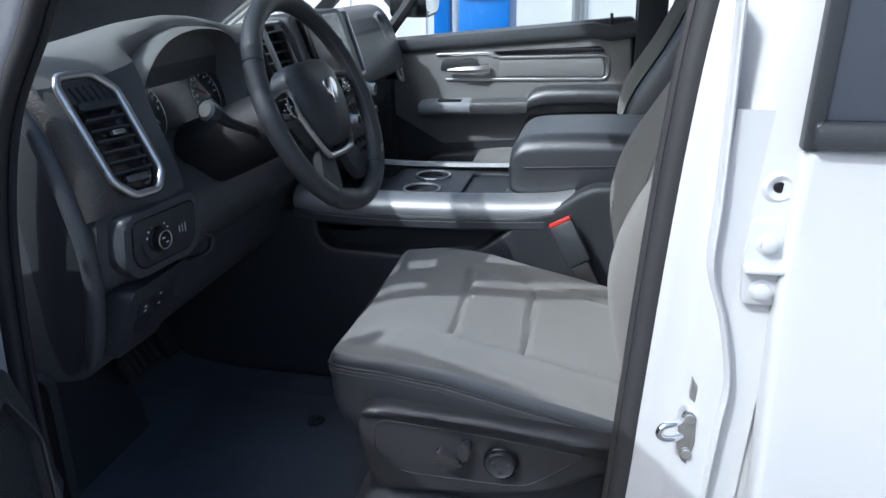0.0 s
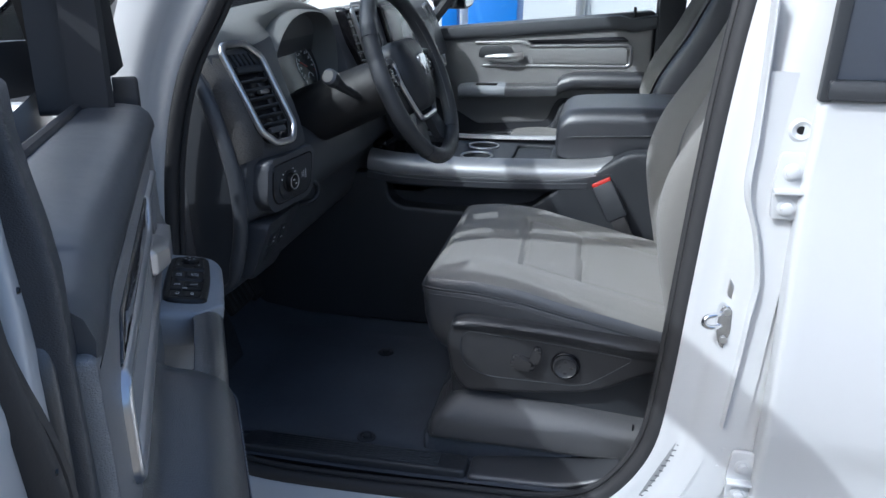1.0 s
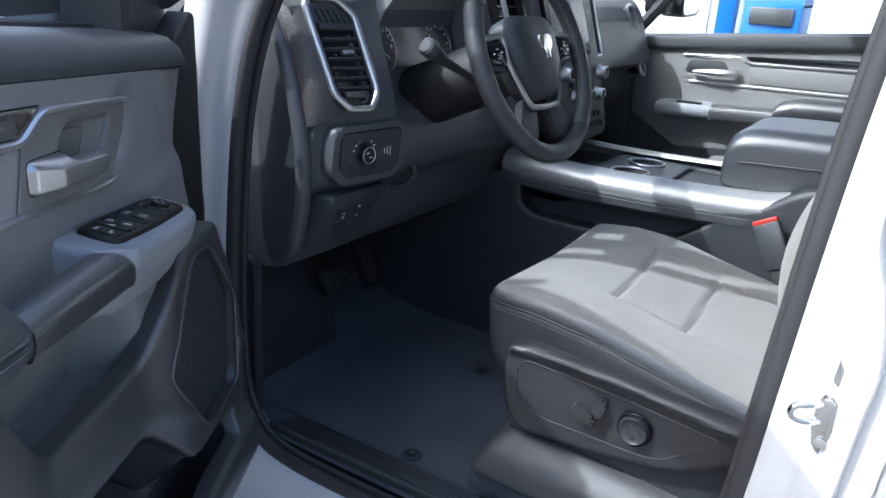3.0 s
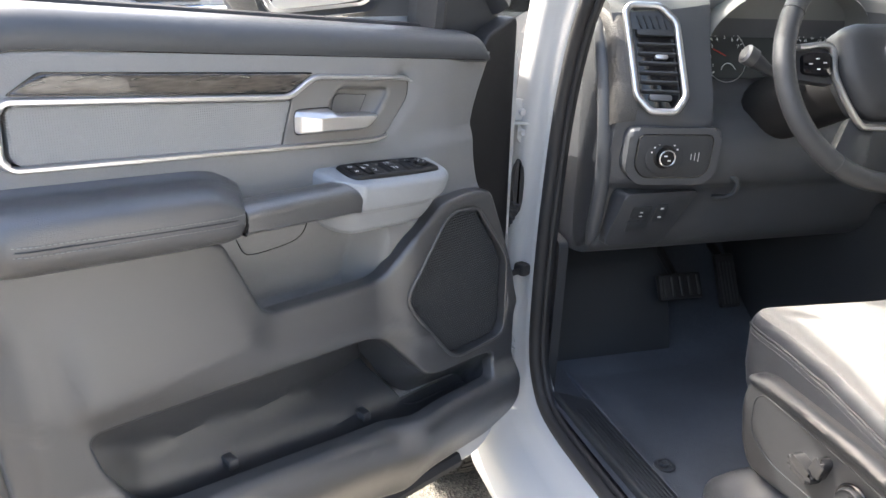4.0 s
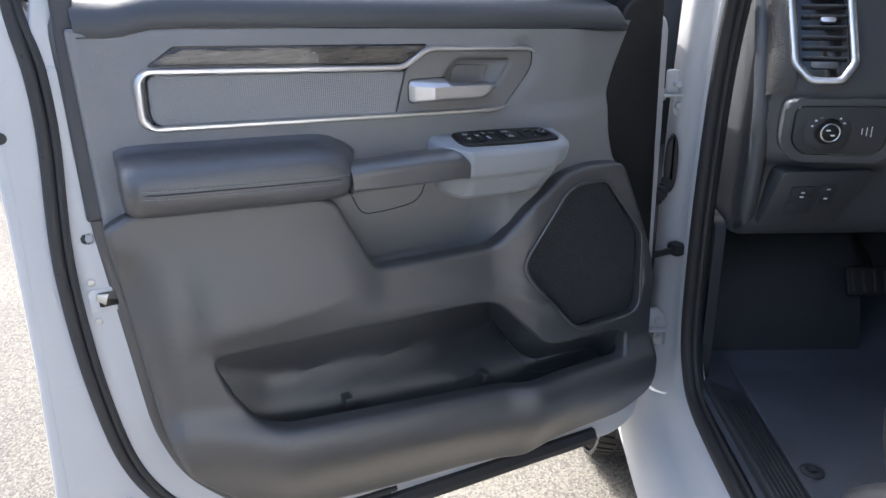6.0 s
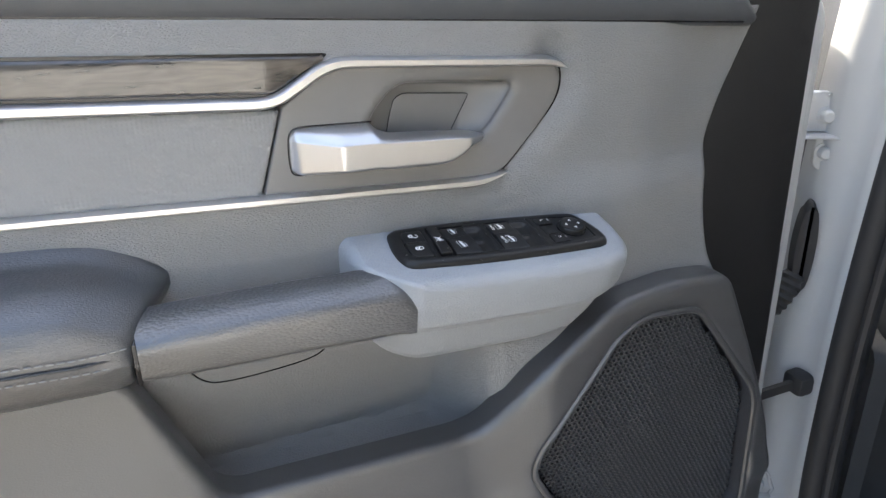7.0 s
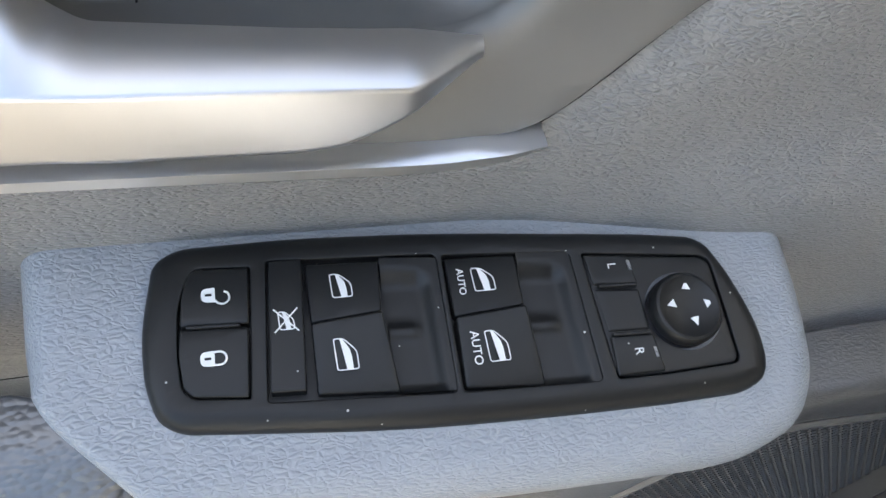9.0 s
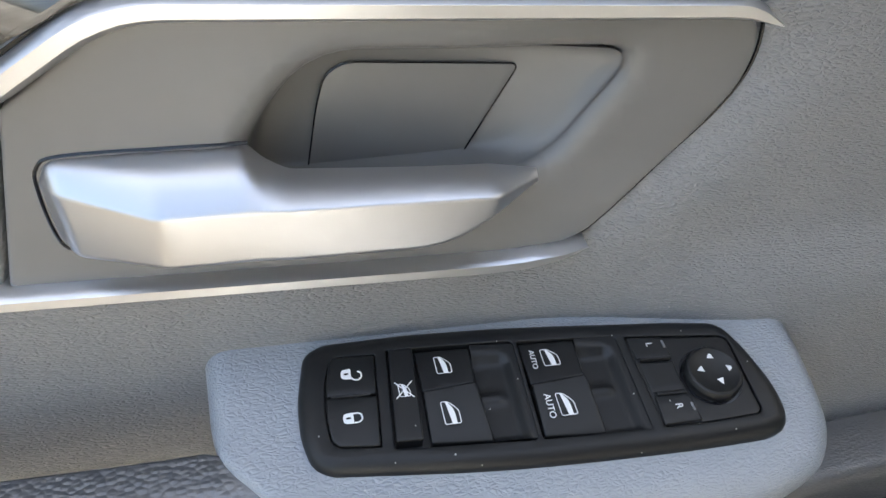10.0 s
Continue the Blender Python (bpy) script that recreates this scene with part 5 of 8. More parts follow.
    for u, zb, zf, zt, wb, wf in zip(us, *cols):
        e = min(0.0016, 0.30 * (zf - zb), 0.30 * (wf - wb))
        # the top rolls back from the crisp front edge
        crown = [(wf - (wf - wb) * k, zf + (zt - zf) * (1 - (1 - k) ** 2)) for k in (0.0, 0.12, 0.25, 0.4, 0.55, 0.7, 0.85, 1.0)]
        low = rounded([(wb, zb + 0.001), (wf - 0.20 * (wf - wb), zb), (wf, zb + 0.10 * (zf - zb)), (wf, zf), crown[2]], [0, e, e, 0.6 * e, 0], 4)[:-1]
        sec = [tuple(p) for p in low] + crown[2:]
        rings.append([Vector((u, a, b)) for a, b in sec])
    part("door_handle", loft(rings), HANDLE, door, "satin silver pull handle", sharp=40)
    base = curve([(0.516, 1.2028), (0.540, 1.2038), (0.566, 1.2044), (0.5728, 1.2015), (0.5748, 1.194), (0.5748, 1.178), (0.571, 1.1718), (0.556, 1.1712)], 4)
    part("handle_gap", tube([on_door(p[0], p[1], 0.0404) for p in base], 0.0006, 6), GLOSS, door)


def switch_place(p, q, h):
    """A point of the switch panel: along the door, into the cabin, above its sloping face."""
    return Vector((p, q, 1.1145 + 0.045 * (p - 0.4953) - 0.2 * (q - 0.056))) + h * Vector((-0.044, 0.195, 0.98))


def switch_pod(door):
    top = [(0.5470, 0.022), (0.3275, 0.022), (0.3235, 0.050), (0.3240, 0.072), (0.3275, 0.0935), (0.3365, 0.1065), (0.358, 0.1140), (0.42, 0.1135), (0.5085, 0.1100), (0.5420, 0.0775)]
    skirt = rounded(top, [0.002, 0.010, 0.01, 0.015, 0.015, 0.02, 0.03, 0.03, 0.022, 0.022], 6)
    top = rounded(top, [0.002, 0.010, 0.01, 0.015, 0.015, 0.02, 0.03, 0.03, 0.006, 0.014], 6)
    rings = []
    arc = [(0.0100 * (1 - math.sin(t)), -0.0100 * (1 - math.cos(t))) for t in np.linspace(0, math.pi / 2, 8)]
    prof = [(0.0150, 0.0)] + arc + [(0.0, -0.020), (0.0012, -0.036), (0.0025, -0.0405), (0.0055, -0.0435), (0.0080, -0.0465), (0.0105, -0.052), (0.016, -0.074), (0.019, -0.081), (0.024, -0.087), (0.034, -0.090)]
    for d, h in prof:
        k = smooth(h, -0.034, -0.050)
        level = [(p[0] + k * (q[0] - p[0]), p[1] + k * (q[1] - p[1])) for p, q in zip(top, skirt)]
        moved = offset_loop(level, d, True)
        ring = []
        for (u0, w0), (u, w) in zip(top, moved):
            tight = 1 - 0.7 * smooth(u0, 0.500, 0.512) * smooth(w0, 0.070, 0.078)
            if h > -0.0101:
                u, w, h1 = u0 + (u - u0) * tight, w0 + (w - w0) * tight, h * tight
            drop = h1 if h > -0.0101 else h if h > -0.012 else -0.010 + (h + 0.010) * lerp(u0, [0.325, 0.345, 0.375, 0.54], [0.50, 0.75, 0.97, 1.0])
            ring.append(switch_place(u, w0 if w0 < 0.032 else max(w, 0.03), drop))
        rings.append(ring)
    part("switch_pod", loft(rings), POD, door, "grey-blue moulded armrest pod for the switches", sharp=60)

    bezel = rounded([(0.5110, 0.0460), (0.5045, 0.0424), (0.4743, 0.0417), (0.4367, 0.0430), (0.3741, 0.0482), (0.3590, 0.0503), (0.3548, 0.0532), (0.3506, 0.0620), (0.3476, 0.0720), (0.3460, 0.0800), (0.3463, 0.0889), (0.3490, 0.0940), (0.3560, 0.0967), (0.3792, 0.0972), (0.4164, 0.0966), (0.4536, 0.0950), (0.5050, 0.0898), (0.5106, 0.0862), (0.5135, 0.0770), (0.5140, 0.0640)], [0.005, 0.008, 0.01, 0.02, 0.01, 0.004, 0.004, 0.004, 0.004, 0.004, 0.004, 0.004, 0.006, 0.01, 0.02, 0.02, 0.008, 0.006, 0.01, 0.01], 4)
    locks = rounded([(0.5010, 0.0494), (0.4862, 0.0500), (0.4880, 0.0838), (0.5016, 0.0824), (0.5042, 0.0800), (0.5050, 0.0700), (0.5044, 0.0580)], [0.003, 0.0008, 0.0008, 0.002, 0.002, 0.004, 0.004], 3)
    rear = rounded([(0.4822, 0.0488), (0.4380, 0.0505), (0.4370, 0.0515), (0.4369, 0.0868), (0.4376, 0.0880), (0.4842, 0.0852)], [0.001, 0.001, 0.001, 0.001, 0.001, 0.001], 3)
    front = rounded([(0.4355, 0.0510), (0.3998, 0.0530), (0.3988, 0.0540), (0.3974, 0.0886), (0.3984, 0.0895), (0.4355, 0.0882)], 0.001, 3)
    mirror = rounded([(0.3955, 0.0538), (0.3590, 0.0574), (0.3566, 0.0592), (0.3562, 0.0873), (0.3578, 0.0891), (0.3788, 0.0898), (0.3932, 0.0895)], [0.001, 0.002, 0.002, 0.002, 0.002, 0.002, 0.001], 3)
    TOP = 0.0046
    panel = part("switch_panel", sheet(bezel, lambda p, q: TOP, switch_place, depth=0.0045, step=0.006, roll=0.0046, holes=[locks, rear, front, mirror], hole_roll=0.0004), SWITCH, door, "black window and mirror switch panel")
    part("panel_floor", prism(rounded([(0.506, 0.047), (0.355, 0.052), (0.351, 0.092), (0.506, 0.088)], 0.004, 3), -0.006, 0.0008, switch_place, 0), SWITCH, panel)

    def key(name, outline, h1, label="", slope=0.0, dome=0.0, r=0.0009, roll=0.0006, parent=None):
        """A moulded key with rolled edges; slope tips it about its middle."""
        mid = sum(p[1] for p in outline) / len(outline)
        cx = sum(p[0] for p in outline) / len(outline)
        half = max(abs(p[1] - mid) for p in outline)
        return part(name, sheet(rounded(outline, r, 3), lambda p, q: h1 + slope * (q - mid) + dome * (1 - ((q - mid) / half) ** 2), switch_place, depth=0.006, step=0.003, roll=roll), SWITCH, parent or panel, label)

    key("unlock_button", [(0.5008, 0.0497), (0.4866, 0.0503), (0.4874, 0.0652), (0.5040, 0.0645), (0.5036, 0.0580), (0.5025, 0.0525)], TOP + 0.0003, "black unlock button", 0.03, 0.0003)
    key("lock_button", [(0.5041, 0.0654), (0.4875, 0.0661), (0.4884, 0.0834), (0.5014, 0.0820), (0.5036, 0.0798), (0.5045, 0.0725)], TOP + 0.0005, "black lock button", -0.05, 0.0004)
    key("button_ridge", [(0.5025, 0.0646), (0.4895, 0.0651), (0.4895, 0.0659), (0.5025, 0.0655)], TOP + 0.0014, r=0.0003, roll=0.0003)
    key("window_lock_key", [(0.4815, 0.0492), (0.4730, 0.0490), (0.4746, 0.0836), (0.4834, 0.0832)], TOP + 0.0010, "black window lock key", 0.02, 0.0003, r=0.0006)
    for (a, b, c, d), (w0, w1, w2), (r0, r1) in (((0.4724, 0.4527, 0.4720, 0.4537), (0.0505, 0.0660, 0.0858), (0.4378, 0.4376)), ((0.4349, 0.4145, 0.4345, 0.4150), (0.0518, 0.0680, 0.0884), (0.3997, 0.3982))):
        # a pair of rockers, the front one tipped to the driver, and the scoop beside them
        key("window_switch", [(a, w0), (b, w0 + 0.0006), (d, w1 - 0.0009), (0.5 * (c + d), w1 - 0.0001), (c, w1 + 0.0006)], TOP - 0.0002, "black window switch", 0.06, 0.0002)
        key("window_switch", [(c, w1 + 0.0010), (0.5 * (c + d), w1 + 0.0003), (d, w1 - 0.0005), (b - 0.0014, w2 + 0.0004), (a - 0.0004, w2 - 0.0012)], TOP + 0.0006, "black window switch", -0.12, 0.0005)
        rows = []
        for i in range(19):
            row = []
            for j in range(25):
                s, v = i / 18, j / 24
                left = lerp(v, [0, 1], [b, b - 0.0012])
                right = lerp(v, [0, 1], [r0 - 0.0006, r1 - 0.0006])
                w = lerp(v, [0, 1], [w0 - 0.0001 + 0.0012 * s, w2 + 0.0010 + 0.0006 * s])
                h = 0.0012 + 0.0005 * smooth(s, 0.0, 0.55) + 0.0040 * smooth(s, 0.62, 1.0)
                h += 0.0036 * smooth(v, 0.20, 0.06) * smooth(s, 0.95, 0.7) + 0.0030 * smooth(v, 0.985, 1.0)
                h += 0.0016 * bell(v, 0.54, 0.035) * smooth(s, 0.66, 0.35)
                row.append(switch_place(left + (right - left) * s, w, min(h, TOP - 0.0002)))
            rows.append(row)
        part("switch_scoop", loft(rows, closed=False), SWITCH, panel, sharp=80)
    plate = key("mirror_plate", [(0.3952, 0.0541), (0.3592, 0.0577), (0.3569, 0.0595), (0.3565, 0.0872), (0.3580, 0.0888), (0.3788, 0.0895), (0.3930, 0.0891)], TOP - 0.0006, "black mirror control plate", r=0.002, roll=0.0005)
    key("mirror_button", [(0.3949, 0.0544), (0.3817, 0.0555), (0.3806, 0.0642), (0.3940, 0.0634)], TOP + 0.0001, "black left mirror button", 0.02, r=0.0006)
    key("mirror_slide", [(0.3939, 0.0646), (0.3807, 0.0655), (0.3804, 0.0772), (0.3928, 0.0769)], TOP - 0.0003, "", r=0.0006)
    key("mirror_button", [(0.3926, 0.0782), (0.3801, 0.0786), (0.3790, 0.0889), (0.3929, 0.0889)], TOP + 0.0003, "black right mirror button", -0.03, r=0.0006)
    for u0, u1, q in ((0.3928, 0.3815, 0.0636), (0.3920, 0.3812, 0.0774)):
        key("button_ridge", [(u0, q), (u1, q + 0.0004), (u1, q + 0.0014), (u0, q + 0.0010)], TOP + 0.0012, r=0.0003, roll=0.0003)
    for u, q in ((0.3826, 0.0586), (0.3812, 0.0836)):
        part("indicator", prism([(u, q - 0.0014), (u - 0.0007, q - 0.0013), (u - 0.0009, q + 0.0015), (u - 0.0002, q + 0.0015)], 0.004, TOP + 0.0006, switch_place, 0), GREY, panel, "unlit indicator slot")
    o = switch_place(0.3692, 0.0730, 0.0)
    z = Vector((-0.044, 0.195, 0.98)).normalized()
    x = Vector((1, 0, 0.045)).normalized()
    y = z.cross(x)
    frame_m = Matrix((x, y, z)).transposed().to_4x4()
    frame_m.translation = o
    part("mirror_knob", lathe([(0.0104, 0.003), (0.0104, 0.0062), (0.0102, 0.0072), (0.0096, 0.0081), (0.0088, 0.0083), (0.0082, 0.0080), (0.004, 0.0073), (0.0, 0.0072)], 48, frame_m), SWITCH, panel, "round black mirror adjuster")
    part("knob_gap", lathe([(0.0114, 0.0035), (0.0114, 0.0041), (0.0104, 0.0041)], 48, frame_m), GLOSS, panel)

    # white print; text runs into the cabin with its head to the front
    def stamp(shape, h=0.0):
        return prism(shape, h, h + 0.00018, switch_place, 0)

    def text(word, size, u, w, h, name):
        m = Matrix((Vector((0, 1, -0.2)).normalized(), Vector((-1, 0, -0.045)).normalized(), z)).transposed().to_4x4()
        m.translation = switch_place(u, w, h)
        part(name, lettering(word, size, m, 0.0001), ICON, panel, "white lettering")

    def window_symbol(u0, u1, w0, w1, h, lean=0.0):
        """A car window with a slanted front corner and a filled band."""
        def at(a, b):
            return u0 + (u1 - u0) * a + lean * b, w0 + (w1 - w0) * b
        hull = rounded([at(*p) for p in ((0.0, 0.0), (0.44, 0.0), (0.98, 0.42), (1.0, 1.0), (0.06, 1.0))], [0.0008, 0.0012, 0.0012, 0.0008, 0.0008], 4)
        inner = [tuple(p) for p in offset_loop(hull, 0.00031, True)]
        bm = bmesh.new()
        vo = [bm.verts.new(switch_place(p[0], p[1], h)) for p in hull]
        vi = [bm.verts.new(switch_place(p[0], p[1], h)) for p in inner]
        for i in range(len(vo)):
            j = (i + 1) % len(vo)
            bm.faces.new((vo[i], vo[j], vi[j], vi[i]))
        band = [bm.verts.new(switch_place(*at(*p), h)) for p in ((0.28, 0.02), (0.41, 0.05), (0.66, 0.34), (0.73, 0.58), (0.75, 0.97), (0.48, 0.97))]
        bm.faces.new(band)
        part("window_symbol", bm, ICON, panel)

    window_symbol(0.4664, 0.4606, 0.0541, 0.0607, TOP + 0.0006)
    window_symbol(0.4672, 0.4612, 0.0715, 0.0798, TOP + 0.0015)
    window_symbol(0.4284, 0.4220, 0.0557, 0.0624, TOP + 0.0006)
    window_symbol(0.4279, 0.4218, 0.0734, 0.0818, TOP + 0.0015)
    text("AUTO", 0.0027, 0.4314, 0.0593, TOP + 0.0006, "auto_mark")
    text("AUTO", 0.0033, 0.4306, 0.0777, TOP + 0.0015, "auto_mark")
    text("L", 0.0036, 0.3875, 0.0584, TOP + 0.0004, "letter_mark")
    text("R", 0.0036, 0.3857, 0.0830, TOP + 0.0006, "letter_mark")
    for u, w, ang in ((0.3684, 0.0670, 10), (0.3629, 0.0724, 80), (0.3681, 0.0770, 170), (0.3739, 0.0718, 260)):
        a = radians(ang)
        tri = []
        for px, py in ((0, -1.5), (1.25, 1.0), (-1.25, 1.0)):
            rx, ry = px * math.cos(a) - py * math.sin(a), px * math.sin(a) + py * math.cos(a)
            tri.append((u - rx * 0.001, w + ry * 0.001))
        part("arrow_mark", stamp(tri, 0.0076), ICON, panel)
    for u, w, h, shut in ((0.4952, 0.0572, TOP + 0.0009, False), (0.4960, 0.0734, TOP + 0.0012, True)):
        body = rounded([(u, w - 0.0019), (u + 0.0034, w - 0.0017), (u + 0.0034, w + 0.0017), (u, w + 0.0019)], [0.0003, 0.0014, 0.0014, 0.0003], 4)
        part("padlock_mark", stamp(body, h), ICON, panel)
        if shut:
            bow = [(u, w + 0.0016), (u - 0.0015, w + 0.0016), (u - 0.0025, w + 0.0010), (u - 0.0028, w), (u - 0.0025, w - 0.0010), (u - 0.0015, w - 0.0016), (u, w - 0.0016)]
        else:
            bow = [(u, w + 0.0014), (u - 0.0008, w + 0.0022), (u - 0.0022, w + 0.0024), (u - 0.0034, w + 0.0014), (u - 0.0032, w - 0.0002), (u - 0.0022, w - 0.0008)]
        part("padlock_bow", tube([switch_place(p[0], p[1], h + 0.0001) for p in curve(bow, 4)], 0.00028, 6), ICON, panel)
        part("keyhole_mark", stamp(rrect(u + 0.0008, u + 0.0024, w - 0.0003, w + 0.0003, 0.0002, 2), h + 0.0002), SWITCH, panel)
    window_symbol(0.4803, 0.4761, 0.0632, 0.0681, TOP + 0.0014)
    for s in (-1, 1):
        part("cross_mark", tube([switch_place(0.4782 - 0.0030, 0.0656 - s * 0.0030, TOP + 0.0016), switch_place(0.4782 + 0.0030, 0.0656 + s * 0.0030, TOP + 0.0016)], 0.0002, 6), ICON, panel)


def door_armrest(door):
    stations = [(0.6925, 1.072, 1.108, 0.099, 0.0), (0.697, 1.068, 1.1165, 0.104, 0.0), (0.715, 1.067, 1.128, 0.106, 0.010), (0.735, 1.068, 1.137, 0.1065, 0.016), (0.78, 1.070, 1.142, 0.107, 0.018), (0.86, 1.076, 1.147, 0.107, 0.018), (0.94, 1.0815, 1.152, 0.105, 0.018), (0.962, 1.084, 1.152, 0.101, 0.016), (0.972, 1.088, 1.149, 0.092, 0.012)]
    rings = []
    for st in curve(stations, 4):
        u, zb, zt, wf, dish = st
        hgt = zt - zb
        sec = [(0.040, zb + 0.002), (wf - 0.022, zb - 0.001), (wf - 0.008, zb + 0.006), (wf - 0.001, zb + 0.020), (wf, zb + 0.45 * hgt), (wf - 0.001, zb + 0.62 * hgt), (wf - 0.006, zb + 0.80 * hgt), (wf - 0.016, zt - 0.006), (wf - 0.030, zt - 0.001), (0.052, zt + 0.001), (0.040, zt + 0.004 + dish * 0.3)]
        fore = smooth(u, 0.80, 0.69)
        row = [(p[0], p[1]) for p in curve(sec, 3)] + [(0.036, zt), (0.036, zb + 0.002)]
        rings.append([Vector((u - 0.030 * fore * (wf - a) / 0.06 * smooth(b, zb + 0.01, zb + 0.03), a, b)) for a, b in row])
    arm = part("armrest", loft(rings), LEATHER, door, "black stitched leather armrest", sharp=70)
    for dz in (0.0045, -0.0055):
        path = [(u, lerp(u, [0.69, 0.72, 0.94, 0.972], [0.1012, 0.1082, 0.1082, 0.0960]), lerp(u, [0.69, 0.80, 0.97], [1.0955, 1.1030, 1.1155]) + dz) for u in np.linspace(0.695, 0.968, 40)]
        part("stitching", dashes(path, 0.0042, 0.0014, 0.0006), THREAD, arm, "grey stitched seam")
    path = [(u, lerp(u, [0.69, 0.72, 0.94, 0.972], [0.1007, 0.1077, 0.1076, 0.0955]), lerp(u, [0.69, 0.80, 0.97], [1.0955, 1.1030, 1.1155]) - 0.0005) for u in np.linspace(0.695, 0.968, 40)]
    part("seam", tube(path, 0.0009, 6), BLACK, arm)
    part("armrest_gap", tube([(0.6915, 0.05, 1.108), (0.6915, 0.085, 1.106), (0.6915, 0.097, 1.098), (0.6915, 0.100, 1.085), (0.6915, 0.096, 1.072), (0.6915, 0.06, 1.070)], 0.002, 6), GLOSS, door)
    # grip between the armrest and the pod
    rings = []
    for u, zb, zt, wf in curve([(0.690, 1.0705, 1.108, 0.1025), (0.66, 1.0695, 1.1095, 0.1045), (0.60, 1.0675, 1.1090, 0.1055), (0.545, 1.0655, 1.1075, 0.1062), (0.522, 1.0645, 1.1060, 0.1062), (0.5105, 1.0640, 1.1000, 0.1055)], 4):
        e = 0.010
        back = lerp(u, [0.505, 0.540, 0.56, 0.645, 0.69], [0.1035, 0.0730, 0.0740, 0.0725, 0.071])
        sec = rounded([(back, zb + 0.004), (wf - 0.004, zb), (wf, zt - 0.010), (wf - 0.016, zt), (back, zt + 0.002)], [0.002, 0.008, 0.010, 0.012, 0.002], 5)
        rings.append([Vector((u, a, b)) for a, b in sec])
    part("pull_grip", loft(rings), GRIPLEATHER, door, "black coarse-grained pull grip", sharp=60)


def door_frame(door):
    path = curve([(1.058, 1.31), (1.053, 1.48), (1.045, 1.64), (1.005, 1.745), (0.93, 1.785), (0.80, 1.785), (0.60, 1.765), (0.42, 1.66), (0.25, 1.51), (0.09, 1.33)], 8)
    rings = []
    for i, p in enumerate(path):
        t = (path[min(i + 1, len(path) - 1)] - path[max(i - 1, 0)]).normalized()
        s = Vector((t.y, -t.x))
        w = 0.029
        sec = [(-w, -0.09), (-w, -0.025), (-w * 0.6, 0.010), (0.0, 0.022), (w * 0.7, 0.014), (w, -0.01), (w, -0.08), (w * 0.5, -0.09)]
        sink = 0.016 + 0.006 * smooth(p[1], 1.40, 1.335) if p[0] > 0.8 else 0.016
        rings.append([on_door(p[0] + a * s.x, p[1] + a * s.y, h - sink) for a, h in sec])
    part("window_frame", loft(rings), BLACK, door, "black window frame")
    sail = rounded([(0.240, 1.285), (0.210, 1.56), (0.20, 1.50), (0.09, 1.34), (0.085, 1.27)], 0.01, 3)
    part("sail_panel", sheet(sail, lambda p, q: -0.018, on_door, depth=0.07, step=0.04, roll=0.006), BLACK, door)
    part("division_post", sweep_post([(0.252, 1.275), (0.240, 1.40), (0.225, 1.56)]), RUBBER, door)
    # check strap and hinges toward the pillar
    part("check_strap", loft([[Vector((u, -0.01 + w, z)) for w, z in ((0, 0.803), (0.006, 0.803), (0.006, 0.815), (0, 0.815))] for u in (0.07, 0.03, 0.0, -0.035)]), RUBBER, door)
    part("check_buffer", box(-0.038, -0.012, -0.022, 0.008, 0.797, 0.823, 0.006), RUBBER, door, "black rubber buffer on the check strap")


def sweep_post(pts):
    return loft([[on_door(u + a, z, h) for a, h in ((-0.012, -0.05), (-0.012, -0.006), (0, 0.0), (0.012, -0.006), (0.012, -0.05))] for u, z in pts])


def door_mirror():
    """Mirror head on its arm outside the open door."""
    root = thing("side_mirror", "black side mirror with a silver-edged glass on the open door", "mirror", pose(0, 0, 0, 0, 0, -60))
    rings = []
    for k, (h, s) in enumerate([(-0.185, 0.90), (-0.178, 1.0), (-0.20, 1.03), (-0.25, 1.0), (-0.30, 0.88), (-0.335, 0.62), (-0.345, 0.3)]):
        c = (0.352, 1.425)
        rings.append([on_door(c[0] + (p[0] - c[0]) * s, c[1] + (p[1] - c[1]) * s, h) for p in rounded([(0.225, 1.315), (0.47, 1.300), (0.49, 1.36), (0.475, 1.56), (0.25, 1.55), (0.215, 1.45)], 0.035, 5)])
    part("mirror_housing", loft(rings), BLACK, root, "black plastic mirror housing", sharp=60)
    face = rounded([(0.240, 1.325), (0.460, 1.310), (0.477, 1.36), (0.463, 1.545), (0.262, 1.537), (0.230, 1.45)], 0.03, 5)
    part("mirror_border", prism(face, -0.186, -0.176, on_door, 0.003), SILVER, root, "silver mirror surround")
    c = (0.352, 1.425)
    small = [(c[0] + (p[0] - c[0]) * 0.94, c[1] + (p[1] - c[1]) * 0.94) for p in face]
    part("mirror_glass", prism(small, -0.178, -0.1735, on_door, 0.001), MIRROR, root, "silvered mirror glass")
    part("mirror_arm", loft([[on_door(u, z, h) for u, z, h in ((a, 1.30, b), (a, 1.30, b - 0.06), (a, 1.375, b - 0.06), (a, 1.375, b))] for a, b in ((0.13, -0.02), (0.15, -0.12), (0.24, -0.20))]), BLACK, root)


def driver_door():
    door = thing("driver_door", "open white truck door with grey and charcoal trim, silver handle and black armrest", "door", pose(0, 0, 0, 0, 0, -60))
    door_shell(door)
    door_trim(door)
    door_insert(door)
    switch_pod(door)
    door_armrest(door)
    door_frame(door)
    door_mirror()


driver_door()

# ---- cabin ----
def flat_x(p, q, h):
    """Faces that look to the rear of the truck: p across, q up, h rearward."""
    return Vector((h, p, q))


def flat_y(p, q, h):
    """Faces that look to the driver's door: p rearward, q up, h toward the door."""
    return Vector((p, -h, q))


def flat_z(p, q, h):
    return Vector((p, q, h))


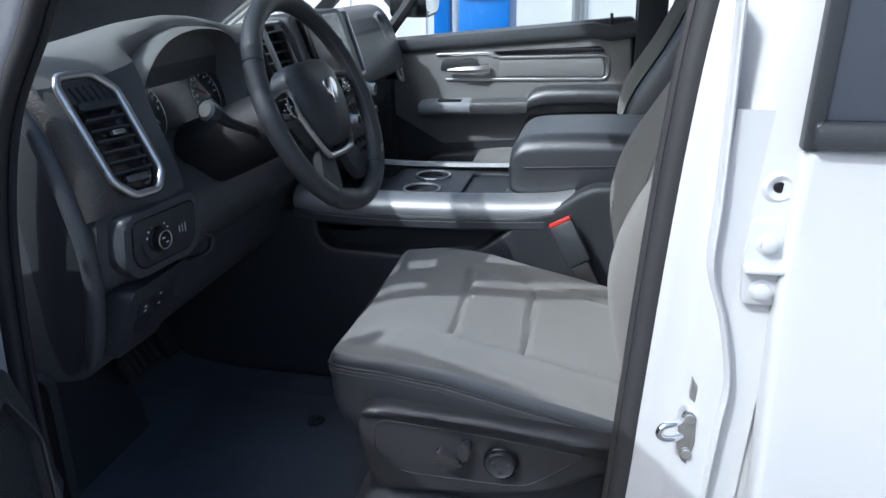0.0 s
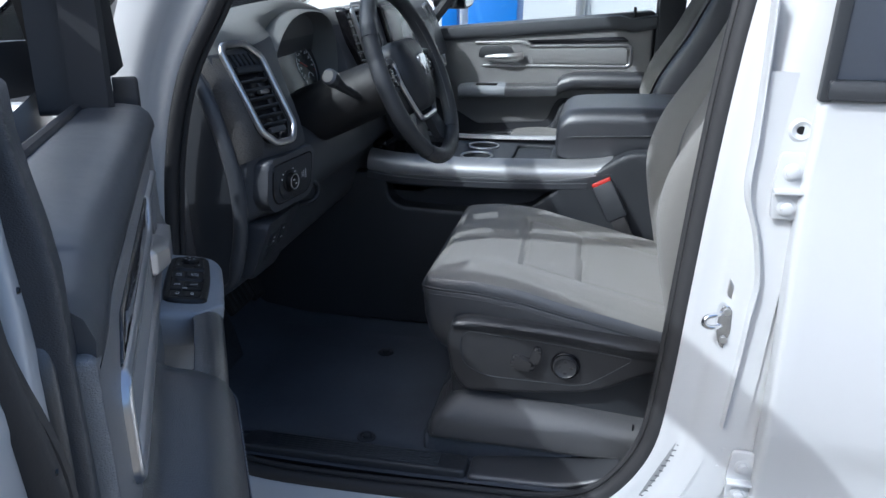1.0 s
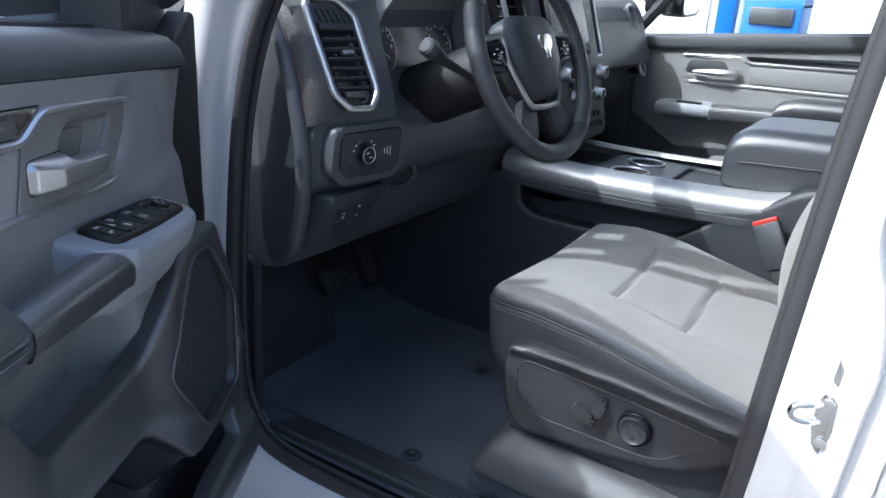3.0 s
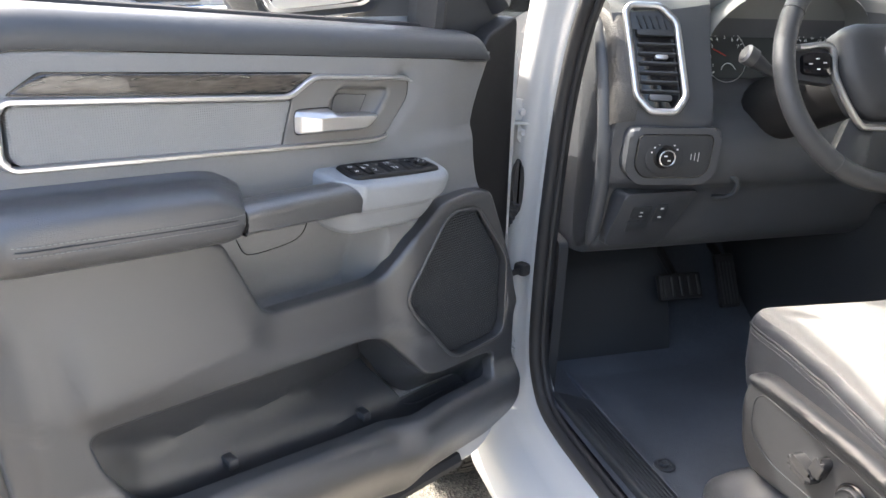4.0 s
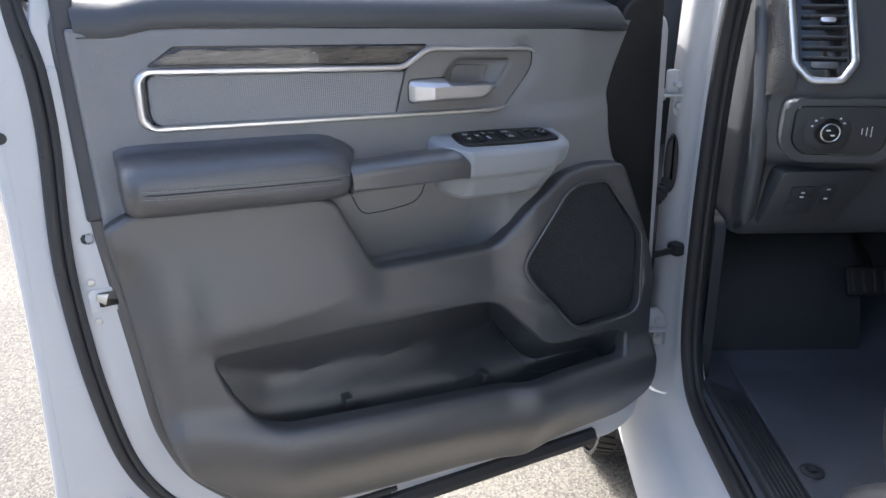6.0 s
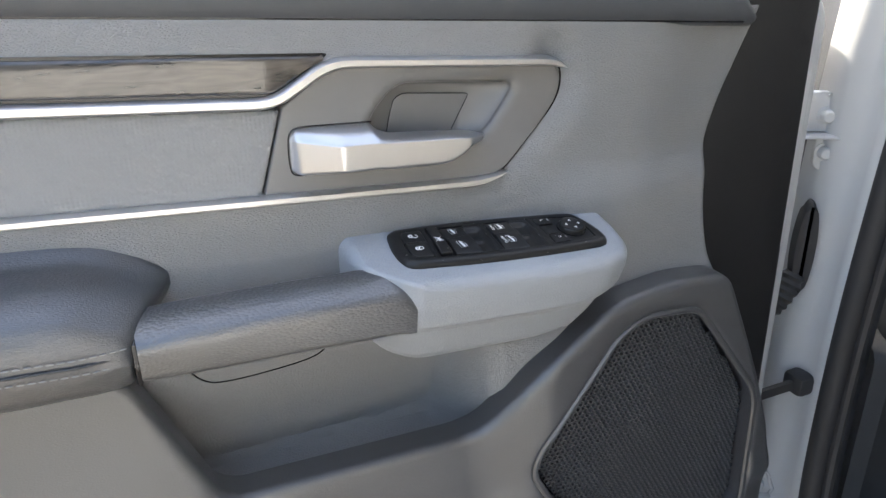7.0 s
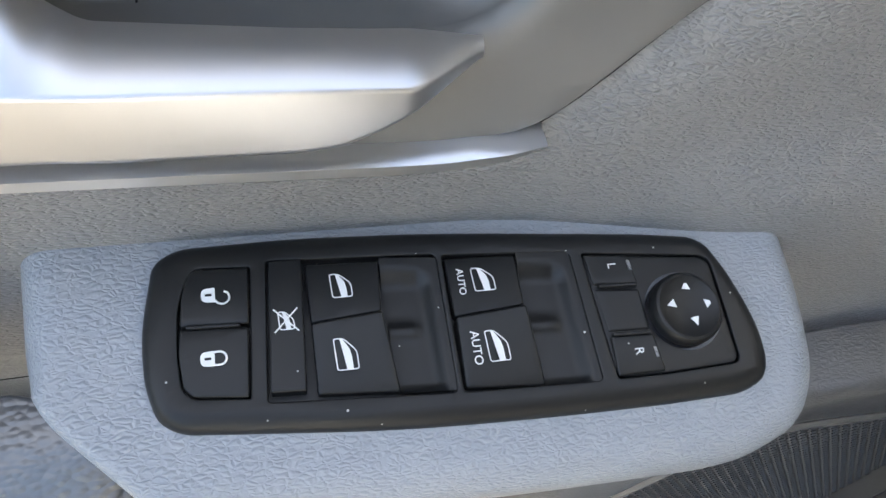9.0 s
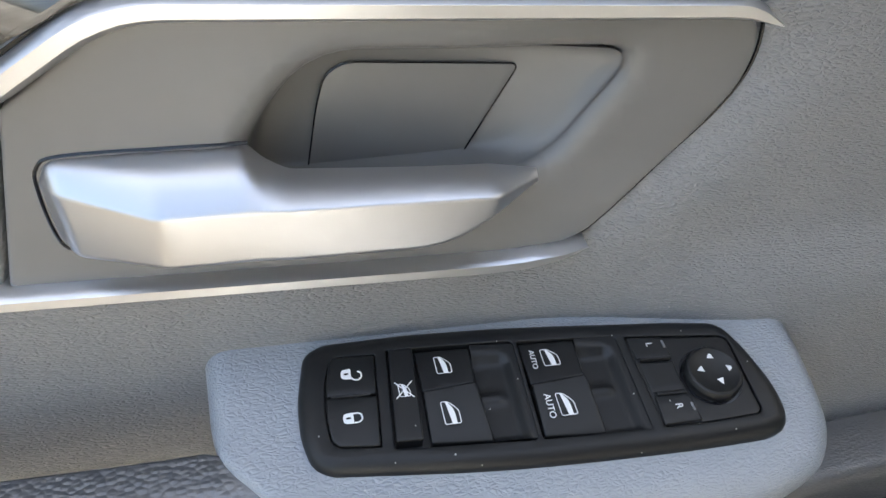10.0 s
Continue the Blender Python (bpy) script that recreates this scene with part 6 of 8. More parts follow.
def floor():
    rings = []
    for y in np.linspace(0.06, 1.72, 24):
        side = 0.020 * smooth(y, 0.13, 0.07)
        rings.append([(x, y, z + side) for x, z in ((-0.43, 0.86), (-0.34, 0.74), (-0.24, 0.62), (-0.15, 0.555), (0.0, 0.532), (0.2, 0.528), (0.45, 0.528), (0.75, 0.535), (1.05, 0.56), (2.05, 0.56))])
    whole("floor", loft(rings, closed=False), CARPET, "dark carpeted cabin floor rising to the firewall", "floor", kind="structure")
    mat = rounded([(-0.10, 0.155), (0.50, 0.150), (0.52, 0.40), (0.46, 0.66), (-0.12, 0.66)], 0.05, 5)

    def mat_h(p, q):
        edge = min(p + 0.12, 0.52 - p, q - 0.15, 0.66 - q)
        return 0.5345 + 0.006 * smooth(edge, 0.03, 0.008) + 0.0012 * math.sin(p * 160) * smooth(edge, 0.03, 0.05)

    m = whole("floor_mat", sheet(mat, mat_h, flat_z, depth=0.006, step=0.02, roll=0.004), CARPET, "black rubber floor mat with two fixing studs", "mat")
    for x, y in ((0.327, 0.180), (0.265, 0.55)):
        part("mat_stud", lathe([(0.020, 0.0), (0.019, 0.003), (0.013, 0.004), (0.012, 0.002), (0.008, 0.002), (0.007, 0.007), (0.0, 0.0075)], 24, Matrix.Translation((x, y, 0.538))), BLACK, m)
    plate = whole("sill_plate", sheet(rounded([(0.06, 0.072), (0.555, 0.078), (0.555, 0.142), (0.10, 0.142)], 0.01, 4), lambda p, q: 0.5545 + 0.006 * smooth(q, 0.14, 0.08), flat_z, depth=0.03, step=0.02, roll=0.006), BLACK, "black ribbed plastic door sill plate", "sill plate")
    for k in range(6):
        part("rib", box(0.14, 0.50, 0.088 + 0.008 * k, 0.0915 + 0.008 * k, 0.5585 - 0.0007 * k, 0.5615 - 0.0007 * k, 0.001, 1), BLACK, plate)
    whole("rear_sill_cover", sheet(rounded([(0.56, 0.074), (0.84, 0.085), (0.86, 0.20), (0.56, 0.145)], 0.012, 4), lambda p, q: 0.556 + 0.03 * smooth(p, 0.72, 0.86), flat_z, depth=0.03, step=0.02, roll=0.008), CHARCOAL, "charcoal plastic cover at the rear of the sill", "sill cover")
    kick = rounded([(-0.42, 0.53), (0.028, 0.53), (0.030, 0.88), (-0.42, 0.92)], 0.02, 3)
    whole("kick_panel", sheet(kick, lambda p, q: -0.085 + 0.0, lambda p, q, h: Vector((p, -h, q)), depth=-0.02, step=0.05, roll=0.01), BLACK, "black plastic kick panel by the footwell", "panel", kind="structure")


def pedals():
    for name, label, x, y, z, w, h in (("brake_pedal", "black rubber brake pedal", -0.085, 0.455, 0.705, 0.115, 0.062), ("accelerator_pedal", "slim black accelerator pedal with ribs", -0.145, 0.635, 0.68, 0.055, 0.135)):
        root = thing(name, label, "pedal", pose(x, y, z, 0, -28, 0))
        part("pad", box(-0.010, 0.008, -w / 2, w / 2, -h / 2, h / 2, 0.006), JET, root)
        for k in range(5):
            if w > h:
                part("rib", box(0.006, 0.0115, -w / 2 + 0.012 + k * (w - 0.024) / 4 - 0.004, -w / 2 + 0.012 + k * (w - 0.024) / 4 + 0.004, -h / 2 + 0.008, h / 2 - 0.008, 0.002), RUBBER, root)
            else:
                part("rib", box(0.006, 0.0105, -w / 2 + 0.008 + k * (w - 0.016) / 4 - 0.002, -w / 2 + 0.008 + k * (w - 0.016) / 4 + 0.002, -h / 2 + 0.01, h / 2 - 0.02, 0.001), RUBBER, root)
        part("arm", tube([(-0.012, 0, h / 2 - 0.01), (-0.06, 0, h / 2 + 0.06), (-0.16, 0, 0.20)], 0.011, 8), JET, root)


def dashboard():
    dash = thing("dashboard", "black dashboard with silver-framed air vents and grey textured wrap", "dashboard")

    def profile(y):
        hump = 0.048 * bell(y, 0.45, 0.23) + 0.012 * smooth(y, 0.7, 0.9)
        away = 0.075 * smooth(y, 0.265, 0.30) * smooth(y, 0.66, 0.62)
        right = smooth(y, 1.15, 1.25)
        end = smooth(y, 0.125, 0.10) * 0.010 + 0.034 * smooth(y, 0.225, 0.105)
        pts = [(-0.44, 1.245), (-0.25, 1.305 + hump * 0.3), (-0.05, 1.340 + hump * 0.8), (0.055, 1.354 + hump), (0.105, 1.347 + hump), (0.138 - away * 0.6, 1.322 + hump * (1 - smooth(y, 0.28, 0.3))), (0.158 - away, 1.275), (0.176 - away, 1.225), (0.192 - away, 1.172), (0.194 - 0.05 * right - away * 0.4, 1.140), (0.184 - 0.05 * right, 1.080), (0.176 - 0.07 * right, 1.035), (0.150 - 0.07 * right, 1.010), (0.135 - 0.08 * right, 0.950), (0.112 - 0.1 * right, 0.900), (0.045 - 0.12 * right, 0.868), (-0.18, 0.86), (-0.42, 0.90)]
        return [(x - end * smooth(z, 0.86, 1.02), y, z) for x, z in pts]

    rings = [[Vector(q) for q in curve(profile(y), 3)] for y in [0.100, 0.108, 0.12, 0.15, 0.20, 0.24, 0.265, 0.285, 0.305, 0.34, 0.40, 0.46, 0.52, 0.58, 0.62, 0.65, 0.70, 0.78, 0.90, 1.02, 1.14, 1.19, 1.24, 1.35, 1.5, 1.69]]
    # split by height: the top takes the paler grey that stands for sunlight
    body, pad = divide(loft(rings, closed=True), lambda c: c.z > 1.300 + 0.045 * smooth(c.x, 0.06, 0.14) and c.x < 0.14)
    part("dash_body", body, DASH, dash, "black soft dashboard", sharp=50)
    part("sunlit_dash_top", pad, SUNLITPAD, dash, "soft dash top with sunlight painted into its grey", sharp=50)
    # end cap that shows when the door is open
    cap = rounded([(0.000, 1.305), (0.040, 1.325), (0.090, 1.300), (0.113, 1.235), (0.130, 1.150), (0.132, 1.085), (0.125, 1.000), (0.095, 0.905), (0.052, 0.872), (0.030, 0.93), (0.022, 1.10)], 0.03, 5)
    part("end_cap", sheet(cap, lambda p, q: -0.098 + 0.006 * bell(p, 0.08, 0.06), flat_y, depth=0.01, step=0.015, roll=0.006), BLACK, dash)
    ridge = curve([(0.020, 0.097, 1.330), (0.060, 0.096, 1.305), (0.090, 0.095, 1.250), (0.112, 0.095, 1.18), (0.128, 0.096, 1.10), (0.128, 0.097, 1.02), (0.110, 0.101, 0.94), (0.090, 0.108, 0.895)], 6)
    part("end_ridge", tube(ridge, [0.006 + 0.008 * min(1, 6 * i / len(ridge), 5 * (1 - i / len(ridge)) + 0.2) for i in range(len(ridge))], 14), DASH, dash)
    # textured wrap beside the vent
    wrap = [[Vector((x, y, z)) for x, z in ((0.084, 1.344), (0.112, 1.334), (0.136, 1.308), (0.158, 1.265), (0.174, 1.218), (0.183, 1.180), (0.180, 1.155))] for y in (0.0985, 0.0955, 0.0945, 0.0985, 0.110, 0.126)]
    wrap = [[Vector((q.x + d, q.y, q.z + d * 0.4)) for q in row] for row, d in zip(wrap, (-0.076, -0.058, -0.036, -0.024, -0.016, -0.010))]
    part("textured_wrap", loft(wrap, closed=False), TEXDASH, dash, "grey pebbled wrap")

    # left vent: silver ring, slats and tabs, on the sloping face
    o, up, side = Vector((0.153, 0.163, 1.247)), Vector((-0.40, 0.02, 0.917)).normalized(), Vector((0.36, 1, 0)).normalized()
    nrm = side.cross(up).normalized()
    if nrm.x < 0:
        nrm = -nrm

    def vent_at(p, q, h):
        return o + side * p + up * q + nrm * h

    rim = rounded([(-0.040, 0.098), (0.012, 0.098), (0.038, 0.070), (0.044, -0.060), (0.024, -0.088), (-0.018, -0.088), (-0.040, -0.062), (-0.048, 0.085)], 0.009, 4)
    frame_ = part("vent_frame", tube([vent_at(p[0], p[1], 0.012) for p in rim], 0.0062, 10, closed=True, up=nrm), SILVER, dash, "satin silver vent frame")
    back = [(p[0] * 0.9, p[1] * 0.95) for p in rim]
    part("vent_back", prism(back, -0.02, 0.002, vent_at, 0.001), GLOSS, dash)
    part("vent_wall", loft([[vent_at(p[0], p[1], 0.010) for p in rim], [vent_at(p[0] * 0.93, p[1] * 0.96, 0.002) for p in rim]], caps=False), BLACK, dash)
    for k in range(6):
        q = -0.052 + k * 0.0165
        part("vent_slat", prism(rrect(-0.030, 0.034, q - 0.0016, q + 0.0016, 0.001, 2), 0.001, 0.009, lambda p, qq, h: vent_at(p, qq + (h - 0.005) * 0.5, h), 0.0004), BLACK, dash)
    part("vent_divider", prism(rrect(-0.031, 0.034, 0.046, 0.056, 0.003), 0.001, 0.012, vent_at, 0.001), BLACK, dash)
    for k in range(5):
        p = -0.022 + k * 0.011
        part("vent_fin", prism(rounded([(p, 0.060), (p + 0.0025, 0.060), (p - 0.004, 0.082), (p - 0.0065, 0.082)], 0.0005, 1), 0.001, 0.008, vent_at, 0.0003), BLACK, dash)
    part("vent_tab", prism(rrect(-0.004, 0.018, 0.004, 0.011, 0.003), 0.006, 0.016, vent_at, 0.0015), SILVER, dash, "silver vent tab")
    part("vent_wheel", prism(rrect(-0.018, 0.020, -0.068, -0.058, 0.003), 0.004, 0.013, vent_at, 0.0015), CHARCOAL, dash)

    # headlamp switch in its frame, turned to the driver's side
    pivot = Matrix.Translation((0.206, 0.285, 1.09))
    SWITCH_TURN = Matrix.Translation((-0.016, 0, 0.002)) @ pivot @ pose(0, 0, 0, 0, 0, -8) @ pivot.inverted()
    plate = rounded([(0.112, 1.140), (0.285, 1.140), (0.285, 1.056), (0.265, 1.036), (0.136, 1.036), (0.112, 1.062)], 0.018, 5)
    part("switch_frame", prism(plate, 0.165, 0.221, lambda p, q, h: flat_x(p, q, h + 0.1 * (q - 1.09)), 0.008, 3), DASH, dash).matrix_local = SWITCH_TURN
    inner = rounded([(0.128, 1.128), (0.268, 1.128), (0.268, 1.064), (0.252, 1.050), (0.146, 1.050), (0.128, 1.070)], 0.014, 5)
    sw = part("headlamp_switch", prism(inner, 0.212, 0.2235, lambda p, q, h: flat_x(p, q, h + 0.1 * (q - 1.09)), 0.002), BLACK, dash, "black headlamp switch with a silver-ringed dial")
    sw.matrix_local = SWITCH_TURN
    dial = Matrix.Translation((0.222, 0.180, 1.089)) @ pose(0, 0, 0, 0, 90, 0)
    part("dial", lathe([(0.021, 0.0), (0.021, 0.004), (0.0185, 0.006), (0.0155, 0.006), (0.0150, 0.014), (0.013, 0.0155), (0.0, 0.0155)], 36, dial), SWITCH, sw)
    part("dial_ring", lathe([(0.0146, 0.0150), (0.0152, 0.0162), (0.0140, 0.0168), (0.0128, 0.0160), (0.0130, 0.0150)], 36, dial), SILVER, sw)
    part("panel_gap", tube([flat_x(p[0], p[1], 0.2222 + 0.1 * (p[1] - 1.09)) for p in inner], 0.0016, 6, closed=True), GLOSS, sw)
    part("dial_disc", lathe([(0.0345, -0.002), (0.0345, 0.0022), (0.033, 0.0032), (0.021, 0.0028)], 44, dial), BLACK, sw)
    for k in range(7):
        a = radians(150 - k * 22)
        part("dial_mark", box(0.2240, 0.2256, 0.180 - 0.026 * math.cos(a) - 0.0017, 0.180 - 0.026 * math.cos(a) + 0.0017, 1.089 + 0.026 * math.sin(a) - 0.0014, 1.089 + 0.026 * math.sin(a) + 0.0014, 0), ICON, sw)
    for y0, z0 in ((0.1765, 1.093), (0.1835, 1.085)):
        part("dial_print", box(0.2378, 0.2384, y0 - 0.003, y0 + 0.003, z0 - 0.0012, z0 + 0.0012, 0), ICON, sw)
    for k in range(3):
        part("lamp_mark", box(0.2236, 0.2242, 0.230 + 0.007 * k, 0.2312 + 0.007 * k, 1.084 - 0.002 * k, 1.094 + 0.002 * k, 0), ICON, sw)
    # lower switch bank
    bank = rounded([(0.128, 1.018), (0.282, 1.018), (0.238, 0.902), (0.112, 0.908)], 0.012, 4)
    low = part("lower_switch_bank", prism(bank, 0.10, 0.150, lambda p, q, h: flat_x(p, q, h + 0.36 * (q - 0.96)), 0.004), DARK, dash)
    for p0, p1, q0, q1 in ((0.150, 0.190, 0.965, 0.990), (0.198, 0.224, 0.955, 0.992), (0.148, 0.192, 0.935, 0.960)):
        part("switch_key", prism(rrect(p0, p1, q0, q1, 0.004), 0.145, 0.1522, lambda p, q, h: flat_x(p, q, h + 0.36 * (q - 0.96)), 0.0012), BLACK, low)
    for p0, q0 in ((0.170, 0.978), (0.170, 0.970), (0.211, 0.984), (0.211, 0.966)):
        part("key_mark", box(-0.0004, 0.0004, -0.0032, 0.0032, -0.0012, 0.0012, 0), ICON, low).matrix_local = Matrix.Translation((0.1527 + 0.36 * (q0 - 0.96), p0, q0))
    grip = curve([(0.150, 0.322, 1.050), (0.172, 0.338, 1.046), (0.182, 0.350, 1.034), (0.182, 0.348, 1.016), (0.174, 0.336, 1.004), (0.150, 0.326, 0.998)], 5)
    part("hood_release", tube(grip, 0.0075, 10, flat=0.7), BLACK, dash, "black hooked release lever")

    # instrument cluster under its hood
    hood = curve([(0.275, 1.215), (0.268, 1.275), (0.295, 1.325), (0.36, 1.366), (0.45, 1.380), (0.55, 1.370), (0.61, 1.335), (0.63, 1.27), (0.62, 1.215)], 5)
    rows = [[Vector((x, 0.445 + (p[0] - 0.445) * s, 1.285 + (p[1] - 1.285) * s)) for p in hood] for x, s in ((0.03, 1.03), (0.10, 1.05), (0.135, 1.035), (0.142, 1.0), (0.130, 0.965), (0.07, 0.93))]
    # the hood shares the dash top's painted-in sunlight
    part("cluster_hood", loft(rows, closed=False), SUNLITPAD, dash, sharp=60)
    face = rounded([(0.285, 1.215), (0.280, 1.27), (0.31, 1.325), (0.37, 1.36), (0.53, 1.36), (0.59, 1.325), (0.615, 1.27), (0.60, 1.215)], 0.02, 4)
    cl = part("gauge_display", prism(face, 0.055, 0.085, lambda p, q, h: flat_x(p, q, h - 0.36 * (q - 1.285)), 0.001), LENS, dash, "glossy black instrument cluster with two dials")
    def on_glass(y, z, lift=0.0004):
        return Vector((0.0856 - 0.36 * (z - 1.285) + lift, y, z))

    def gauge_pose(y, z, turn=0.0, lift=0.0006):
        """Lies on the sloping glass: x to the driver's right, y up the glass."""
        up = Vector((-0.36, 0, 1)).normalized()
        m = Matrix((Vector((0, 1, 0)), up, Vector((0, 1, 0)).cross(up))).transposed().to_4x4()
        m.translation = on_glass(y, z, lift)
        return m @ pose(0, 0, 0, 0, 0, turn)

    for y in (0.345, 0.545):
        gauge = part("gauge_ring", tube([on_glass(y + 0.046 * math.cos(a), 1.255 + 0.046 * math.sin(a)) for a in np.linspace(0, math.tau, 44, endpoint=False)], 0.0007, 6, closed=True), SILVER, cl)
        for k in range(17):
            a = 225 - k * 15
            w = 0.0006 if k % 2 else 0.0010
            tick = part("gauge_tick", box(-0.0035 if k % 2 == 0 else -0.002, 0.002, -w, w, -0.0002, 0.0002, 0), RED if k > 14 else ICON, gauge)
            tick.matrix_local = gauge_pose(y + 0.0415 * math.cos(radians(a)), 1.255 + 0.0415 * math.sin(radians(a)), a)
        for k in range(8):
            a = radians(210 - k * 30)
            part("gauge_numeral", lettering(str(k + 1 if y < 0.4 else k * 20), 0.0095 if y < 0.4 else 0.007, gauge_pose(y + 0.033 * math.cos(a), 1.255 + 0.033 * math.sin(a)), 0.0001), ICON, gauge)
        part("gauge_needle", tube([on_glass(y, 1.255, 0.0015), on_glass(y - 0.027, 1.267, 0.0015)], 0.0010, 6), RED, gauge)
        sub = [on_glass(y + 0.004 + 0.016 * math.cos(a), 1.226 + 0.016 * math.sin(a), 0.0006) for a in np.linspace(0.3, math.pi - 0.3, 16)]
        part("sub_gauge", tube(sub, 0.0008, 6), ICON, gauge)
    part("cluster_display", box(-0.030, 0.030, -0.004, 0.004, -0.0003, 0.0003, 0), DARKPRINT, cl).matrix_local = gauge_pose(0.430, 1.330)

    # centre: air vents, screen, climate rows
    stack = rounded([(0.745, 1.385), (1.075, 1.385), (1.150, 1.160), (1.165, 1.020), (0.90, 1.010), (0.80, 1.16)], 0.02, 4)
    part("centre_fascia", prism(stack, 0.17, 0.228, lambda p, q, h: flat_x(p, q, h - 0.20 * (q - 1.2)), 0.006), DARK, dash)
    scr = rounded([(0.785, 1.378), (1.020, 1.378), (1.062, 1.225), (0.838, 1.222)], 0.008, 3)
    bez = part("screen_surround", prism(scr, 0.225, 0.240, lambda p, q, h: flat_x(p, q, h - 0.20 * (q - 1.2)), 0.003), GLOSS, dash, "gloss black screen surround")
    pane = rounded([(0.805, 1.366), (1.000, 1.366), (1.040, 1.238), (0.852, 1.236)], 0.004, 3)
    part("screen", prism(pane, 0.236, 0.2415, lambda p, q, h: flat_x(p, q, h - 0.20 * (q - 1.2)), 0.0006), SCREEN, bez, "blank grey-brown touchscreen")
    for y0, y1 in ((0.655, 0.755), (1.085, 1.16)):
        ring = rounded([(y0, 1.375), (y1, 1.375), (y1 + 0.03, 1.215), (y0 + 0.045, 1.215)], 0.015, 4)
        part("vent_frame", tube([flat_x(p[0], p[1], 0.215 - 0.25 * (p[1] - 1.2)) for p in ring], 0.006, 8, closed=True), SILVER, dash)
        part("vent_back", prism([(0.5 * (y0 + y1) + 0.015 + (p[0] - 0.5 * (y0 + y1) - 0.015) * 0.92, p[1]) for p in ring], 0.17, 0.195, lambda p, q, h: flat_x(p, q, h - 0.25 * (q - 1.2)), 0.001), GLOSS, dash)
        for k in range(7):
            q = 1.235 + k * 0.02
            part("vent_slat", box(-0.008, 0.008, y0 + 0.03 - 0.2 * (q - 1.235), y1 + 0.012 - 0.1 * (q - 1.235), -0.0015, 0.0015, 0.0005, 1), BLACK, dash).matrix_local = Matrix.Translation((0.205 - 0.25 * (q - 1.2), 0, q))
    for y, z, r in ((0.905, 1.186, 0.017), (1.128, 1.178, 0.017), (0.955, 1.128, 0.016), (1.030, 1.126, 0.016), (1.098, 1.125, 0.016)):
        m = Matrix.Translation((0.230 - 0.2 * (z - 1.2), y, z)) @ pose(0, 0, 0, 0, 88, 0)
        knob = part("climate_knob", lathe([(r * 1.15, 0.0), (r * 1.1, 0.004), (r, 0.006), (r * 0.95, 0.022), (r * 0.8, 0.024), (0.0, 0.023)], 28, m), SILVER, dash, "satin silver knob")
        part("knob_face", lathe([(r * 0.76, 0.0238), (r * 0.7, 0.0245), (0.0, 0.0245)], 24, m), GLOSS, knob)
    for z, y0, y1 in ((1.155, 0.935, 1.07), (1.075, 0.935, 1.12), (1.048, 0.96, 1.13)):
        for k in range(6):
            y = y0 + (y1 - y0) * (k + 0.5) / 6
            part("centre_key", box(0.225 - 0.2 * (z - 1.2), 0.238 - 0.2 * (z - 1.2), y - 0.009, y + 0.009, z - 0.006, z + 0.006, 0.002), SWITCH, dash)
    # passenger side vent and ledge
    ring = rounded([(1.56, 1.340), (1.60, 1.345), (1.635, 1.30), (1.655, 1.16), (1.64, 1.13), (1.61, 1.14)], 0.012, 4)
    part("vent_frame", tube([flat_x(p[0], p[1], 0.175 - 0.30 * (p[1] - 1.2)) for p in ring], 0.006, 8, closed=True), SILVER, dash)
    part("vent_back", prism(ring, 0.12, 0.165, lambda p, q, h: flat_x(p, q, h - 0.30 * (q - 1.2)), 0.001), GLOSS, dash)
    rows = [[Vector((x, y, z)) for y in np.linspace(1.16, 1.58, 8)] for x, z in ((0.06, 1.365), (0.12, 1.345), (0.15, 1.30), (0.155, 1.262), (0.13, 1.250))]
    part("glovebox_lid", loft(rows, closed=False), TEXDASH, dash, "grey wrapped passenger dash panel")


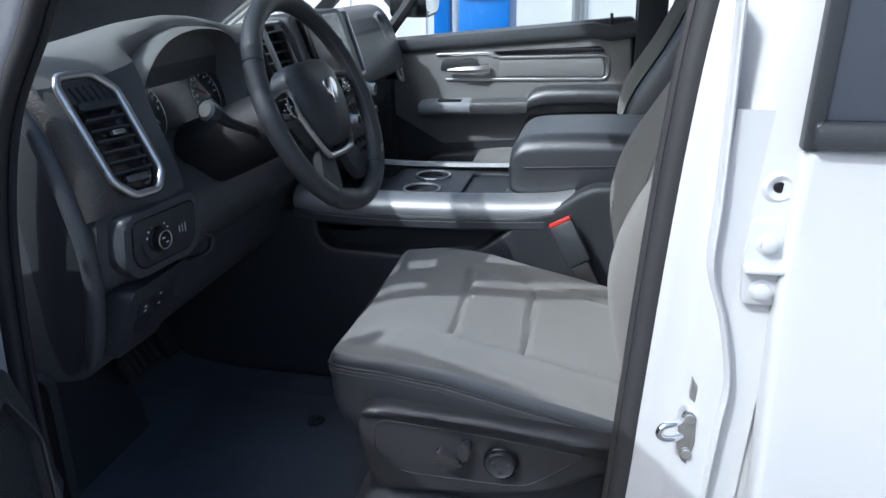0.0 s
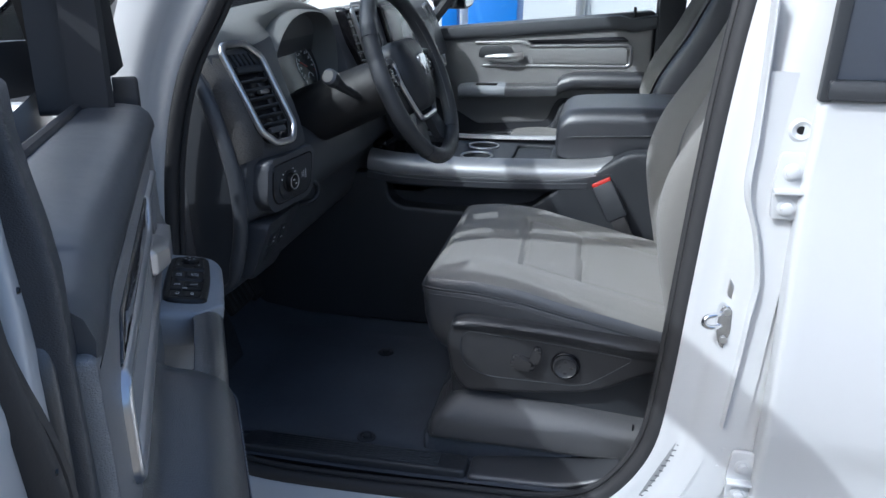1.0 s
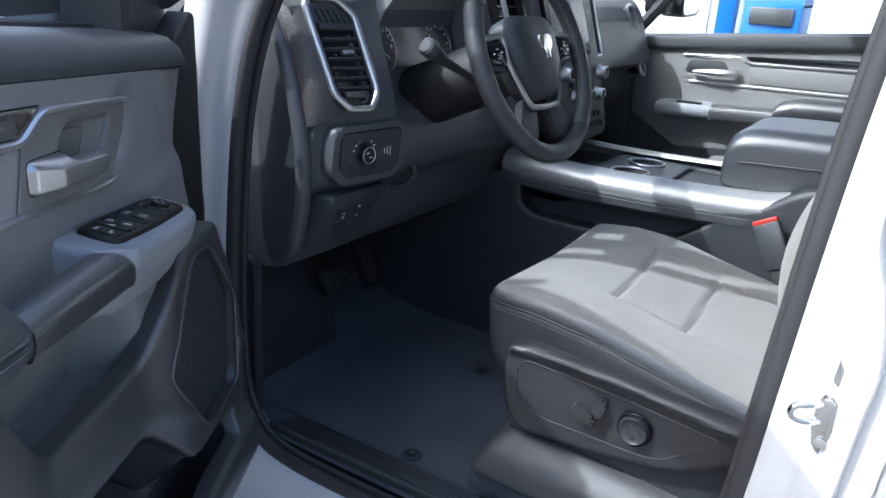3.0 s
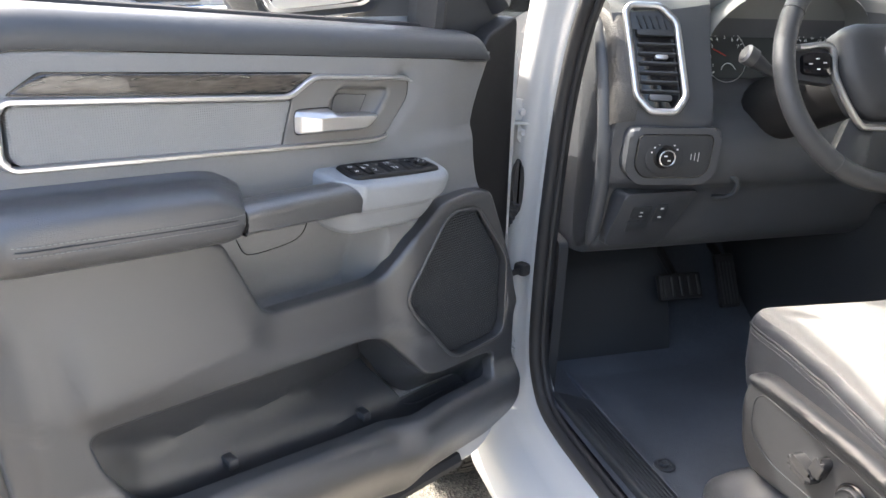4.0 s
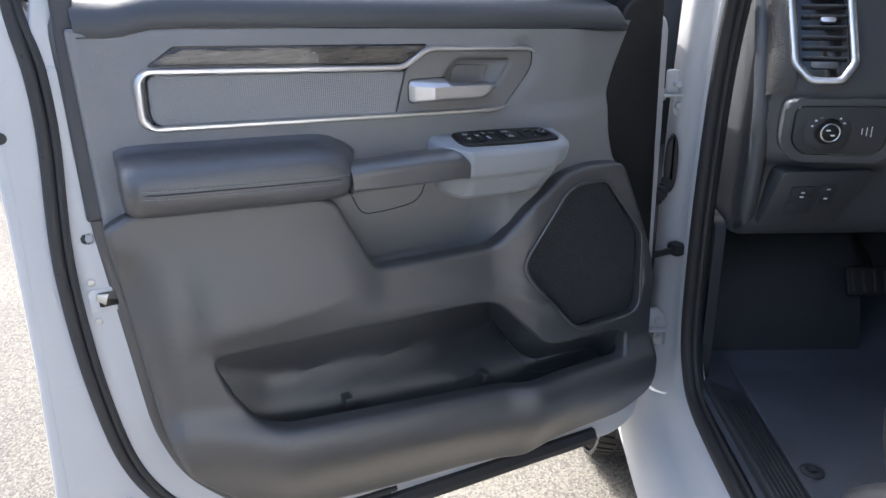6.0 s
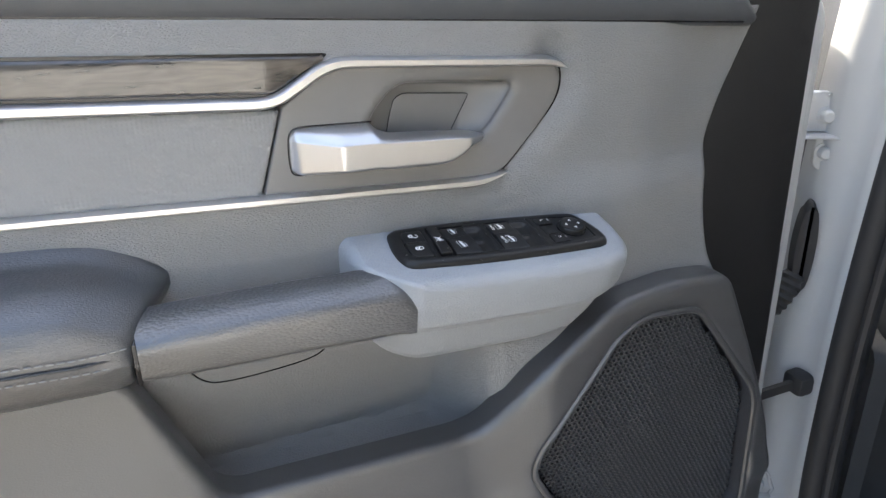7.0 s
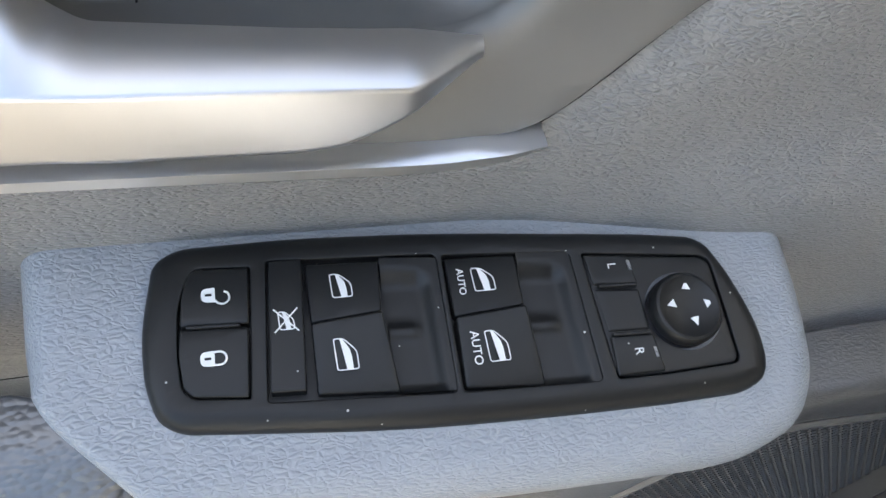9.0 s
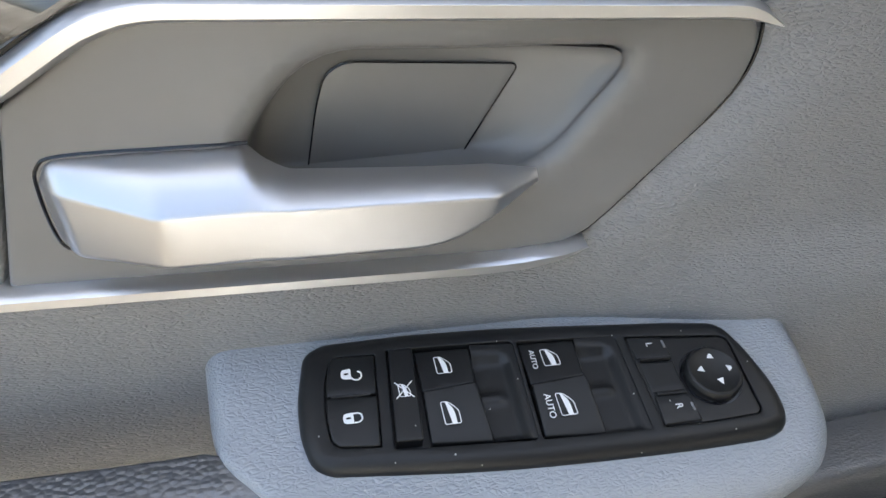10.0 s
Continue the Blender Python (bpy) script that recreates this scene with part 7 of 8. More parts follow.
def steering_wheel():
    tilt = pose(0.375, 0.430, 1.263, 0, 0, -3) @ pose(0, 0, 0, 0, 67, 0) @ pose(0, 0, 0, 0, 0, 90)
    # local: z to the driver, y up the wheel, x to the driver's right
    wheel = thing("steering_wheel", "black leather steering wheel with silver spokes and a chrome emblem", "steering wheel", tilt)
    rim = []
    for k in range(64):
        a = k * math.tau / 64
        rim.append((0.18 * math.cos(a), 0.178 * math.sin(a), 0.0))
    part("rim", tube(rim, 0.0165, 14, closed=True), RIMLEATHER, wheel, "black leather rim")
    for a in (150, 30, 235, 305):
        c = (0.18 * math.cos(radians(a)), 0.178 * math.sin(radians(a)))
        t = (-math.sin(radians(a)), math.cos(radians(a)))
        ring = [(c[0] + 0.0168 * math.cos(b) * math.cos(radians(a)), c[1] + 0.0168 * math.cos(b) * math.sin(radians(a)), 0.0168 * math.sin(b)) for b in np.linspace(0, math.tau, 16, endpoint=False)]
        part("rim_seam", tube(ring, 0.0008, 6, closed=True), BLACK, wheel)
    for lo, hi in ((-38, 38), (142, 218)):
        path = [(0.1648 * math.cos(radians(a)), 0.1630 * math.sin(radians(a)), 0.006) for a in np.linspace(lo, hi, 30)]
        part("stitching", dashes(path, 0.0045, 0.0025, 0.0007), THREAD, wheel)
    pad = rounded([(-0.078, 0.060), (-0.05, 0.074), (0.05, 0.074), (0.078, 0.060), (0.080, -0.010), (0.045, -0.078), (-0.045, -0.078), (-0.080, -0.010)], 0.025, 5)
    rings = [[Vector((p[0] * s, p[1] * s, h)) for p in pad] for s, h in ((0.96, -0.035), (1.0, -0.012), (0.985, 0.0), (0.93, 0.010), (0.80, 0.018), (0.55, 0.024), (0.25, 0.027))]
    part("hub_pad", loft(rings), BLACK, wheel, "black airbag cover", sharp=60)
    ribs = [(-0.150, 0.034), (-0.092, 0.036), (-0.088, -0.012), (-0.055, -0.080), (-0.030, -0.090), (0.030, -0.090), (0.055, -0.080), (0.088, -0.012), (0.092, 0.036), (0.150, 0.034)]
    part("hub_trim", tube([(p[0], p[1], -0.002) for p in curve(ribs, 5)], 0.0055, 8), SILVER, wheel, "satin silver spoke trim")
    for s in (-1, 1):
        spoke = rounded([(s * 0.082, 0.038), (s * 0.168, 0.034), (s * 0.172, -0.012), (s * 0.088, -0.022)], 0.008, 4)
        sp = part("spoke", prism(spoke, -0.022, -0.006, flat_z, 0.004), BLACK, wheel)
        key = rounded([(s * 0.094, 0.026), (s * 0.146, 0.024), (s * 0.148, -0.006), (s * 0.098, -0.012)], 0.008, 4)
        kp = part("spoke_switch", prism(key, -0.010, 0.002, flat_z, 0.002), GLOSS, sp)
        for dx, dy in ((0.108, 0.010), (0.121, 0.016), (0.121, 0.0), (0.134, 0.008)):
            part("switch_mark", box(s * dx - 0.003, s * dx + 0.003, dy - 0.0008, dy + 0.0008, 0.0022, 0.0026, 0), ICON, kp)
        leg = rounded([(s * 0.018, -0.080), (s * 0.060, -0.070), (s * 0.105, -0.138), (s * 0.078, -0.155), (s * 0.040, -0.150)], 0.010, 4)
        part("lower_spoke", prism(leg, -0.024, -0.008, flat_z, 0.005), BLACK, wheel)
    emblem = rounded([(-0.022, 0.016), (-0.012, 0.024), (0.0, 0.018), (0.012, 0.024), (0.022, 0.016), (0.020, -0.002), (0.008, -0.008), (0.008, -0.022), (-0.008, -0.022), (-0.008, -0.008), (-0.020, -0.002)], 0.004, 3)
    part("emblem", prism([(p[0], p[1] + 0.010) for p in emblem], 0.020, 0.031, flat_z, 0.002), CHROME, wheel, "chrome emblem")
    col = thing("steering_column", "black steering column shroud with a grey-tipped stalk", "steering column")
    axis = Vector((-0.92, 0.05, -0.39))
    o = Vector((0.375, 0.430, 1.263))
    rings = []
    u, w = Vector((0, 1, 0)), axis.cross(Vector((0, 1, 0))).normalized()
    for d, r in ((0.035, 0.040), (0.045, 0.060), (0.10, 0.064), (0.20, 0.068), (0.32, 0.07)):
        rings.append([o + axis * d + r * (math.cos(a) * u * 0.95 + math.sin(a) * w * 0.9) for a in np.linspace(0, math.tau, 20, endpoint=False)])
    part("column_shroud", loft(rings), JET, col, sharp=60)
    tip = Vector((0.250, 0.268, 1.274))
    root_ = o + axis * 0.11 + Vector((0, -0.06, 0.0))
    part("stalk", tube([root_, root_.lerp(tip, 0.5) + Vector((0.0, -0.01, 0.0)), tip + (root_ - tip) * 0.12], [0.007, 0.009, 0.014], 12), BLACK, col)
    part("stalk_tip", tube([tip + (root_ - tip) * 0.14, tip, tip + (tip - root_) * 0.03], [0.016, 0.0165, 0.012], 16), CHARCOAL, col, "grey round stalk end")


def console():
    con = thing("centre_console", "black centre console with silver trims, cup holders and side pocket", "console")
    side = rounded([(-0.42, 0.53), (-0.42, 0.95), (0.25, 0.962), (0.66, 0.972), (0.745, 0.985), (0.832, 1.045), (1.06, 1.055), (1.06, 0.53)], [0.01, 0.01, 0.02, 0.02, 0.03, 0.03, 0.02, 0.01], 4)
    pocket = rounded([(0.222, 0.943), (0.226, 0.895), (0.255, 0.872), (0.440, 0.866), (0.598, 0.888), (0.672, 0.944)], [0.015, 0.02, 0.02, 0.04, 0.02, 0.015], 5)
    part("near_side", sheet(side, lambda p, q: -0.745 + 0.004 * bell(q, 0.75, 0.2), flat_y, depth=0.03, step=0.04, roll=0.012, holes=[pocket], hole_roll=0.008), BLACK, con, "black plastic side")
    part("pocket_back", prism([(0.45 + (p[0] - 0.45) * 1.06, 0.90 + (p[1] - 0.90) * 1.1) for p in pocket], -0.815, -0.800, flat_y, 0), BLACK, con)
    part("pocket_wall", loft([[flat_y(p[0], p[1], -0.755) for p in pocket], [flat_y(p[0], p[1], -0.802) for p in pocket]], caps=False), BLACK, con)
    # silver edge trims that rise to the dash
    for y, s in ((0.748, 1), (1.125, -1)):
        rows = []
        for x, z in curve([(0.17, 0.985), (0.25, 0.975), (0.40, 0.972), (0.60, 0.977), (0.74, 0.985), (0.80, 0.995)], 5):
            rows.append([Vector((x, y + s * a, z + b)) for a, b in ((0.0, -0.018), (-0.004, -0.004), (0.002, 0.012), (0.018, 0.024), (0.040, 0.030), (0.052, 0.029), (0.056, 0.020))])
        part("edge_trim", loft(rows, closed=False), TRIMSILVER, con, "satin silver edge trim", sharp=60)
        rows = [[Vector((x, y + s * a, z + b)) for a, b in ((0.002, -0.044), (-0.006, -0.036), (-0.006, -0.022), (0.002, -0.016))] for x, z in curve([(0.17, 0.985), (0.25, 0.975), (0.40, 0.972), (0.60, 0.977), (0.74, 0.985)], 5)]
        part("under_trim", loft(rows, closed=False), DARK, con)
    tray = rounded([(0.20, 0.80), (0.66, 0.80), (0.66, 1.075), (0.20, 1.075)], 0.02, 4)
    cups = [[(0.44 + 0.042 * math.cos(a), 0.875 + 0.042 * math.sin(a)) for a in np.linspace(0, math.tau, 28, endpoint=False)], [(0.44 + 0.042 * math.cos(a), 1.00 + 0.042 * math.sin(a)) for a in np.linspace(0, math.tau, 28, endpoint=False)], rrect(0.535, 0.635, 0.825, 1.05, 0.02)]
    part("tray", sheet(tray, lambda p, q: 0.985 - 0.03 * smooth(p, 0.36, 0.30), flat_z, depth=0.05, step=0.02, roll=0.006, holes=cups, hole_roll=0.005), BLACK, con)
    for c in cups[:2]:
        part("cup_holder", loft([[(p[0], p[1], 0.975) for p in c], [(p[0], p[1], 0.91) for p in c]]), BLACK, con)
        part("cup_ring", tube([(p[0], p[1], 0.988) for p in c], 0.003, 8, closed=True), SILVER, con, "silver cup holder ring")
    part("bin_floor", loft([[(p[0], p[1], 0.975) for p in cups[2]], [(p[0], p[1], 0.92) for p in cups[2]]]), BLACK, con)
    part("far_side", box(0.18, 1.06, 1.10, 1.13, 0.53, 0.965, 0.01), DARK, con)
    part("usb_panel", box(0.15, 0.19, 0.86, 0.99, 0.965, 1.02, 0.006), GLOSS, con)
    part("storage_box", box(0.665, 1.06, 0.775, 1.10, 0.56, 1.01, 0.02), DARK, con)
    # padded armrest lid
    arm = thing("console_armrest", "black padded leather armrest lid on the console", "armrest")
    rings = []
    for x, z0, z1, y0, y1 in curve([(0.652, 1.030, 1.070, 0.83, 1.06), (0.655, 1.014, 1.095, 0.808, 1.082), (0.668, 1.006, 1.118, 0.800, 1.09), (0.70, 1.003, 1.133, 0.797, 1.093), (0.80, 1.010, 1.140, 0.797, 1.093), (0.95, 1.030, 1.143, 0.797, 1.093), (1.02, 1.045, 1.140, 0.80, 1.09), (1.04, 1.06, 1.125, 0.81, 1.08)], 4):
        sec = rounded([(y0 + 0.006, z0), (y1 - 0.006, z0), (y1, z1 - 0.02), (y1 - 0.03, z1), (y0 + 0.03, z1), (y0, z1 - 0.02)], [0.012, 0.012, 0.02, 0.03, 0.03, 0.02], 5)
        rings.append([Vector((x, a, b)) for a, b in sec])
    pad = part("pad", loft(rings), LEATHER, arm, sharp=60)
    part("seam", tube([(x, 0.7965, lerp(x, [0.655, 0.7, 1.02], [1.062, 1.068, 1.085])) for x in np.linspace(0.69, 1.02, 20)], 0.0016, 6), BLACK, arm)
    return con


def seat_cushion(seat, y0, y1, fine=True):
    mid, half = 0.5 * (y0 + y1), 0.5 * (y1 - y0)
    ROLL = 0.030

    def stitch_z(x):
        return lerp(x, [0.43, 0.46, 0.54, 0.64, 0.72, 0.81, 0.96], [0.884, 0.890, 0.891, 0.879, 0.859, 0.840, 0.806])

    def top(x, y):
        t = (y - mid) / half
        z = stitch_z(x) + ROLL - 0.001
        z += 0.014 * bell(abs(t), 0.74, 0.20) * smooth(x, 0.47, 0.60) - 0.004 * (1 - abs(t))
        z -= 0.010 * smooth(x, 0.50, 0.44) * (1 - abs(t))
        # sewn channels
        z -= 0.007 * bell(abs(t), 0.57, 0.022) * smooth(x, 0.60, 0.64)
        inner = smooth(abs(t), 0.60, 0.54)
        z -= 0.008 * bell(x, 0.622 - 0.012 * t, 0.006) * inner
        z -= 0.008 * bell(x, 0.744 - 0.010 * t, 0.006) * inner
        return z

    loop = rounded([(0.443, y0 + 0.014), (0.50, y0 + 0.002), (0.60, y0 - 0.002), (0.96, y0), (0.96, y1), (0.60, y1 + 0.002), (0.50, y1 - 0.002), (0.443, y1 - 0.014)], [0.045, 0.03, 0.06, 0.02, 0.02, 0.06, 0.03, 0.045], 7)
    edge = np.array([p[:2] for p in loop])
    ends = np.roll(edge, -1, 0) - edge
    rim = [(edge, ends, np.maximum((ends * ends).sum(1), 1e-12))]
    cover, border = divide(sheet(loop, top, flat_z, depth=0.004, step=0.007 if fine else 0.02, roll=ROLL), lambda c: edge_distance(np.array(c[:2]), rim) < ROLL * 0.23)
    part("cushion_cover", cover, FABRIC, seat, "light grey woven seat cover")
    part("cushion_border", border, LEATHER, seat, "black leather cushion edge")
    rings = []
    for s, d in ((0.0, 0.004), (0.03, 0.0005), (0.10, -0.001), (0.5, -0.002), (0.75, 0.003), (0.92, 0.012), (1.0, 0.024)):
        rings.append([Vector((q[0] + 0.012 * s * smooth(q[0], 0.50, 0.45), q[1], stitch_z(a[0]) - s * (stitch_z(a[0]) - lerp(a[0], [0.44, 0.50, 0.60, 0.96], [0.762, 0.752, 0.755, 0.755])))) for a, q in zip(loop, offset_loop(loop, d, True))])
    part("cushion_side", loft(rings), LEATHER, seat, "black leather seat side with stitching", sharp=60)
    if fine:
        out = offset_loop(loop, -0.0012, True)
        seen = [k for k in range(len(loop)) if loop[k][1] < y0 + 0.04 and loop[k][0] < 0.955]
        seen = [k for k in seen if loop[k][0] <= 0.96 and loop[k][1] < mid]
        order = sorted(seen, key=lambda k: (loop[k][0], loop[k][1] * -1))
        pts = curve([(float(out[k][0]), float(out[k][1]), stitch_z(loop[k][0])) for k in order], 6)
        fore = [Vector((0.4415, y, stitch_z(0.443))) for y in np.linspace(y1 - 0.08, y0 + 0.06, 20)]
        path = fore + pts
        part("seam", tube([q + Vector((0, 0.0006, -0.001)) for q in path], 0.0018, 6), BLACK, seat)
        for dz in (-0.006, -0.013):
            part("stitching", dashes([q + Vector((0, 0, dz)) for q in path], 0.0050, 0.0022, 0.0008), DARKTHREAD, seat, "dark thread")


def seat_back(seat, y0, y1, dx=0.0, cover=LEATHER, wrap=0.86):
    """A reclined back with bolsters that bulge low down; wrap: how far round the bolsters the cloth reaches."""
    mid, half = 0.5 * (y0 + y1), 0.5 * (y1 - y0)
    shell, face = [], []
    crest = curve([(0.80, 0.918), (0.87, 0.906), (0.96, 0.886), (1.05, 0.873), (1.12, 0.882), (1.18, 0.906), (1.24, 0.942), (1.30, 0.978), (1.42, 1.035), (1.56, 1.095)], 3)
    for z, x in crest:
        x += dx
        d = lerp(z, [0.80, 1.0, 1.2, 1.3, 1.56], [0.030, 0.066, 0.052, 0.036, 0.030])
        w = half * lerp(z, [0.8, 1.0, 1.3, 1.5, 1.56], [0.95, 1.0, 0.98, 0.88, 0.76])
        side = [(-0.95, 0.170), (-0.995, 0.110), (-1.0, 0.050), (-0.97, 0.016), (-0.91, 0.002), (-0.83, 0.0), (-0.73, 0.012), (-0.62, 0.72 * d), (-0.575, d + 0.004), (-0.53, d), (0.0, d + 0.008)]
        row = curve(side + [(-t, o) for t, o in side[-2::-1]], 3)
        groove = 0.004 * bell(z, 1.13, 0.008)
        face.append([Vector((x + o + groove * (abs(t) < 0.55), mid + w * t, z)) for t, o in row if abs(t) <= wrap or wrap >= 1])
        back = [(0.9, 0.19), (0.0, 0.20), (-0.9, 0.19)]
        shell.append([Vector((x + 0.005 + o, mid + 0.985 * w * t, z)) for t, o in list(row) + [Vector(b) for b in back]])
    part("backrest_shell", loft(shell), cover, seat, sharp=60)
    part("backrest_face", loft(face, closed=False), FABRIC, seat, "light grey woven backrest cover", sharp=60)
    top = 1.02 + dx
    part("headrest", box(top, top + 0.11, mid - 0.13, mid + 0.13, 1.60, 1.80, 0.04, 3), LEATHER, seat)
    for dy in (-0.06, 0.06):
        part("headrest_post", tube([(top + 0.055, mid + dy, 1.54), (top + 0.06, mid + dy, 1.62)], 0.006, 8), STEEL, seat)


def seats():
    seat = thing("driver_seat", "grey cloth driver's seat with black leather sides and power controls", "seat")
    seat_cushion(seat, 0.185, 0.685)
    seat_back(seat, 0.185, 0.685, wrap=1.0)
    panel = rounded([(0.498, 0.790), (0.512, 0.838), (0.545, 0.848), (0.70, 0.842), (0.92, 0.822), (0.99, 0.84), (0.99, 0.76), (0.888, 0.765), (0.80, 0.712), (0.70, 0.696), (0.535, 0.682), (0.510, 0.72)], [0.03, 0.03, 0.02, 0.1, 0.05, 0.02, 0.02, 0.05, 0.05, 0.05, 0.03, 0.03], 5)

    def pan_h(p, q):
        return -0.170 + 0.004 * bell(q, 0.77, 0.06) + 0.012 * bell(q, lerp(p, [0.5, 0.62, 0.73, 0.92], [0.834, 0.836, 0.829, 0.806]), 0.012) - 0.014 * smooth(p, 0.84, 0.97)

    ctl = part("side_panel", sheet(panel, pan_h, flat_y, depth=0.05, step=0.008, roll=0.010), SATIN, seat, "dark satin plastic seat side panel")
    ring = rounded([(0.528, 0.802), (0.545, 0.818), (0.72, 0.806), (0.85, 0.792), (0.848, 0.784), (0.775, 0.728), (0.745, 0.722), (0.575, 0.724), (0.532, 0.748)], [0.02, 0.02, 0.05, 0.012, 0.012, 0.03, 0.03, 0.03, 0.02], 5)
    part("panel_line", tube([flat_y(p[0], p[1], pan_h(*p) + 0.0005) for p in ring], 0.0010, 6, closed=True), BLACK, ctl)
    m = Matrix.Translation((0.731, 0.162, 0.766)) @ pose(0, 0, 0, 90)
    knob = part("lumbar_knob", lathe([(0.023, 0.0), (0.023, 0.005), (0.0205, 0.009), (0.0185, 0.0072), (0.010, 0.0060), (0.0, 0.0058)], 32, m), SATIN, ctl, "round black lumbar control")
    part("knob_gap", lathe([(0.0225, 0.0015), (0.0262, 0.0030), (0.0275, 0.0015), (0.028, 0.0)], 32, m), GLOSS, knob)
    for k in range(4):
        a = k * math.pi / 2
        part("knob_mark", lathe([(0.0036, 0.0), (0.003, 0.0012), (0.0, 0.0016)], 12, m @ Matrix.Translation((0.0118 * math.cos(a), 0.0118 * math.sin(a), 0.0060))), LEVER, knob)
    part("recline_lever", prism(rounded([(0.661, 0.770), (0.669, 0.795), (0.674, 0.800), (0.683, 0.799), (0.687, 0.792), (0.679, 0.764)], 0.0045, 4), -0.172, -0.151, flat_y, 0.006), LEVER, ctl, "glossy black recline lever")
    part("slide_lever", prism(rounded([(0.627, 0.766), (0.630, 0.779), (0.640, 0.780), (0.673, 0.770), (0.674, 0.757), (0.668, 0.752), (0.632, 0.757)], 0.0045, 4), -0.172, -0.148, flat_y, 0.0065), LEVER, ctl, "glossy black seat slide lever")
    riser = rounded([(0.466, 0.572), (0.464, 0.608), (0.500, 0.655), (0.530, 0.672), (0.75, 0.660), (0.99, 0.640), (0.99, 0.568)], [0.01, 0.02, 0.03, 0.03, 0.05, 0.02, 0.01], 4)
    part("riser_cover", sheet(riser, lambda p, q: -0.178 + 0.030 * smooth(q, 0.672, 0.622), flat_y, depth=0.12, step=0.014, roll=0.02), RISER, seat, "dark plastic seat riser cover")
    whole("floor_hump", box(0.450, 0.995, 0.168, 0.665, 0.50, 0.577, 0.018, 3), CARPET, "dark carpet hump under the driver's seat", "floor", kind="structure")
    part("riser_core", box(0.50, 0.96, 0.20, 0.66, 0.535, 0.78, 0.02), BLACK, seat)
    part("riser_join", tube([(0.862, 0.1495, 0.575), (0.864, 0.1495, 0.61), (0.866, 0.168, 0.652)], 0.0016, 6), GLOSS, seat)
    # belt buckle between seat and console
    b = thing("belt_buckle", "black seat belt buckle with a red release button", "buckle", pose(0.795, 0.705, 0.94, 0, 0, 0) @ pose(0, 0, 0, -8, -28, 0))
    part("buckle_body", box(-0.026, 0.026, -0.012, 0.012, -0.055, 0.040, 0.006), BLACK, b)
    part("release_button", box(-0.024, 0.024, -0.010, 0.010, 0.038, 0.047, 0.003), RED, b, "red release button")
    part("buckle_strap", box(-0.018, 0.018, -0.006, 0.006, -0.16, -0.050, 0.003), RUBBER, b)
    p = thing("front_seat", "grey cloth passenger seat with dark sides beyond the console", "seat")
    seat_cushion(p, 1.15, 1.65, False)
    seat_back(p, 1.15, 1.65, 0.015)
    part("riser_core", box(0.50, 0.96, 1.18, 1.62, 0.535, 0.80, 0.02), BLACK, p)


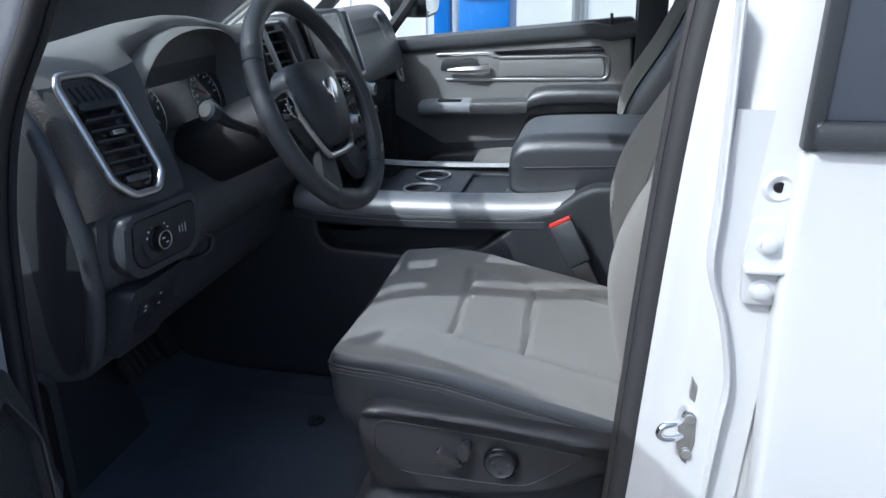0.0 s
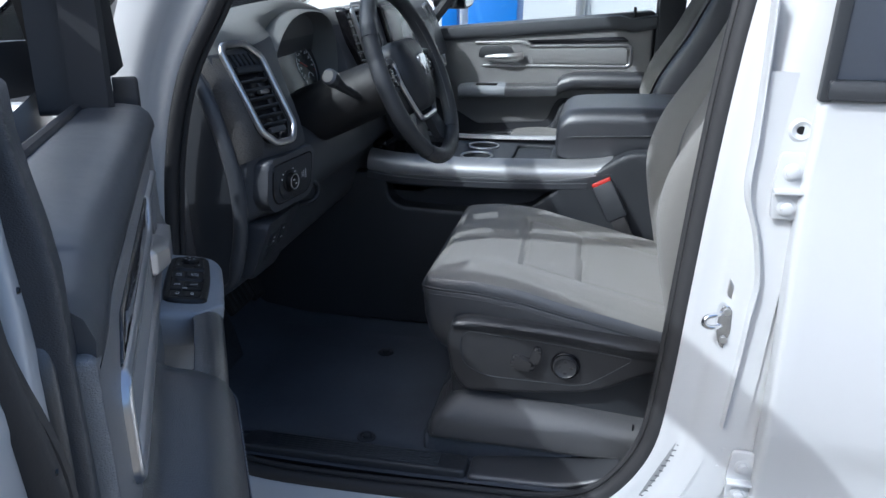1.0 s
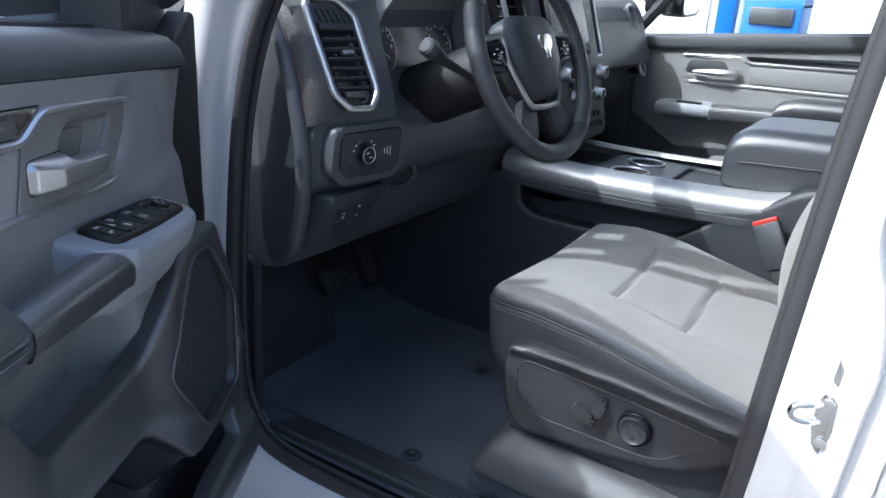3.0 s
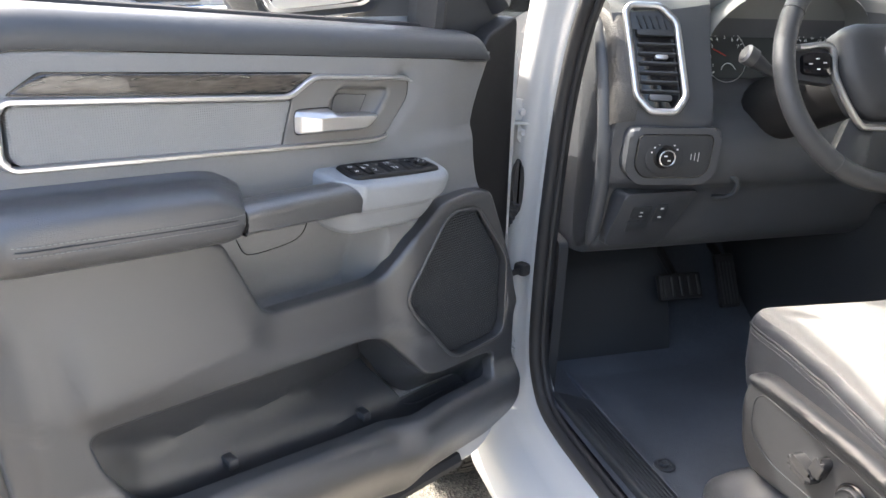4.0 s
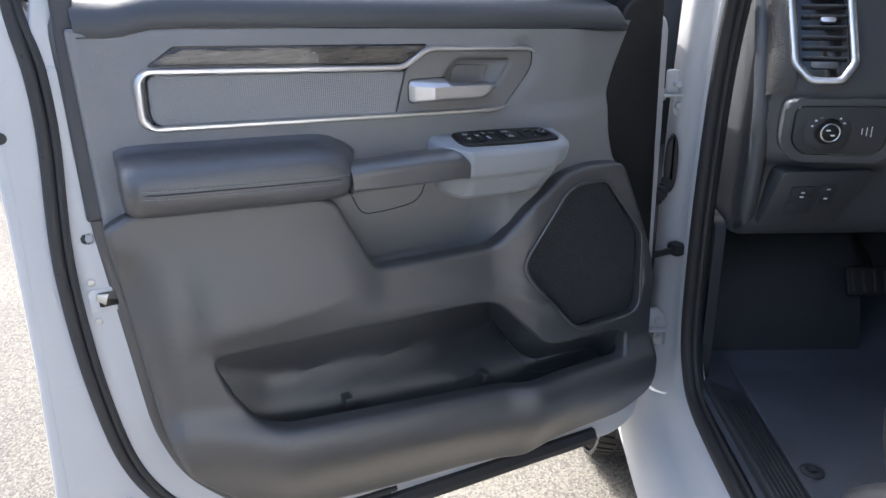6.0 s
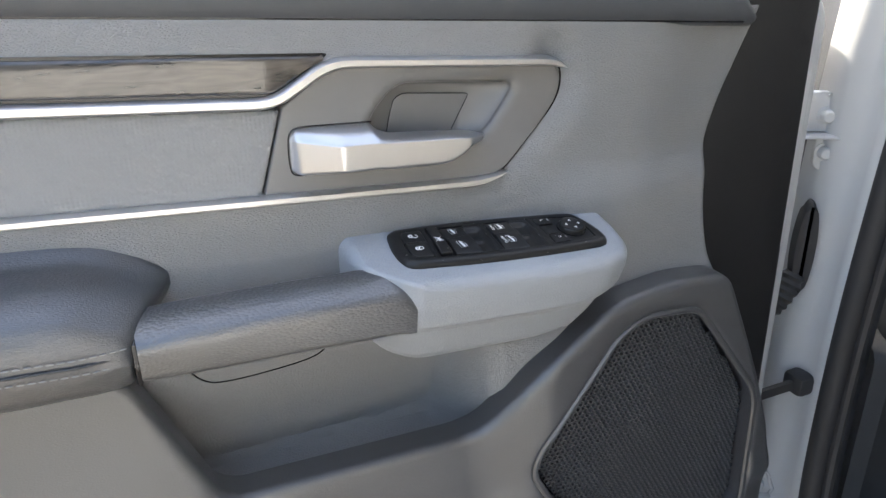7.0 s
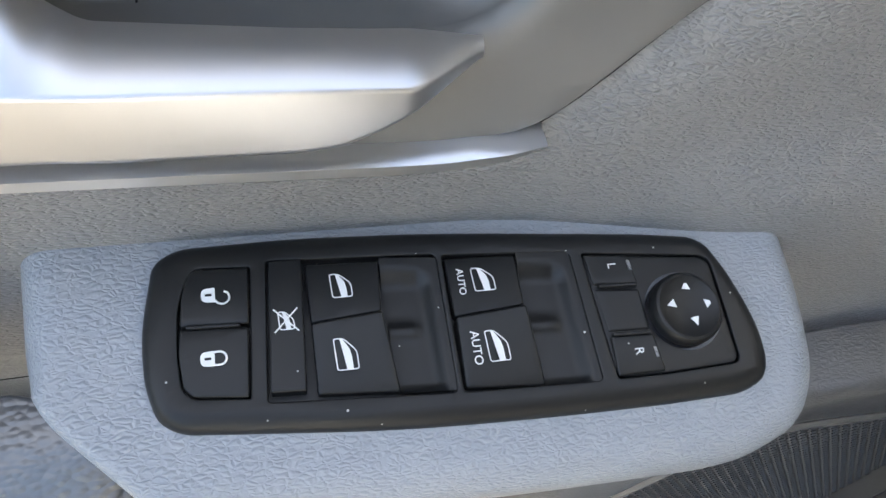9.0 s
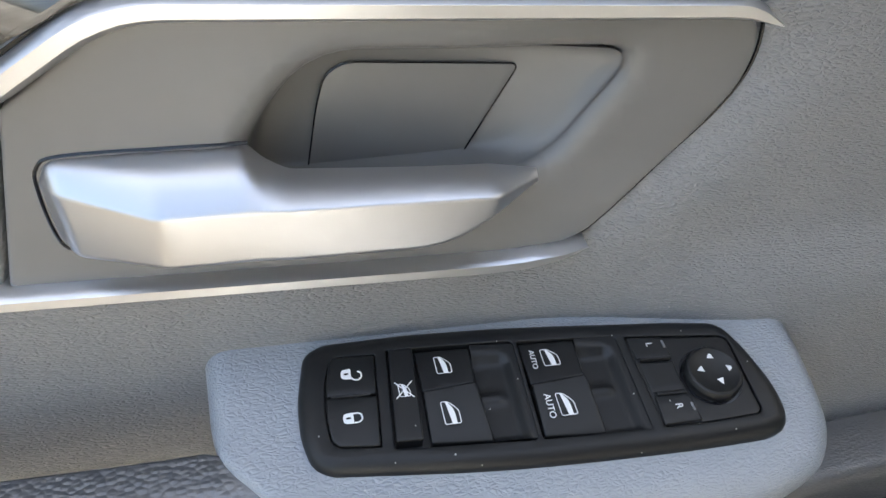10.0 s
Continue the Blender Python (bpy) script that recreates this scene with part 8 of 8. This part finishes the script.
def passenger_door():
    door = thing("passenger_door", "closed passenger door with grey trim, silver frame and black armrest", "door")

    def at(p, q, h):
        return Vector((p, 1.745 - h, q))

    slab = rounded([(-0.02, 0.52), (0.10, 1.245), (0.93, 1.325), (0.945, 0.60), (0.90, 0.52)], 0.03, 4)
    part("door_slab", sheet(slab, lambda p, q: 0.0, at, depth=0.06, step=0.06, roll=0.01), DARK, door)
    upper = rounded([(0.10, 1.02), (0.16, 1.212), (0.92, 1.275), (0.925, 1.03), (0.60, 1.01), (0.56, 0.92), (0.30, 0.90)], 0.02, 4)
    part("upper_trim_panel", sheet(upper, lambda p, q: 0.014 - 0.012 * smooth(q, 1.03, 0.98), at, depth=0.015, step=0.02, roll=0.006), GREY, door, "grey soft upper panel")
    rows = [[at(u, z + dz, h) for h, dz in ((0.014, -0.004), (0.024, 0.0), (0.028, 0.014), (0.020, 0.040), (-0.02, 0.048), (-0.05, 0.046))] for u, z in ((0.11, 1.205), (0.5, 1.240), (0.80, 1.265), (0.85, 1.255), (0.93, 1.268))]
    part("belt_pad", loft(rows, closed=False), BELT, door, sharp=60)
    path = rounded([(0.32, 1.122), (0.84, 1.132), (0.852, 1.142), (0.852, 1.198), (0.838, 1.207), (0.50, 1.196), (0.465, 1.210), (0.29, 1.203)], [0, 0.01, 0.01, 0.012, 0.012, 0.01, 0.01, 0], 4)
    part("insert_frame", ribbon(path, 0.0045, 0.006, at, 0.013), SILVER, door, "satin silver trim frame")
    part("woven_insert", prism(rounded([(0.50, 1.135), (0.84, 1.140), (0.84, 1.196), (0.50, 1.186)], 0.006, 3), 0.005, 0.018, at, 0.003), INSERT, door)
    part("trim_strip", prism(rounded([(0.50, 1.205), (0.84, 1.220), (0.82, 1.236), (0.48, 1.216)], 0.004, 3), 0.006, 0.020, at, 0.002), GLOSS, door)
    part("handle_cup", prism(rounded([(0.30, 1.15), (0.31, 1.19), (0.42, 1.195), (0.45, 1.15)], 0.012, 4), 0.006, 0.0155, at, 0.002), BLACK, door)
    rings = [[at(u, z + b, h + a) for a, b in ((0, -s), (0.012, -s), (0.016, 0.0), (0.010, s), (0, s))] for u, z, s, h in ((0.33, 1.155, 0.004, 0.025), (0.37, 1.158, 0.008, 0.034), (0.43, 1.160, 0.011, 0.036), (0.47, 1.162, 0.012, 0.022))]
    part("door_handle", loft(rings), SILVER, door, "satin silver pull handle")
    arm = [[at(u, z + b, a) for a, b in ((0.01, -0.045), (0.060, -0.045), (0.072, -0.035), (0.075, -0.012), (0.066, 0.004), (0.05, 0.010), (0.01, 0.014))] for u, z in ((0.60, 1.070), (0.62, 1.086), (0.66, 1.096), (0.80, 1.102), (0.90, 1.102))]
    part("armrest", loft(arm), LEATHER, door, "black leather armrest", sharp=60)
    grip = [[at(u, z + b, a) for a, b in ((0.02, -0.04), (0.068, -0.04), (0.073, -0.020), (0.066, -0.004), (0.02, 0.002))] for u, z in ((0.41, 1.058), (0.60, 1.066))]
    part("pull_grip", loft(grip), GRIPLEATHER, door)
    pod = [[at(u, z + b, a) for a, b in ((0.01, -0.05), (0.060, -0.045), (0.070, -0.03), (0.068, -0.008), (0.058, 0.0), (0.01, 0.004))] for u, z in ((0.235, 1.048), (0.26, 1.054), (0.40, 1.060), (0.412, 1.058))]
    part("switch_pod", loft(pod), POD, door, "grey switch pod", sharp=60)
    part("switch_panel", box(0.30, 0.38, 1.682, 1.715, 1.056, 1.062, 0.003), SWITCH, door)
    lower = rounded([(0.0, 0.56), (0.28, 0.87), (0.58, 0.90), (0.62, 1.01), (0.92, 1.03), (0.93, 0.60), (0.86, 0.55)], 0.03, 4)
    part("lower_trim_panel", sheet(lower, lambda p, q: 0.045 * smooth(q, 0.55, 0.70), at, depth=0.03, step=0.03, roll=0.012), DARK, door)
    part("lock_pin", tube([(0.853, 1.735, 1.30), (0.853, 1.735, 1.335)], 0.005, 8), BLACK, door)
    g = part("window_glass", prism(rounded([(0.14, 1.26), (0.94, 1.32), (0.92, 1.80), (0.52, 1.80)], 0.02, 3), -0.02, -0.016, at, 0), GLASS, door, "clear side window")
    g.visible_shadow = False
    part("window_frame", tube([at(u, z, -0.01) for u, z in ((0.11, 1.26), (0.30, 1.50), (0.50, 1.76), (0.60, 1.82), (0.90, 1.83), (0.945, 1.60), (0.945, 1.30))], 0.02, 8), BLACK, door)
    mir = thing("passenger_mirror", "black passenger side mirror beyond the window", "mirror")
    rings = [[Vector((x, 1.95 + (p[0]) * s, 1.40 + p[1] * s)) for p in rounded([(-0.11, -0.09), (0.12, -0.08), (0.13, 0.10), (-0.10, 0.12)], 0.05, 5)] for x, s in ((0.22, 0.92), (0.225, 1.0), (0.16, 1.0), (0.10, 0.8), (0.06, 0.4))]
    part("mirror_housing", loft(rings), BLACK, mir, sharp=60)
    part("mirror_glass", prism([(p[0] * 0.9 + 1.95, p[1] * 0.9 + 1.40) for p in rounded([(-0.11, -0.09), (0.12, -0.08), (0.13, 0.10), (-0.10, 0.12)], 0.05, 5)], 0.218, 0.228, flat_x, 0.001), MIRROR, mir)
    part("mirror_arm", box(0.12, 0.2, 1.76, 1.86, 1.32, 1.38, 0.015), BLACK, mir)


def interior_mirror():
    m = thing("interior_mirror", "black interior mirror below the roof", "mirror")
    part("mirror_housing", box(0.18, 0.22, 0.76, 1.0, 1.62, 1.69, 0.02, 3), BLACK, m)
    part("mirror_stem", tube([(0.19, 0.88, 1.66), (0.16, 0.88, 1.70)], 0.01, 8), BLACK, m)


floor()
pedals()
dashboard()
steering_wheel()
console()
seats()
passenger_door()
interior_mirror()
